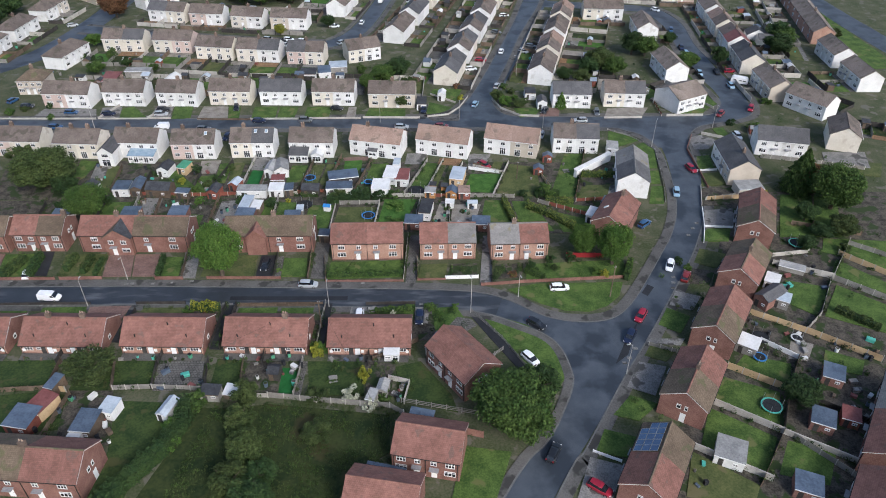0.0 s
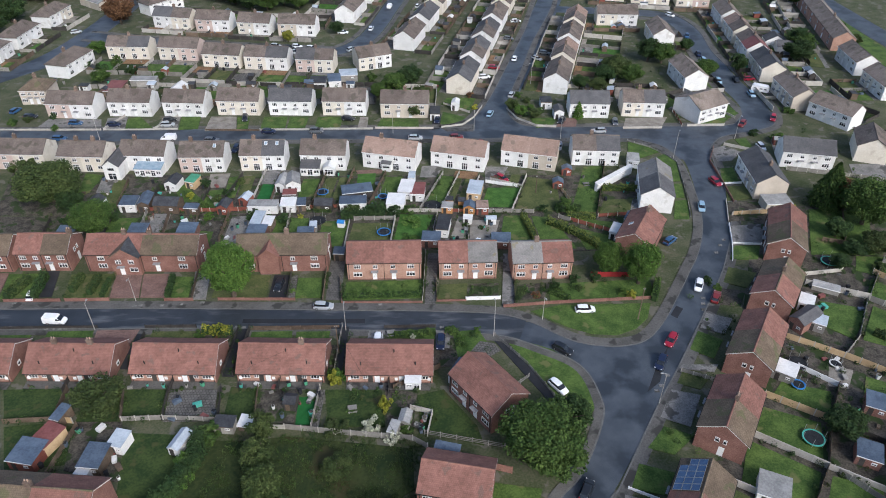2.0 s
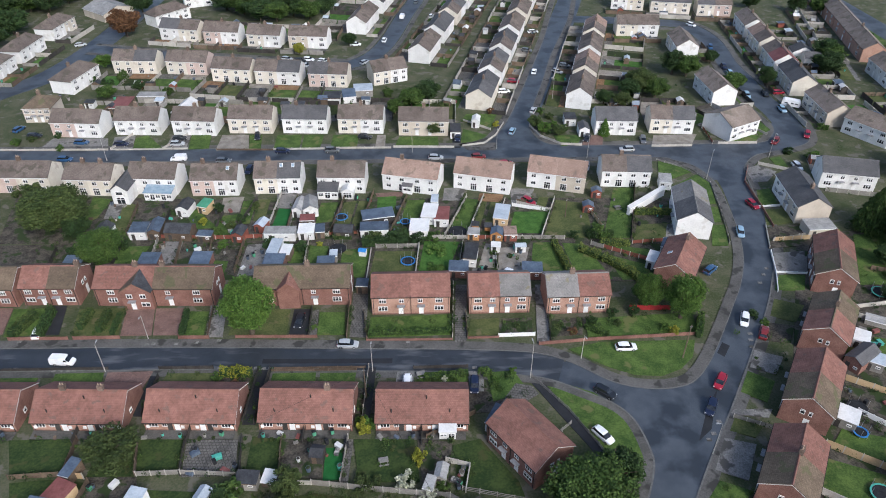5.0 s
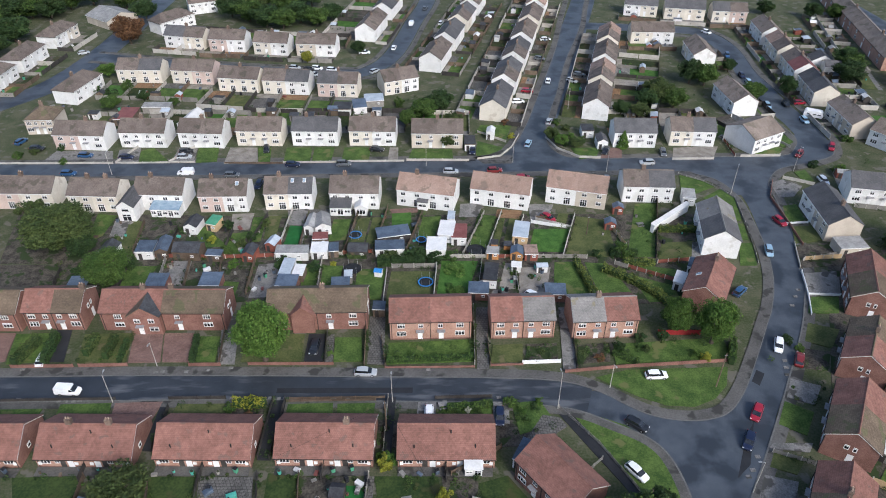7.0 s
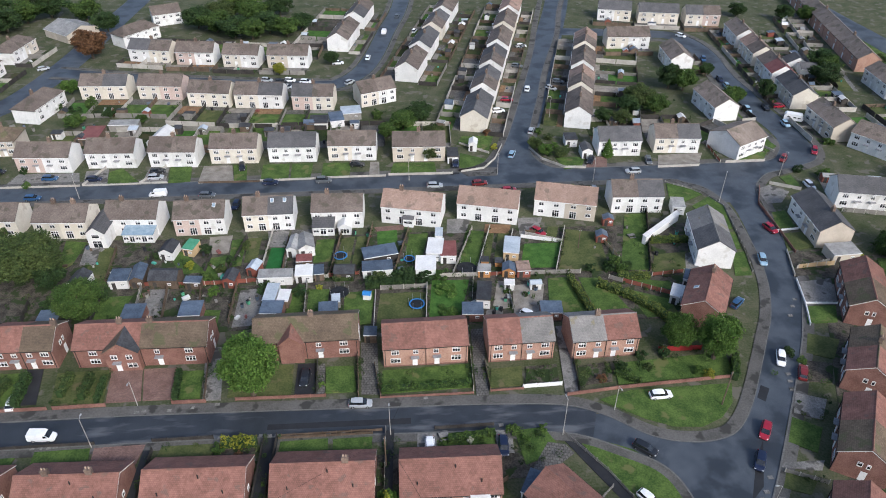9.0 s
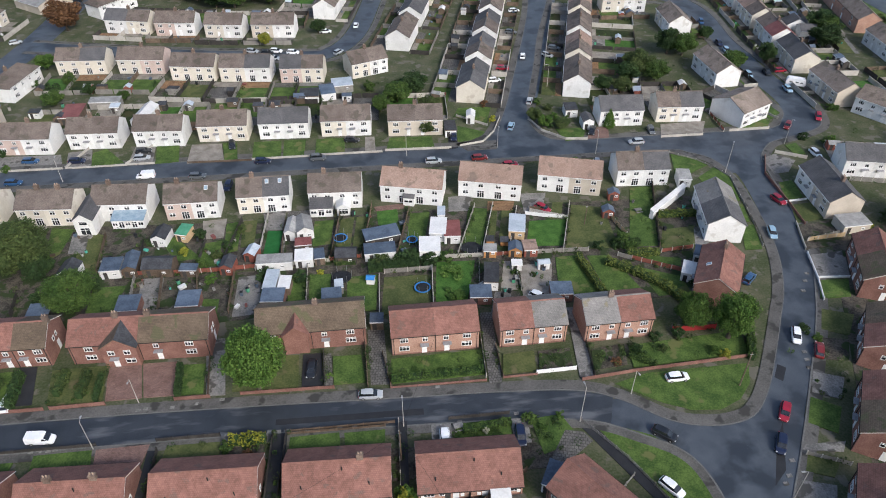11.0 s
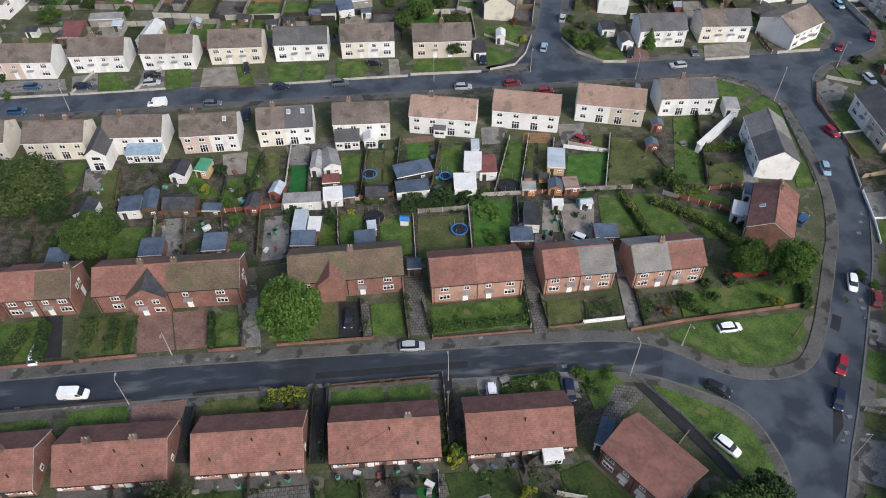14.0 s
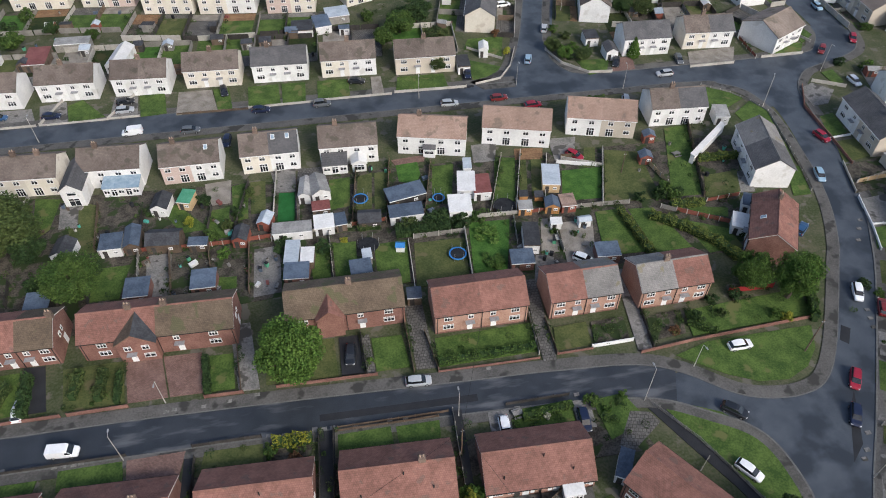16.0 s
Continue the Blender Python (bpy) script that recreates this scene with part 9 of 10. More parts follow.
tree(83.3, 116.7, 4, 6, 'leaf_dark', 'broad leafy green garden tree')
tree(91.9, 115.9, 4.5, 6.5, 'leaf', 'broad leafy green garden tree')
tree(102.8, 135.1, 4.5, 9, 'leaf_dark', 'broad leafy green garden tree')
tree(107.3, 133.2, 4.5, 8, 'leaf', 'broad leafy green garden tree')
tree(119.1, 121.3, 4, 6, 'leaf', 'broad leafy green garden tree')
tree(157.2, 134.2, 5.5, 8, 'leaf_dark', 'broad leafy green garden tree')
tree(11.1, 110.4, 4.5, 6, 'leaf', 'broad leafy green garden tree')
tree(16.3, 115.5, 5, 6.5, 'leaf_dark', 'broad leafy green garden tree')
tree(20.2, 102.3, 3.5, 5, 'leaf_olive', 'broad leafy green garden tree')
tree(6.1, 104.8, 3, 5, 'leaf', 'broad leafy green garden tree')
tree(18.2, 90.1, 2.2, 4.5, 'leaf_olive', 'broad leafy green garden tree')
tree(-31.5, 157.1, 2.6, 4.5, 'leaf_yellow', 'broad leafy green garden tree')
tree(-13.5, 165.8, 3, 5, 'leaf_dark', 'broad leafy green garden tree')
tree(-102.9, 178.4, 7, 11, 'leaf_russet', 'broad leafy green garden tree')
tree(-99.5, 145.1, 3.2, 5, 'leaf_bright', 'broad leafy green garden tree')
tree(73.6, 110.8, 3, 5, 'leaf_dark', 'broad leafy green garden tree')
tree(78.8, 108.4, 3, 5, 'leaf_olive', 'broad leafy green garden tree')
tree(49.1, 94.4, 2.5, 4, 'leaf_olive', 'broad leafy green garden tree')
tree(51.4, 90.7, 2.2, 3.6, 'leaf_bright', 'broad leafy green garden tree')
tree(55.8, 89.7, 2.6, 2.6, 'leaf_olive', 'broad leafy green garden tree')
tree(-81, 125.2, 2.4, 3.4, 'leaf_dark', 'broad leafy green garden tree')
tree(-69.8, 120.5, 2, 3, 'leaf', 'broad leafy green garden tree')
tree(-89.3, 118.8, 3.5, 4.5, 'leaf', 'broad leafy green garden tree')
conifer(69.1, 88.8, 1.8, 5.5, 'leaf_bright', 'bright green conifer in a front garden')
tree(-70.5, 210.1, 7, 9, 'leaf_dark', 'tree in a dense belt of woodland')
tree(-61.7, 203.8, 7, 9, 'leaf', 'tree in a dense belt of woodland')
tree(-53.3, 196.3, 7, 9, 'leaf_dark', 'tree in a dense belt of woodland')
tree(-46.2, 195, 6, 8, 'leaf', 'tree in a dense belt of woodland')
tree(-40.3, 201.8, 7, 9, 'leaf_dark', 'tree in a dense belt of woodland')
tree(-32.8, 197.5, 6, 8, 'leaf', 'tree in a dense belt of woodland')
tree(-27.8, 205.1, 5, 7, 'leaf_dark', 'tree in a dense belt of woodland')
tree(-61.5, 217.8, 7, 9, 'leaf_olive', 'tree in a dense belt of woodland')
tree(-47.1, 215.9, 7, 9, 'leaf', 'tree in a dense belt of woodland')
tree(-38.4, 223.8, 7, 9, 'leaf_dark', 'tree in a dense belt of woodland')
tree(-56, 225.7, 8, 10, 'leaf', 'tree in a dense belt of woodland')
tree(-160.7, 204.8, 9, 11, 'leaf_dark', 'tree in a dense belt of woodland')
tree(-154.9, 210, 9, 11, 'leaf', 'tree in a dense belt of woodland')
tree(-146.9, 210.1, 8, 10, 'leaf_dark', 'tree in a dense belt of woodland')
tree(-148.9, 181.7, 8, 10, 'leaf_dark', 'tree in a dense belt of woodland')
tree(-143.4, 221.9, 8, 10, 'leaf', 'tree in a dense belt of woodland')
tree(-159.8, 226.8, 10, 12, 'leaf_dark', 'tree in a dense belt of woodland')
tree(-170.2, 222.8, 10, 12, 'leaf', 'tree in a dense belt of woodland')
tree(-135.9, 228.2, 9, 11, 'leaf_dark', 'tree in a dense belt of woodland')
tree(-119.6, 223.2, 7, 9, 'leaf', 'tree in a dense belt of woodland')
tree(-106.6, 208.9, 6, 8, 'leaf_dark', 'tree in a dense belt of woodland')
tree(-165.7, 194, 9, 11, 'leaf', 'tree in a dense belt of woodland')
tree(-149.5, 164.7, 7, 9, 'leaf_dark', 'tree in a dense belt of woodland')
tree(158, 208.7, 4, 6, 'leaf_dark', 'leafy green tree in a garden')
tree(175.6, 201.9, 4, 7, 'leaf_dark', 'leafy green tree in a garden')
tree(184.4, 200.2, 4, 7, 'leaf', 'leafy green tree in a garden')
tree(163.4, 143.7, 5, 7, 'leaf', 'leafy green tree in a garden')
tree(106.9, 137, 3.5, 6, 'leaf', 'leafy green tree in a garden')
tree(132, 124.4, 3, 7, 'leaf_dark', 'leafy green tree in a garden')
tree(119.7, 144.8, 2.5, 5, 'leaf_dark', 'leafy green tree in a garden')
tree(121.2, 122.5, 3, 5, 'leaf', 'leafy green tree in a garden')
bush(52.2, 104.6, 1.6, 2, 'leaf', 'rounded leafy shrub growing in a garden')
bush(54.2, 100.6, 1.8, 2, 'leaf_olive', 'rounded leafy shrub growing in a garden')
bush(55, 95.2, 1.6, 1.8, 'leaf_bright', 'rounded leafy shrub growing in a garden')
bush(58.1, 93.5, 1.5, 1.6, 'leaf', 'rounded leafy shrub growing in a garden')
bush(52.5, 90.2, 1.2, 1.4, 'leaf_dark', 'rounded leafy shrub growing in a garden')
bush(37.3, 95.6, 1.2, 1.8, 'leaf_yellow', 'rounded leafy shrub growing in a garden')
bush(36.4, 104.7, 1.4, 2.2, 'leaf_russet', 'rounded leafy shrub growing in a garden')
bush(-104.4, 86.4, 2, 2, 'leaf', 'rounded leafy shrub growing in a garden')
bush(-100.8, 88.8, 1.6, 1.8, 'leaf_olive', 'rounded leafy shrub growing in a garden')
bush(-93.8, 90.5, 1.4, 2, 'leaf_dark', 'rounded leafy shrub growing in a garden')
bush(-90.1, 83.1, 1.4, 1.6, 'leaf', 'rounded leafy shrub growing in a garden')
bush(-89.3, 134.4, 2.5, 3.5, 'leaf', 'rounded leafy shrub growing in a garden')
bush(-92.8, 128, 3, 3, 'leaf_dark', 'rounded leafy shrub growing in a garden')
bush(-100.2, 132.9, 2.4, 3, 'leaf', 'rounded leafy shrub growing in a garden')
bush(2.9, 119.1, 2.2, 3, 'leaf', 'rounded leafy shrub growing in a garden')
bush(13, 118.4, 2.5, 3.5, 'leaf_olive', 'rounded leafy shrub growing in a garden')
bush(124.5, 73.1, 1.6, 2, 'leaf', 'rounded leafy shrub growing in a garden')
bush(119.7, 76.3, 1.8, 2, 'leaf_dark', 'rounded leafy shrub growing in a garden')
bush(127, 74.9, 1.2, 1.6, 'leaf_bright', 'rounded leafy shrub growing in a garden')
bush(136.6, 91.3, 2, 2, 'leaf', 'rounded leafy shrub growing in a garden')
bush(113.5, 36.3, 1.6, 2, 'leaf_yellow', 'rounded leafy shrub growing in a garden')
bush(83.2, 6.9, 1.4, 1.6, 'leaf_dark', 'rounded leafy shrub growing in a garden')
bush(84.5, 4.5, 1.2, 1.4, 'leaf', 'rounded leafy shrub growing in a garden')
border_planting([(4.5, 5.2), (20.9, 4.8)], 263, 1.0, 1.1, 0.83, 2.3, 'scattered shrubs and flowers in a garden')
border_planting([(40.7, 4.4), (47.9, 4.2)], 264, 1.0, 1.1, 3.43, 2.4, 'scattered shrubs and flowers in a garden')
border_planting([(30.8, 4.6), (36.9, 4.5)], 265, 1.0, 1.1, 3.61, 2.3, 'scattered shrubs and flowers in a garden')
border_planting([(48.7, 5.4), (69.7, 4.9)], 266, 1.0, 1.1, 1.04, 2.8, 'scattered shrubs and flowers in a garden')
border_planting([(-57.1, 8), (-46, 7.8)], 267, 1.0, 1.1, 1.97, 4.1, 'scattered shrubs and flowers in a garden')
border_planting([(6, -9.7), (32.1, -10.3)], 268, 1.0, 1.1, 1.05, 1.9, 'scattered shrubs and flowers in a garden')
border_planting([(26.5, -11.4), (34.4, -11.6)], 269, 1.0, 1.1, 2.74, 3.3, 'scattered shrubs and flowers in a garden')
border_planting([(-34.2, -8.4), (-17.1, -8.8)], 270, 1.0, 1.1, 0.64, 2.0, 'scattered shrubs and flowers in a garden')
border_planting([(3.7, -27.5), (20, -27.8)], 271, 1.0, 1.1, 1.67, 4.3, 'scattered shrubs and flowers in a garden')
border_planting([(-19.7, -35.2), (-14.7, -35.3)], 272, 1.0, 1.1, 3.28, 4.0, 'scattered shrubs and flowers in a garden')
border_planting([(90.5, -18.4), (100.6, -18.6)], 273, 1.0, 1.1, 2.15, 6.9, 'scattered shrubs and flowers in a garden')
border_planting([(93.3, -30.5), (110.1, -30.8)], 274, 1.0, 1.1, 2.59, 12.1, 'scattered shrubs and flowers in a garden')
border_planting([(104.6, 5.3), (118.7, 5.1)], 275, 1.0, 1.1, 1.54, 11.2, 'scattered shrubs and flowers in a garden')
border_planting([(62.7, -35), (67.8, -35.1)], 276, 1.0, 1.1, 2.15, 3.7, 'scattered shrubs and flowers in a garden')
border_planting([(77.7, -3.3), (87.5, -3.4)], 277, 1.0, 1.1, 2.23, 8.9, 'scattered shrubs and flowers in a garden')
border_planting([(-68.9, 48.9), (-27.2, 44.1)], 278, 1.0, 1.1, 1.17, 9.3, 'scattered shrubs and flowers in a garden')
border_planting([(-74, 31.8), (-46.4, 28.6)], 279, 1.0, 1.1, 0.98, 4.8, 'scattered shrubs and flowers in a garden')
border_planting([(-44.6, 30.7), (-27.4, 28.7)], 280, 1.0, 1.1, 1.26, 5.4, 'scattered shrubs and flowers in a garden')
border_planting([(20.9, 29.3), (38.6, 27.3)], 281, 1.0, 1.1, 0.92, 5.6, 'scattered shrubs and flowers in a garden')
border_planting([(60.7, 47.5), (78, 45.5)], 282, 1.0, 1.1, 1.26, 13.7, 'scattered shrubs and flowers in a garden')
border_planting([(110.4, 29.8), (136.9, 29.3)], 283, 1.0, 1.1, 1.44, 14.9, 'scattered shrubs and flowers in a garden')
border_planting([(133.1, 61.2), (153.7, 60.9)], 284, 1.0, 1.1, 1.32, 20.0, 'scattered shrubs and flowers in a garden')
border_planting([(80.7, 126.7), (109.1, 126.3)], 285, 1.0, 1.1, 0.96, 16.0, 'scattered shrubs and flowers in a garden')
border_planting([(0.5, 117.7), (24, 117.4)], 286, 1.0, 1.1, 0.93, 9.9, 'scattered shrubs and flowers in a garden')

# street lamps and poles
lamp_post(35, -9.3, 100, 8.8)
lamp_post(45.4, -4.5, -80, 6)
lamp_post(-45.1, -6, 90, 7)
lamp_post(-39.9, 3, -90, 6)
lamp_post(5.4, -7.1, 90, 6.5)
lamp_post(63.4, -27.2, 180, 7.5)
lamp_post(91.4, 61.9, 60, 8.5)
lamp_post(113.3, 74.1, -90, 7.5)
lamp_post(61.4, 74.7, 90, 6.5)
lamp_post(36.2, 80.9, -90, 6.5)
lamp_post(11.8, 79.4, -90, 6.5)
lamp_post(-74.4, 76.4, 90, 6.5)
lamp_post(57.6, 115.4, 180, 7)
timber_pole(65.1, -4.7)
timber_pole(50.3, 44.7, 5.5)

# play equipment
trampoline(87.4, -35.9, 1.9, 'green_plastic')
trampoline(92.1, -18.4, 1.8, 'net')
trampoline(90, -23.8, 1.3, 'blue_plastic')
trampoline(113.1, 13.3, 1.9, 'green_plastic')
trampoline(99.3, -18.6, 1.1, 'roof_white')
trampoline(-5.3, 45, 1.6, 'blue_plastic')
trampoline(10.5, 42.7, 1.3, 'blue_plastic')
trampoline(23.2, 38.2, 2.2, 'net')
trampoline(11.5, 26.6, 1.7, 'blue_plastic')
trampoline(-4.9, 31.7, 2.0, 'net')
bench_set(14.5, -8.4, 10)
bench_set(64.2, 48.3, 10)
bench_set(8.4, -27.8, 10)

# small things left about the gardens
rnd = random.Random(9)
crate(-61.1, 52.1, 0.7, rnd)
crate(-64.6, 52.9, 0.7, rnd)
crate(-31.5, 40.1, 1.0, rnd)
crate(-60.5, 46.6, 0.7, rnd)
crate(-63.7, 52.3, 0.6, rnd)
crate(-31, 39.7, 1.0, rnd)
crate(-37, 48.2, 0.7, rnd)
crate(-43.4, 42.3, 1.0, rnd)
crate(-33.7, 49.1, 0.9, rnd)
crate(-41.9, 44.9, 0.6, rnd)
crate(-51, 51.1, 1.1, rnd)
crate(-33.9, 43.4, 0.7, rnd)
crate(-32, 42.9, 1.0, rnd)
crate(-34.6, 44, 0.7, rnd)
crate(-45.1, 46.1, 0.6, rnd)
crate(-56.4, 42.9, 0.5, rnd)
crate(-67.5, 46.3, 0.7, rnd)
crate(-47.7, 45.9, 0.7, rnd)
crate(-28.7, 47.2, 0.7, rnd)
crate(-61, 45.5, 0.7, rnd)
crate(-54.5, 43.4, 0.7, rnd)
crate(-45.9, 40.6, 0.6, rnd)
crate(-46, 33.7, 1.0, rnd)
crate(-35.1, 32.4, 0.7, rnd)
crate(-43.4, 31, 0.5, rnd)
crate(-32.9, 25.2, 1.1, rnd)
crate(-32.1, 24.5, 0.5, rnd)
crate(-40.5, 25.4, 1.0, rnd)
crate(-38.3, 25.4, 0.9, rnd)
crate(-31.1, 31.3, 0.6, rnd)
crate(-38.6, 33.9, 0.7, rnd)
crate(-28.3, 30.6, 0.5, rnd)
crate(-46.4, 34.4, 1.0, rnd)
crate(-40, 32.4, 0.6, rnd)
crate(-27.8, 29.5, 0.6, rnd)
crate(-46.3, 35.7, 0.6, rnd)
crate(-34, 33.2, 0.5, rnd)
crate(-37.6, 32.5, 1.1, rnd)
crate(-25.2, 28.9, 1.0, rnd)
crate(-22.3, 24.5, 0.8, rnd)
crate(-24.1, 29.9, 0.5, rnd)
crate(-22.4, 31.2, 1.0, rnd)
crate(-18.3, 28.4, 0.5, rnd)
crate(-24, 31.4, 0.6, rnd)
crate(-24, 25.7, 0.6, rnd)
crate(-25.7, 25.4, 0.8, rnd)
crate(-16.8, 29.1, 1.0, rnd)
crate(-20, 26, 0.9, rnd)
crate(-4.6, 57.1, 0.6, rnd)
crate(0.8, 53.3, 1.1, rnd)
crate(-7, 55.2, 1.0, rnd)
crate(-2.5, 54, 0.8, rnd)
crate(-2.3, 54.5, 0.7, rnd)
crate(1.6, 53, 0.5, rnd)
crate(8.4, 39.6, 0.9, rnd)
crate(2, 41, 0.6, rnd)
crate(8.8, 42.9, 0.5, rnd)
crate(3.2, 43.9, 0.8, rnd)
crate(6.9, 40.1, 0.6, rnd)
crate(1.7, 40.8, 0.5, rnd)
crate(8.8, 49.6, 1.0, rnd)
crate(7.2, 40.7, 0.8, rnd)
crate(37.5, 29.8, 0.9, rnd)
crate(27.4, 22.8, 1.0, rnd)
crate(30.4, 26.7, 0.5, rnd)
crate(23.7, 26.7, 0.8, rnd)
crate(36, 25.1, 0.6, rnd)
crate(28.2, 24.2, 0.8, rnd)
crate(22.9, 24, 1.0, rnd)
crate(24.6, 27.2, 0.7, rnd)
crate(35.7, 28.7, 0.6, rnd)
crate(29.5, 21.8, 0.6, rnd)
crate(24.9, 26.3, 1.0, rnd)
crate(31.3, 27.7, 1.0, rnd)
crate(36.3, 31.7, 1.0, rnd)
crate(26.9, 29.8, 1.0, rnd)
crate(29, 23.7, 0.6, rnd)
crate(37.5, 30.2, 0.6, rnd)
crate(64.1, 51.9, 0.8, rnd)
crate(73.4, 44.5, 0.5, rnd)
crate(57.6, 49.1, 0.8, rnd)
crate(69.5, 48.8, 0.5, rnd)
crate(54.2, 44.4, 0.7, rnd)
crate(67.8, 40.6, 0.9, rnd)
crate(67.6, 46.8, 0.7, rnd)
crate(75.3, 48.4, 1.0, rnd)
crate(-3.8, -29.2, 1.0, rnd)
crate(-1.1, -26.3, 0.6, rnd)
crate(0.5, -25.7, 0.9, rnd)
crate(-6.7, -23.5, 0.6, rnd)
crate(0.7, -24.4, 1.0, rnd)
crate(-3.5, -27.2, 0.7, rnd)
crate(-1.4, -23.7, 0.7, rnd)
crate(2.1, -24.4, 0.9, rnd)
crate(-4.3, -25.2, 0.5, rnd)
crate(-6.7, -29.7, 1.0, rnd)
crate(1.3, -28.9, 1.1, rnd)
crate(-5.7, -27.2, 0.8, rnd)
crate(20.6, -33, 1.0, rnd)
crate(21.5, -29.7, 0.9, rnd)
crate(20.8, -32.3, 0.9, rnd)
crate(21.2, -30.5, 1.1, rnd)
crate(20.1, -31.7, 1.0, rnd)
crate(20.9, -30.5, 0.6, rnd)
crate(94.3, -17.1, 1.1, rnd)
crate(101, -15.3, 0.7, rnd)
crate(100.6, -14.3, 0.7, rnd)
crate(92.5, -13.3, 0.8, rnd)
crate(98.1, -17, 0.7, rnd)
crate(100.7, -17.1, 0.6, rnd)
crate(90.6, -19.8, 1.1, rnd)
crate(100.5, -17, 0.7, rnd)
crate(93.1, -13.9, 0.6, rnd)
crate(99.6, -19.3, 1.0, rnd)
crate(98.8, -23.8, 0.7, rnd)
crate(113.6, -22.4, 1.0, rnd)
crate(105, -30.2, 1.1, rnd)
crate(98.1, -29.7, 0.6, rnd)
crate(99.8, -19.3, 0.7, rnd)
crate(100, -19.9, 1.1, rnd)
crate(95.4, -36.6, 0.9, rnd)
crate(104.8, -32.3, 1.1, rnd)
crate(106.6, -33.6, 0.8, rnd)
crate(103.5, -33.6, 0.8, rnd)
crate(105.8, -22.1, 1.0, rnd)
crate(106.4, -20.2, 0.6, rnd)
crate(111.3, -24.4, 0.7, rnd)
crate(102.1, -36.2, 0.7, rnd)
crate(101.2, -27.7, 0.5, rnd)
crate(114, -19.2, 1.1, rnd)
crate(99.6, -22, 1.0, rnd)
crate(110.7, -23.9, 0.8, rnd)
crate(100, -33.4, 0.6, rnd)
crate(103.2, -38.6, 0.9, rnd)
crate(105.2, -37.6, 0.7, rnd)
crate(105, -35.7, 0.9, rnd)
crate(103.5, 2.1, 1.0, rnd)
crate(106, 1.5, 1.0, rnd)
crate(115.3, 13.1, 0.9, rnd)
crate(103.8, -2.2, 0.9, rnd)
crate(104.2, -2.9, 0.9, rnd)
crate(105.1, -1.8, 1.0, rnd)
crate(112.3, -2.8, 0.9, rnd)
crate(111.8, 2.2, 0.8, rnd)
crate(118, 6.8, 0.5, rnd)
crate(112.9, 4.1, 0.8, rnd)
crate(113.4, 8.9, 0.6, rnd)
crate(101.8, -0.8, 1.0, rnd)
crate(-34.6, -31.2, 1.1, rnd)
crate(-30.7, -36.4, 0.5, rnd)
crate(-30, -37.8, 0.9, rnd)
crate(-41.5, -38.9, 0.5, rnd)
crate(-37.8, -31.5, 0.7, rnd)
crate(-28.8, -39.3, 1.0, rnd)
crate(-39.2, -34.7, 0.9, rnd)
crate(-43, -34.9, 1.1, rnd)
crate(-30.2, -40.7, 0.7, rnd)
crate(-31.5, -39.8, 0.9, rnd)
crate(-38.2, -31.9, 0.5, rnd)
crate(-28, -41.5, 0.7, rnd)
crate(-86.6, 117.7, 0.9, rnd)
crate(-83.9, 118.9, 0.9, rnd)
crate(-104.1, 116.6, 0.5, rnd)
crate(-105.2, 119.9, 1.0, rnd)
crate(-107, 113.1, 0.6, rnd)
crate(-79.4, 121.1, 0.6, rnd)
crate(-103.2, 110.5, 0.9, rnd)
crate(-81.3, 116.2, 0.6, rnd)
crate(-101.4, 117.3, 1.1, rnd)
crate(-109, 120.6, 1.0, rnd)
crate(-106.4, 110, 0.7, rnd)
crate(-92.1, 114.1, 1.0, rnd)
crate(-108.5, 111.8, 0.6, rnd)
crate(-90, 123.5, 1.0, rnd)
crate(57.3, 64.9, 0.5, rnd)
crate(57.8, 62.1, 1.1, rnd)
crate(-19.3, -26.3, 1.1, rnd)
crate(-23.2, -25.4, 1.1, rnd)
crate(-15.9, -28.2, 1.1, rnd)
crate(-23, -29.3, 0.9, rnd)
crate(-18, -29, 0.6, rnd)
crate(-23.1, -24.9, 0.8, rnd)
crate(-19.5, -27.3, 0.7, rnd)
crate(-17.4, -29, 1.0, rnd)
crate(69.6, -46.3, 0.6, rnd)
crate(69.5, -49.1, 0.6, rnd)
crate(71.4, -47.7, 0.7, rnd)
crate(70.5, -51.5, 0.6, rnd)
crate(69.1, -51.8, 0.6, rnd)

# plots of the farther houses
garden(-95, 99.9, -4, 16.9, 14, 100, step=6.0, green=0.75, shed_p=0.7)
garden(-76.7, 100.9, -2.8, 15.3, 14, 101, step=6.0, green=0.75, shed_p=0.7)
garden(-59.4, 100.5, -4.4, 14.9, 14, 102, step=6.0, green=0.75, shed_p=0.7)
garden(-43, 101.2, -2.8, 15.2, 14, 103, step=6.0, green=0.75, shed_p=0.7)
garden(-26.8, 100.8, -2.8, 15.3, 14, 104, step=6.0, green=0.75, shed_p=0.7)
garden(-10.2, 100.4, -2.8, 15.5, 14, 105, step=6.0, green=0.75, shed_p=0.7)
garden(8, 98.6, -2.7, 16.8, 14, 106, step=6.0, green=0.75, shed_p=0.7)
garden(66.9, 97.6, -3, 14.2, 14, 107, step=6.0, green=0.75, shed_p=0.7)
garden(83.7, 98.3, -4.4, 14.9, 14, 108, step=6.0, green=0.75, shed_p=0.7)
garden(99.9, 93.4, 27.7, 13.7, 9, 109, step=6.0, green=0.75, shed_p=0.7)
garden(-129, 166, -96, 18.1, 7, 110, step=6.0, green=1, shed_p=0)
garden(-126.3, 188.9, -98.8, 17.4, 7, 111, step=6.0, green=1, shed_p=0)
garden(-130.8, 146, -94.3, 16.6, 7, 112, step=6.0, green=1, shed_p=0)
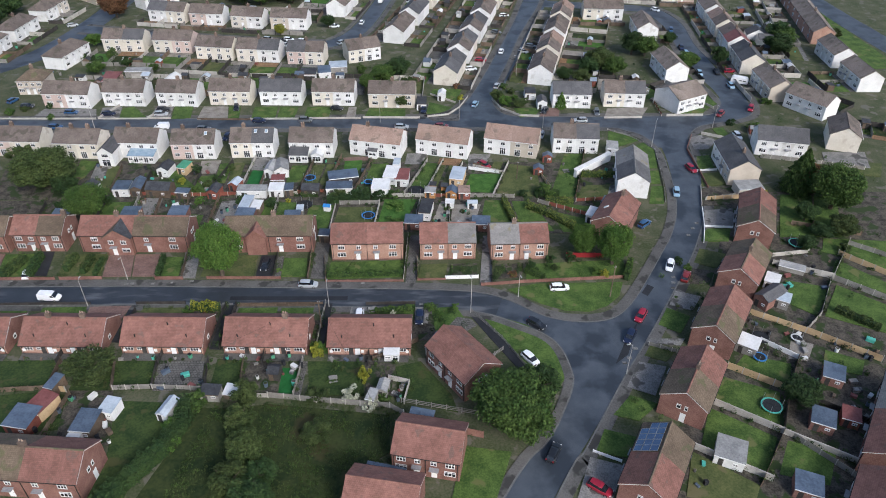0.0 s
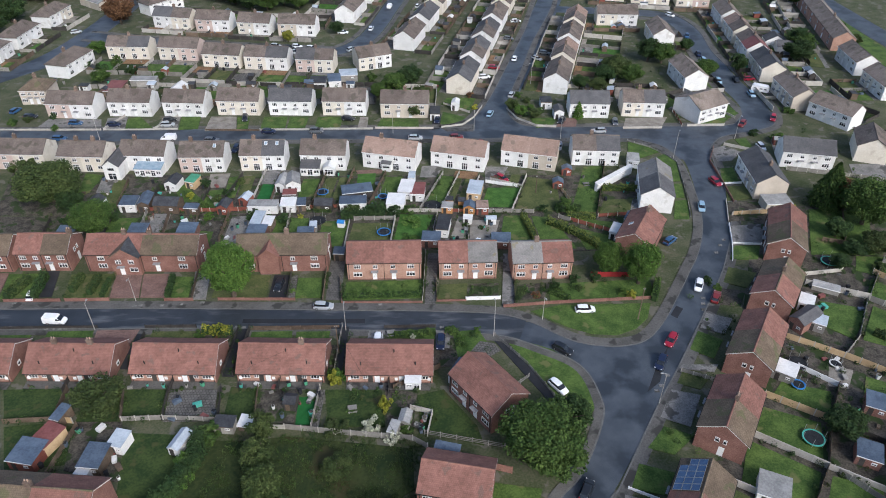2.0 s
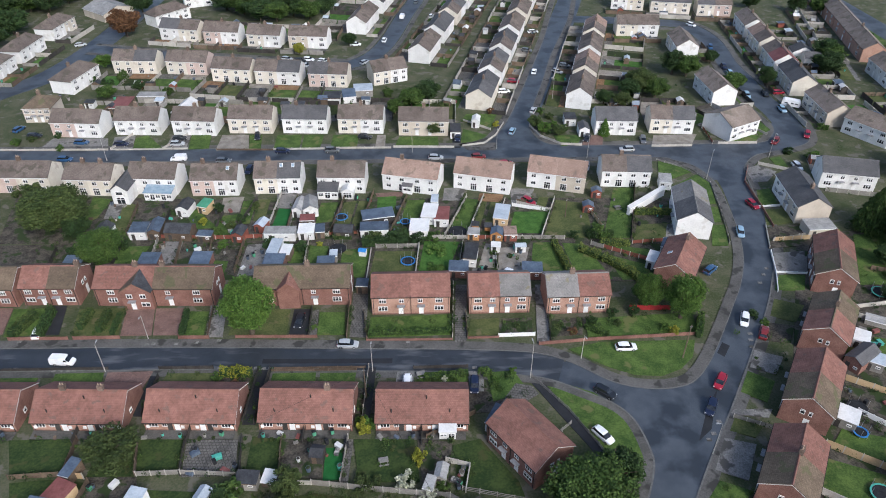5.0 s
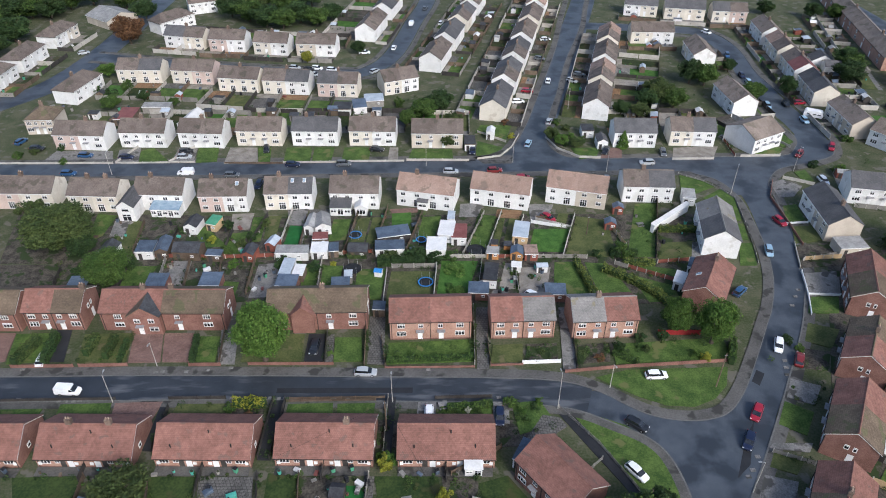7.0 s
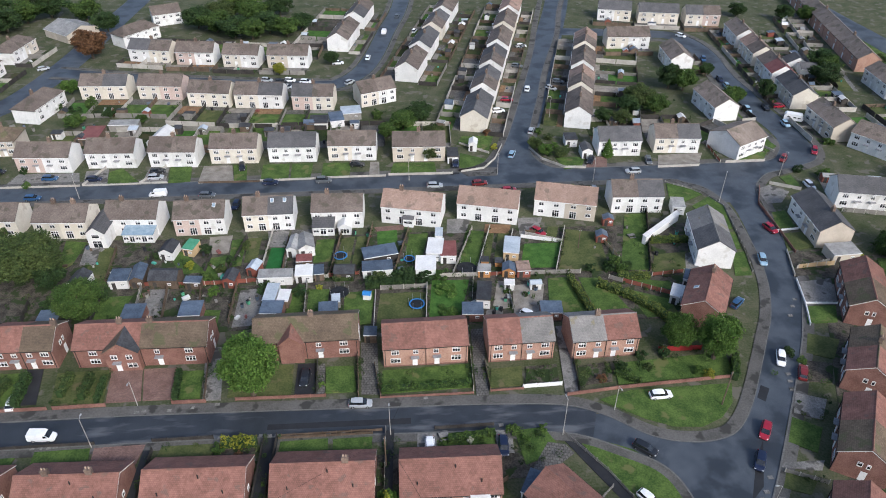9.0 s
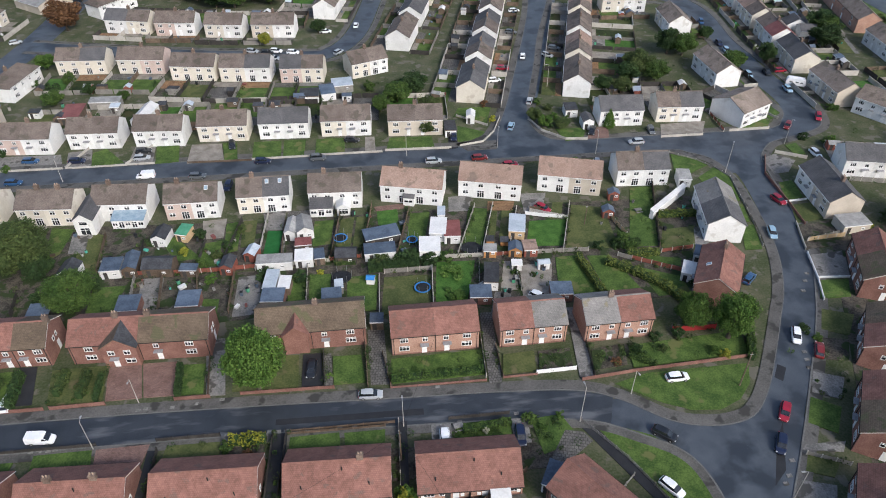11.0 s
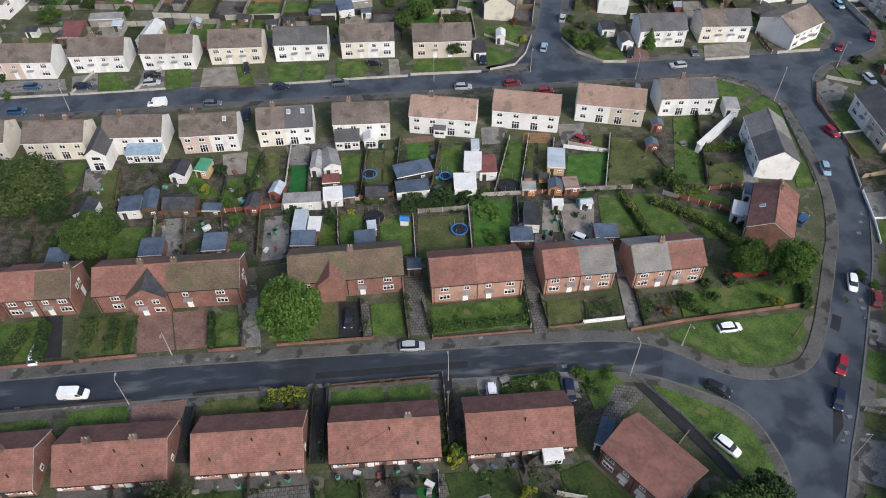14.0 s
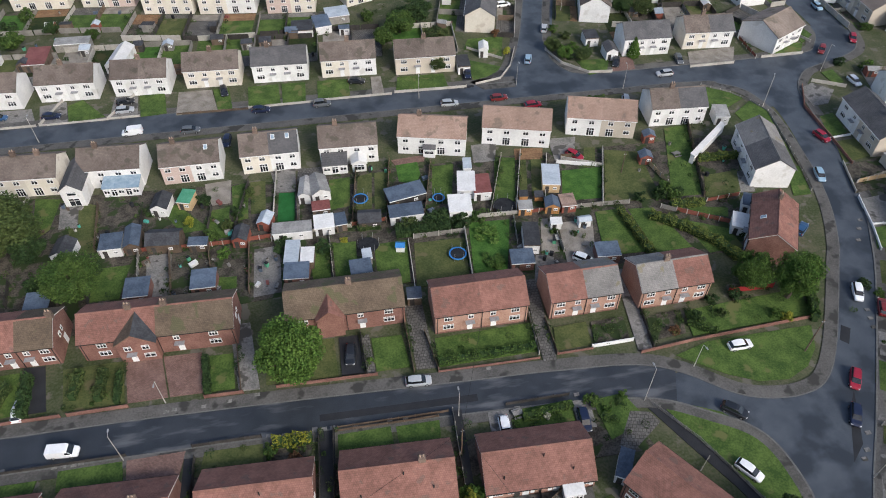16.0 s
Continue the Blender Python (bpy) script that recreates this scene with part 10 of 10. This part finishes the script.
garden(-79.3, 139.2, 176.8, 17.4, 14, 113, step=6.0, green=0.9, shed_p=0.7)
garden(-61.1, 137.3, 172.9, 16.7, 14, 114, step=6.0, green=0.9, shed_p=0.7)
garden(-44.4, 130.1, 170.9, 15.9, 14, 115, step=6.0, green=0.9, shed_p=0.7)
garden(-27.2, 127.8, 173.6, 17.6, 14, 116, step=6.0, green=0.9, shed_p=0.7)
garden(-10.8, 125.6, 174.7, 15.2, 14, 117, step=6.0, green=0.9, shed_p=0.7)
garden(-72.8, 170.9, 167.7, 18, 6, 118, step=6.0, green=0.6, shed_p=0)
garden(-86.5, 182.9, -12.3, 18, 13, 119, step=6.0, green=0.75, shed_p=0.7)
garden(-56.4, 168.1, 173.8, 15.9, 6, 120, step=6.0, green=0.6, shed_p=0)
garden(-69.3, 178.3, -6.2, 15.9, 13, 121, step=6.0, green=0.75, shed_p=0.7)
garden(-39.7, 164.1, 171.1, 15.2, 6, 122, step=6.0, green=0.6, shed_p=0)
garden(-51.5, 174.8, -8.9, 15.2, 13, 123, step=6.0, green=0.75, shed_p=0.7)
garden(-21.8, 162.5, 174.2, 16.8, 6, 124, step=6.0, green=0.6, shed_p=0)
garden(-35.6, 172.7, -5.8, 16.8, 13, 125, step=6.0, green=0.75, shed_p=0.7)
garden(54.5, 210.1, 75.5, 18.1, 7.5, 126, step=6.0, green=0.75, shed_p=0.7)
garden(67, 223.5, -104.5, 18.1, 5, 127, step=6.0, green=0.5, shed_p=0)
garden(49.2, 189.8, 75.5, 18.1, 7.5, 128, step=6.0, green=0.75, shed_p=0.7)
garden(61.7, 203.2, -104.5, 18.1, 5, 129, step=6.0, green=0.5, shed_p=0)
garden(43.9, 169.4, 75.5, 18.1, 7.5, 130, step=6.0, green=0.75, shed_p=0.7)
garden(56.5, 182.8, -104.5, 18.1, 5, 131, step=6.0, green=0.5, shed_p=0)
garden(38.7, 149.1, 75.5, 18.1, 7.5, 132, step=6.0, green=0.75, shed_p=0.7)
garden(51.2, 162.4, -104.5, 18.1, 5, 133, step=6.0, green=0.5, shed_p=0)
garden(33.4, 128.7, 75.5, 18.1, 7.5, 134, step=6.0, green=0.75, shed_p=0.7)
garden(46, 142.1, -104.5, 18.1, 5, 135, step=6.0, green=0.5, shed_p=0)
garden(28.1, 108.3, 75.5, 18.1, 7.5, 136, step=6.0, green=0.75, shed_p=0.7)
garden(40.7, 121.7, -104.5, 18.1, 5, 137, step=6.0, green=0.5, shed_p=0)
garden(26.5, 211.9, 74.6, 18.7, 5, 138, step=6.0, green=0.6, shed_p=0)
garden(39.4, 225.7, -105.4, 18.7, 7, 139, step=6.0, green=0.75, shed_p=0.7)
garden(20.7, 190.9, 74.6, 18.7, 5, 140, step=6.0, green=0.6, shed_p=0)
garden(33.6, 204.7, -105.4, 18.7, 7, 141, step=6.0, green=0.75, shed_p=0.7)
garden(14.9, 169.8, 74.6, 18.7, 5, 142, step=6.0, green=0.6, shed_p=0)
garden(27.8, 183.6, -105.4, 18.7, 7, 143, step=6.0, green=0.75, shed_p=0.7)
garden(9.1, 148.8, 74.6, 18.7, 5, 144, step=6.0, green=0.6, shed_p=0)
garden(22, 162.6, -105.4, 18.7, 7, 145, step=6.0, green=0.75, shed_p=0.7)
garden(-10.5, 206.2, 77.8, 21.8, 14, 146, step=6.0, green=0.75, shed_p=0.7)
garden(2.3, 223.6, -102.2, 21.8, 5, 147, step=6.0, green=0.9, shed_p=0)
garden(-16.1, 180.1, 77.8, 21.8, 14, 148, step=6.0, green=0.75, shed_p=0.7)
garden(-3.4, 197.5, -102.2, 21.8, 5, 149, step=6.0, green=0.9, shed_p=0)
garden(76, 165.2, 74.6, 17.4, 6, 150, step=6.0, green=0.7, shed_p=0)
garden(88.5, 177.7, -105.4, 17.4, 15, 151, step=6.0, green=0.9, shed_p=0.7)
garden(70.7, 146.3, 74.6, 17.4, 6, 152, step=6.0, green=0.7, shed_p=0)
garden(83.3, 158.8, -105.4, 17.4, 15, 153, step=6.0, green=0.9, shed_p=0.7)
garden(65.5, 127.4, 74.6, 17.4, 6, 154, step=6.0, green=0.7, shed_p=0)
garden(78.1, 139.9, -105.4, 17.4, 15, 155, step=6.0, green=0.9, shed_p=0.7)
garden(60.3, 108.5, 74.6, 17.4, 6, 156, step=6.0, green=0.7, shed_p=0)
garden(72.9, 121, -105.4, 17.4, 15, 157, step=6.0, green=0.9, shed_p=0.7)
garden(117.3, 163.8, -92.4, 16.8, 5, 158, step=6.0, green=0.75, shed_p=0)
garden(115.3, 124.4, -85.6, 17.2, 5, 160, step=6.0, green=0.75, shed_p=0)
garden(141.4, 171.8, 84.9, 17, 5, 162, step=6.0, green=0.6, shed_p=0)
garden(151.5, 186, -95.1, 17, 12, 163, step=6.0, green=0.75, shed_p=0.7)
garden(139.7, 153.2, 84.9, 17, 5, 164, step=6.0, green=0.6, shed_p=0)
garden(149.8, 167.4, -95.1, 17, 12, 165, step=6.0, green=0.75, shed_p=0.7)
garden(138, 134.5, 84.9, 17, 5, 166, step=6.0, green=0.6, shed_p=0)
garden(148.1, 148.7, -95.1, 17, 12, 167, step=6.0, green=0.75, shed_p=0.7)
garden(136.4, 115.9, 84.9, 17, 5, 168, step=6.0, green=0.6, shed_p=0)
garden(146.5, 130.1, -95.1, 17, 12, 169, step=6.0, green=0.75, shed_p=0.7)
garden(137.1, 92.5, 89.9, 17.9, 5, 170, step=6.0, green=0.6, shed_p=0)
garden(146, 108.4, -90.1, 17.9, 12, 171, step=6.0, green=0.75, shed_p=0.7)
garden(149, 94.5, -55.5, 13.7, 9, 172, step=6.0, green=0.75, shed_p=0.7)
garden(153.2, 68.8, -22, 12, 9, 174, step=6.0, green=0.9, shed_p=0.7)
garden(121.8, 65.8, -13, 15.6, 7, 176, step=6.0, green=0.75, shed_p=0.7)
garden(158.5, 122, 86.5, 15.2, 9, 178, step=6.0, green=0.75, shed_p=0.7)
garden(170.6, 100.2, 89.5, 15, 10, 180, step=6.0, green=0.75, shed_p=0.7)
garden(172, 145.5, 79, 18, 11, 190, step=6.0, green=0.9, shed_p=0.7)
garden(175.6, 164, 79, 18, 11, 191, step=6.0, green=0.9, shed_p=0.7)
garden(179.6, 184, 79, 18, 11, 192, step=6.0, green=0.9, shed_p=0.4)
house(153.4, 142.5, -13.5, 5.4, 6, 2.6, 1.4, walls=('white', 'white'), roofs=('roof_grey', 'roof_grey'), front='gable', chim=(), label='small white outbuilding with a grey gabled roof', group='', fine=False)
lawn_strip = [(186, 120), (198, 121), (196, 200), (193, 230), (190, 200), (187, 160)]
flat('verge', lawn_strip, -0.05, 0.05, 'lawn', 'grass verge beside the wide road')
tree(162.5, 146.5, 5.2, 8.5, 'leaf_dark', 'dense dark green garden tree')
tree(186.5, 150, 2.6, 4.5, 'leaf_olive', 'scrubby tree on the verge')
tree(188, 165, 2.4, 4, 'leaf', 'scrubby tree on the verge')
garden(129.1, 200.3, 168.3, 18.4, 7, 182, step=6.0, green=0.75, shed_p=0.3)
garden(145.7, 196.9, 172.8, 16.1, 7, 184, step=6.0, green=0.75, shed_p=0.3)
garden(110.3, 205.3, 165.9, 15.7, 7, 186, step=6.0, green=0.75, shed_p=0.3)
garden(108.2, 173, 176.5, 18.4, 7, 188, step=6.0, green=0.75, shed_p=0.3)
garden(180.1, 183.5, 76.9, 28.8, 7, 190, step=6.0, green=0.75, shed_p=0.3)
garden(173.6, 155.7, 76.9, 28.8, 7, 192, step=6.0, green=0.75, shed_p=0.3)
garden(167.1, 127.8, 76.9, 28.8, 7, 194, step=6.0, green=0.75, shed_p=0.3)
dropped_slab(-21.4, -5.9)
dropped_slab(-16.8, -5.6)
dropped_slab(-15.4, -5.8)
dropped_slab(-14.1, -5.8)
dropped_slab(-10.7, -6)
dropped_slab(-5.3, -5.9)
dropped_slab(-2.8, -6.2)
dropped_slab(-23.8, -5.6)
dropped_slab(-39.6, 1.3)
dropped_slab(-38.4, 1.5)
dropped_slab(-33.9, 1.3)
dropped_slab(-30, 1.6)
dropped_slab(-25.6, 2.1)
dropped_slab(11.9, 0.8)
dropped_slab(-55, -5.5)
dropped_slab(-53.7, -5.6)
dropped_slab(-52.2, -5.6)
dropped_slab(-51.2, -5.5)
dropped_slab(-62.5, -4.9)
dropped_slab(-59.5, -5.2)
dropped_slab(-65.1, 2.6)
dropped_slab(14.8, -7.2)
dropped_slab(24.7, -6.4)
dropped_slab(65, -23)
dropped_slab(63.8, -24.3)
dropped_slab(66.8, -20.4)
dropped_slab(80.6, 1.7)
dropped_slab(80.1, -0.1)
dropped_slab(79.5, -2)
dropped_slab(88.9, 17.8)
dropped_slab(90.8, 20.7)
dropped_slab(92.4, 22.9)



# ---------- added parts of single houses ----------
def prism_y(bm, y0, y1, section):
    a = [bm.verts.new((x, y0, z)) for x, z in section]
    b = [bm.verts.new((x, y1, z)) for x, z in section]
    n = len(section)
    bm.faces.new(a)
    bm.faces.new(b[::-1])
    for i in range(n):
        bm.faces.new((a[i], b[i], b[(i + 1) % n], a[(i + 1) % n]))
    bmesh.ops.recalc_face_normals(bm, faces=bm.faces[:])
    return bm


def by_label(start):
    return next(o for o in scene.objects if o.get("label", "").startswith(start))


def front_wing(h, x0, x1, out, into, eave, rise, wall, roof_l, roof_r, label):
    """A wing of a house that shows a gable to the front."""
    xm = (x0 + x1) / 2
    k = rise / (xm - x0)
    w = part("wing_wall", prism_y(bmesh.new(), -out, into, [(x0, -0.08), (x1, -0.08), (x1, eave), (xm, eave + rise), (x0, eave)]), M[wall], h, label)
    zl = eave - 0.25 * k
    part("wing_roof", prism_y(bmesh.new(), -out - 0.2, into, [(x0 - 0.25, zl), (xm, eave + rise), (xm, eave + rise + 0.15), (x0 - 0.25, zl + 0.15)]), M[roof_l], h)
    part("wing_roof", prism_y(bmesh.new(), -out - 0.2, into, [(xm, eave + rise + 0.001), (x1 + 0.25, zl), (x1 + 0.25, zl + 0.15), (xm, eave + rise + 0.151)]), M[roof_r], h)
    return w


def lean_to(h, x0, x1, out, eave, roof, wall="white", rise=0.8, panes=3):
    part("extension_wall", box(bmesh.new(), x0, x1, -out, -0.003, -0.06, eave), M[wall], h)
    part("extension_roof", prism_x(bmesh.new(), x0 - 0.15, x1 + 0.15, [(-out - 0.2, eave - 0.05), (-0.004, eave + rise), (-0.004, eave + rise + 0.12), (-out - 0.2, eave + 0.07)]), M[roof], h, "glazed or dark single-storey extension roof")
    w = (x1 - x0) / panes
    for i in range(panes):
        window(h, x0 + w * (i + 0.5), -out, 0.3 if i % 2 else 0.9, 0, round(w * 0.8, 1), round(eave - (0.7 if i % 2 else 1.4), 1), 2)


def rooflight(h, x, f, d=8.0, eave=4.8, rise=2.5):
    """A skylight on the front slope, at a fraction f of the way up."""
    k = math.atan2(rise, d / 2)
    o = part("skylight", box(bmesh.new(), -0.4, 0.4, -0.55, 0.55, 0.14, 0.24), M["upvc"], h, "", (x, d / 2 * f, eave + rise * f))
    o.rotation_euler[0] = k
    part("skylight_pane", box(bmesh.new(), -0.32, 0.32, -0.47, 0.47, 0.241, 0.26), M["blue_glass"], o)


terrace = by_label("brick terrace with a projecting")
front_wing(terrace, 6.1, 12.3, 1.3, 4.2, 4.8, 2.2, "brick", "roof_moss", "felt_dark", "projecting brick gable")
for wx, wz, ww in ((7.8, 3.05, 1.2), (10.6, 3.05, 1.2), (10.8, 0.95, 1.8)):
    window(terrace, wx, -1.3, wz, 0, ww, 1.1, 2)
front_door(terrace, 8.2, -1.3, 0, True, True)
tree_terrace = by_label("brick terrace under mossy brown tiles behind")
front_wing(tree_terrace, 5.0, 9.4, 1.0, 4.2, 4.8, 1.9, "brick", "roof_red", "roof_red", "projecting brick gable")

whites = [o for o in scene.objects if o.get("group", "") == "white houses backing on the gardens"]
front_wing(whites[2], -2.2, 2.0, 5.4, 4.0, 4.3, 1.6, "white", "roof_grey", "roof_grey", "white gabled wing")
window(whites[2], -0.1, -5.4, 2.9, 0, 1.9, 1.0, 1)
window(whites[2], -0.1, -5.4, 0.2, 0, 2.2, 2.0, 2)
lean_to(whites[2], 5.0, 12.2, 3.2, 2.4, "blue_glass", "white", 0.5, 5)
lean_to(whites[5], 0.4, 5.6, 3.2, 2.4, "roof_grey", "white", 0.9, 3)
front_wing(whites[5], 6.6, 9.6, 3.0, 0.0, 2.2, 0.9, "white", "roof_white", "roof_white", "white conservatory wing")
window(whites[5], 8.1, -3.0, 0.4, 0, 2.2, 1.5, 3)
lean_to(whites[6], 5.6, 8.2, 1.0, 2.3, "roof_grey", "white", 0.4, 1)
for wx in (7.0, 10.0):
    rooflight(whites[4], wx, 0.75)
bungalows = [o for o in scene.objects if o.get("group", "") == "bungalows along the street"]
lean_to(bungalows[4], 11.0, 13.8, 1.8, 2.0, "roof_white", "white", 0.25, 2)
red_house = by_label("red-brick house with red tiles and a skylight")
rooflight(red_house, 7.5, 0.45)
rooflight(whites[3], 9.5, 0.7)

solar_house = by_label("red-brick house with rooftop solar")
k = math.atan2(2.5, 4.0)
for c in range(5):
    for r in range(3):
        f = 0.16 + r * 0.3
        if r == 0 and c == 0:
            continue
        p = part("solar_panel", shared(("solar_frame",), lambda: (lattice([-0.62, -0.58, 0.58, 0.62], [-0.68, -0.64, 0.64, 0.68], lambda i, j: i != 1 or j != 1, 0.0, 0.05), [M["metal"]])), None, solar_house, "", (0.9 + c * 1.28, 4.0 * f - 0.1, 4.8 + 2.5 * f + 0.28))
        p.rotation_euler[0] = k + math.pi / 2
        part("cell", shared(("solar_cell",), lambda: (box(bmesh.new(), -0.58, 0.58, 0.005, 0.03, -0.64, 0.64), [M["solar"]])), None, p)


def caravan(x, y, deg):
    c = anchor("caravan", x, y, 0, deg, "white touring caravan parked on a drive", "caravan")
    bm = bmesh.new()
    prism_y(bm, -1.1, 1.1, [(-2.7, 0.5), (2.5, 0.5), (2.8, 1.1), (2.6, 1.9), (2.2, 2.5), (-2.3, 2.55), (-2.75, 2.2), (-2.85, 1.2)])
    part("body", bm, M["upvc"], c)
    for wx in (-1.5, 0.3, 1.6):
        window(c, wx, -1.1, 1.3, 0, 1.0, 0.6, 1)
    part("drawbar", box(bmesh.new(), 2.6, 3.9, -0.08, 0.08, 0.4, 0.55), M["metal"], c)
    for wy in (-1.0, 1.0):
        part("wheel", shared(("wheel",), None), None, c, "", (-0.2, wy, 0.31), math.pi / 2)
    part("support", box(bmesh.new(), 2.2, 2.35, -0.08, 0.08, 0, 0.5), M["metal"], c)


caravan(133.7, 107.5, -29.2)

for n, (m, tall, num) in enumerate((("leaf_olive", 0.3, 9000), ("leaf", 0.35, 9000))):
    rough_grass(-26, 21, -66, -30, lambda x, y: y < -33 - 0.02 * x and x > -12.5 + (y + 34) * 0.18 and not (x > 11 and y < -48), num, 7 + n, tall, m)

# yards along the backs of the bungalows
rnd = random.Random(41)
for b in bungalows:
    bx, by = b.location.x, b.location.y
    flat("yard", [(bx, by - 0.1), (bx + 15.6, by - 0.6), (bx + 15.5, by - 2.3), (bx, by - 1.9)], -0.05, 0.147, "pavement", "worn dark paving behind a bungalow")
    border_planting([(bx + 0.6, by - 2.3), (bx + 15, by - 2.6)], int(abs(bx)) + 3, 0.7, 0.9, 0.9)
    for i in range(5):
        crate(bx + 1.0 + i * 3.1 + rnd.uniform(-0.8, 0.8), by - rnd.uniform(0.9, 1.9), rnd.uniform(0.5, 0.9), rnd)
    fence("dark", 1.4, [(bx + 7.8, by - 0.2), (bx + 7.9, by - 3.2)], 1.5)
bush(4.6, -21.3, 1.6, 3.6, "leaf_yellow", "rounded bright yellow-green conifer beside a bungalow")


def cable(a, b, sag):
    """A thin overhead wire hanging between two points."""
    a, b = Vector(a), Vector(b)
    bm = bmesh.new()
    pts = [a.lerp(b, i / 10) - Vector((0, 0, sag * 4 * (i / 10) * (1 - i / 10))) - a for i in range(11)]
    for p, q in zip(pts, pts[1:]):
        tube(bm, p, q, 0.022, 0.022, 4)
    o = part("overhead_cable", bm, M["rubber"], None, "", a)
    tagged(o, "thin black overhead telephone wire above the gardens", "cable", "", "structure")


timber_pole(4.6, -13.6, 7.6)
cable((4.6, -13.6, 7.5), (21.2, -47.0, 5.2), 0.7)
cable((4.6, -13.6, 7.5), (-12.6, -20.6, 2.9), 0.3)
cable((4.6, -13.6, 7.5), (12.5, 9.2, 4.9), 0.5)
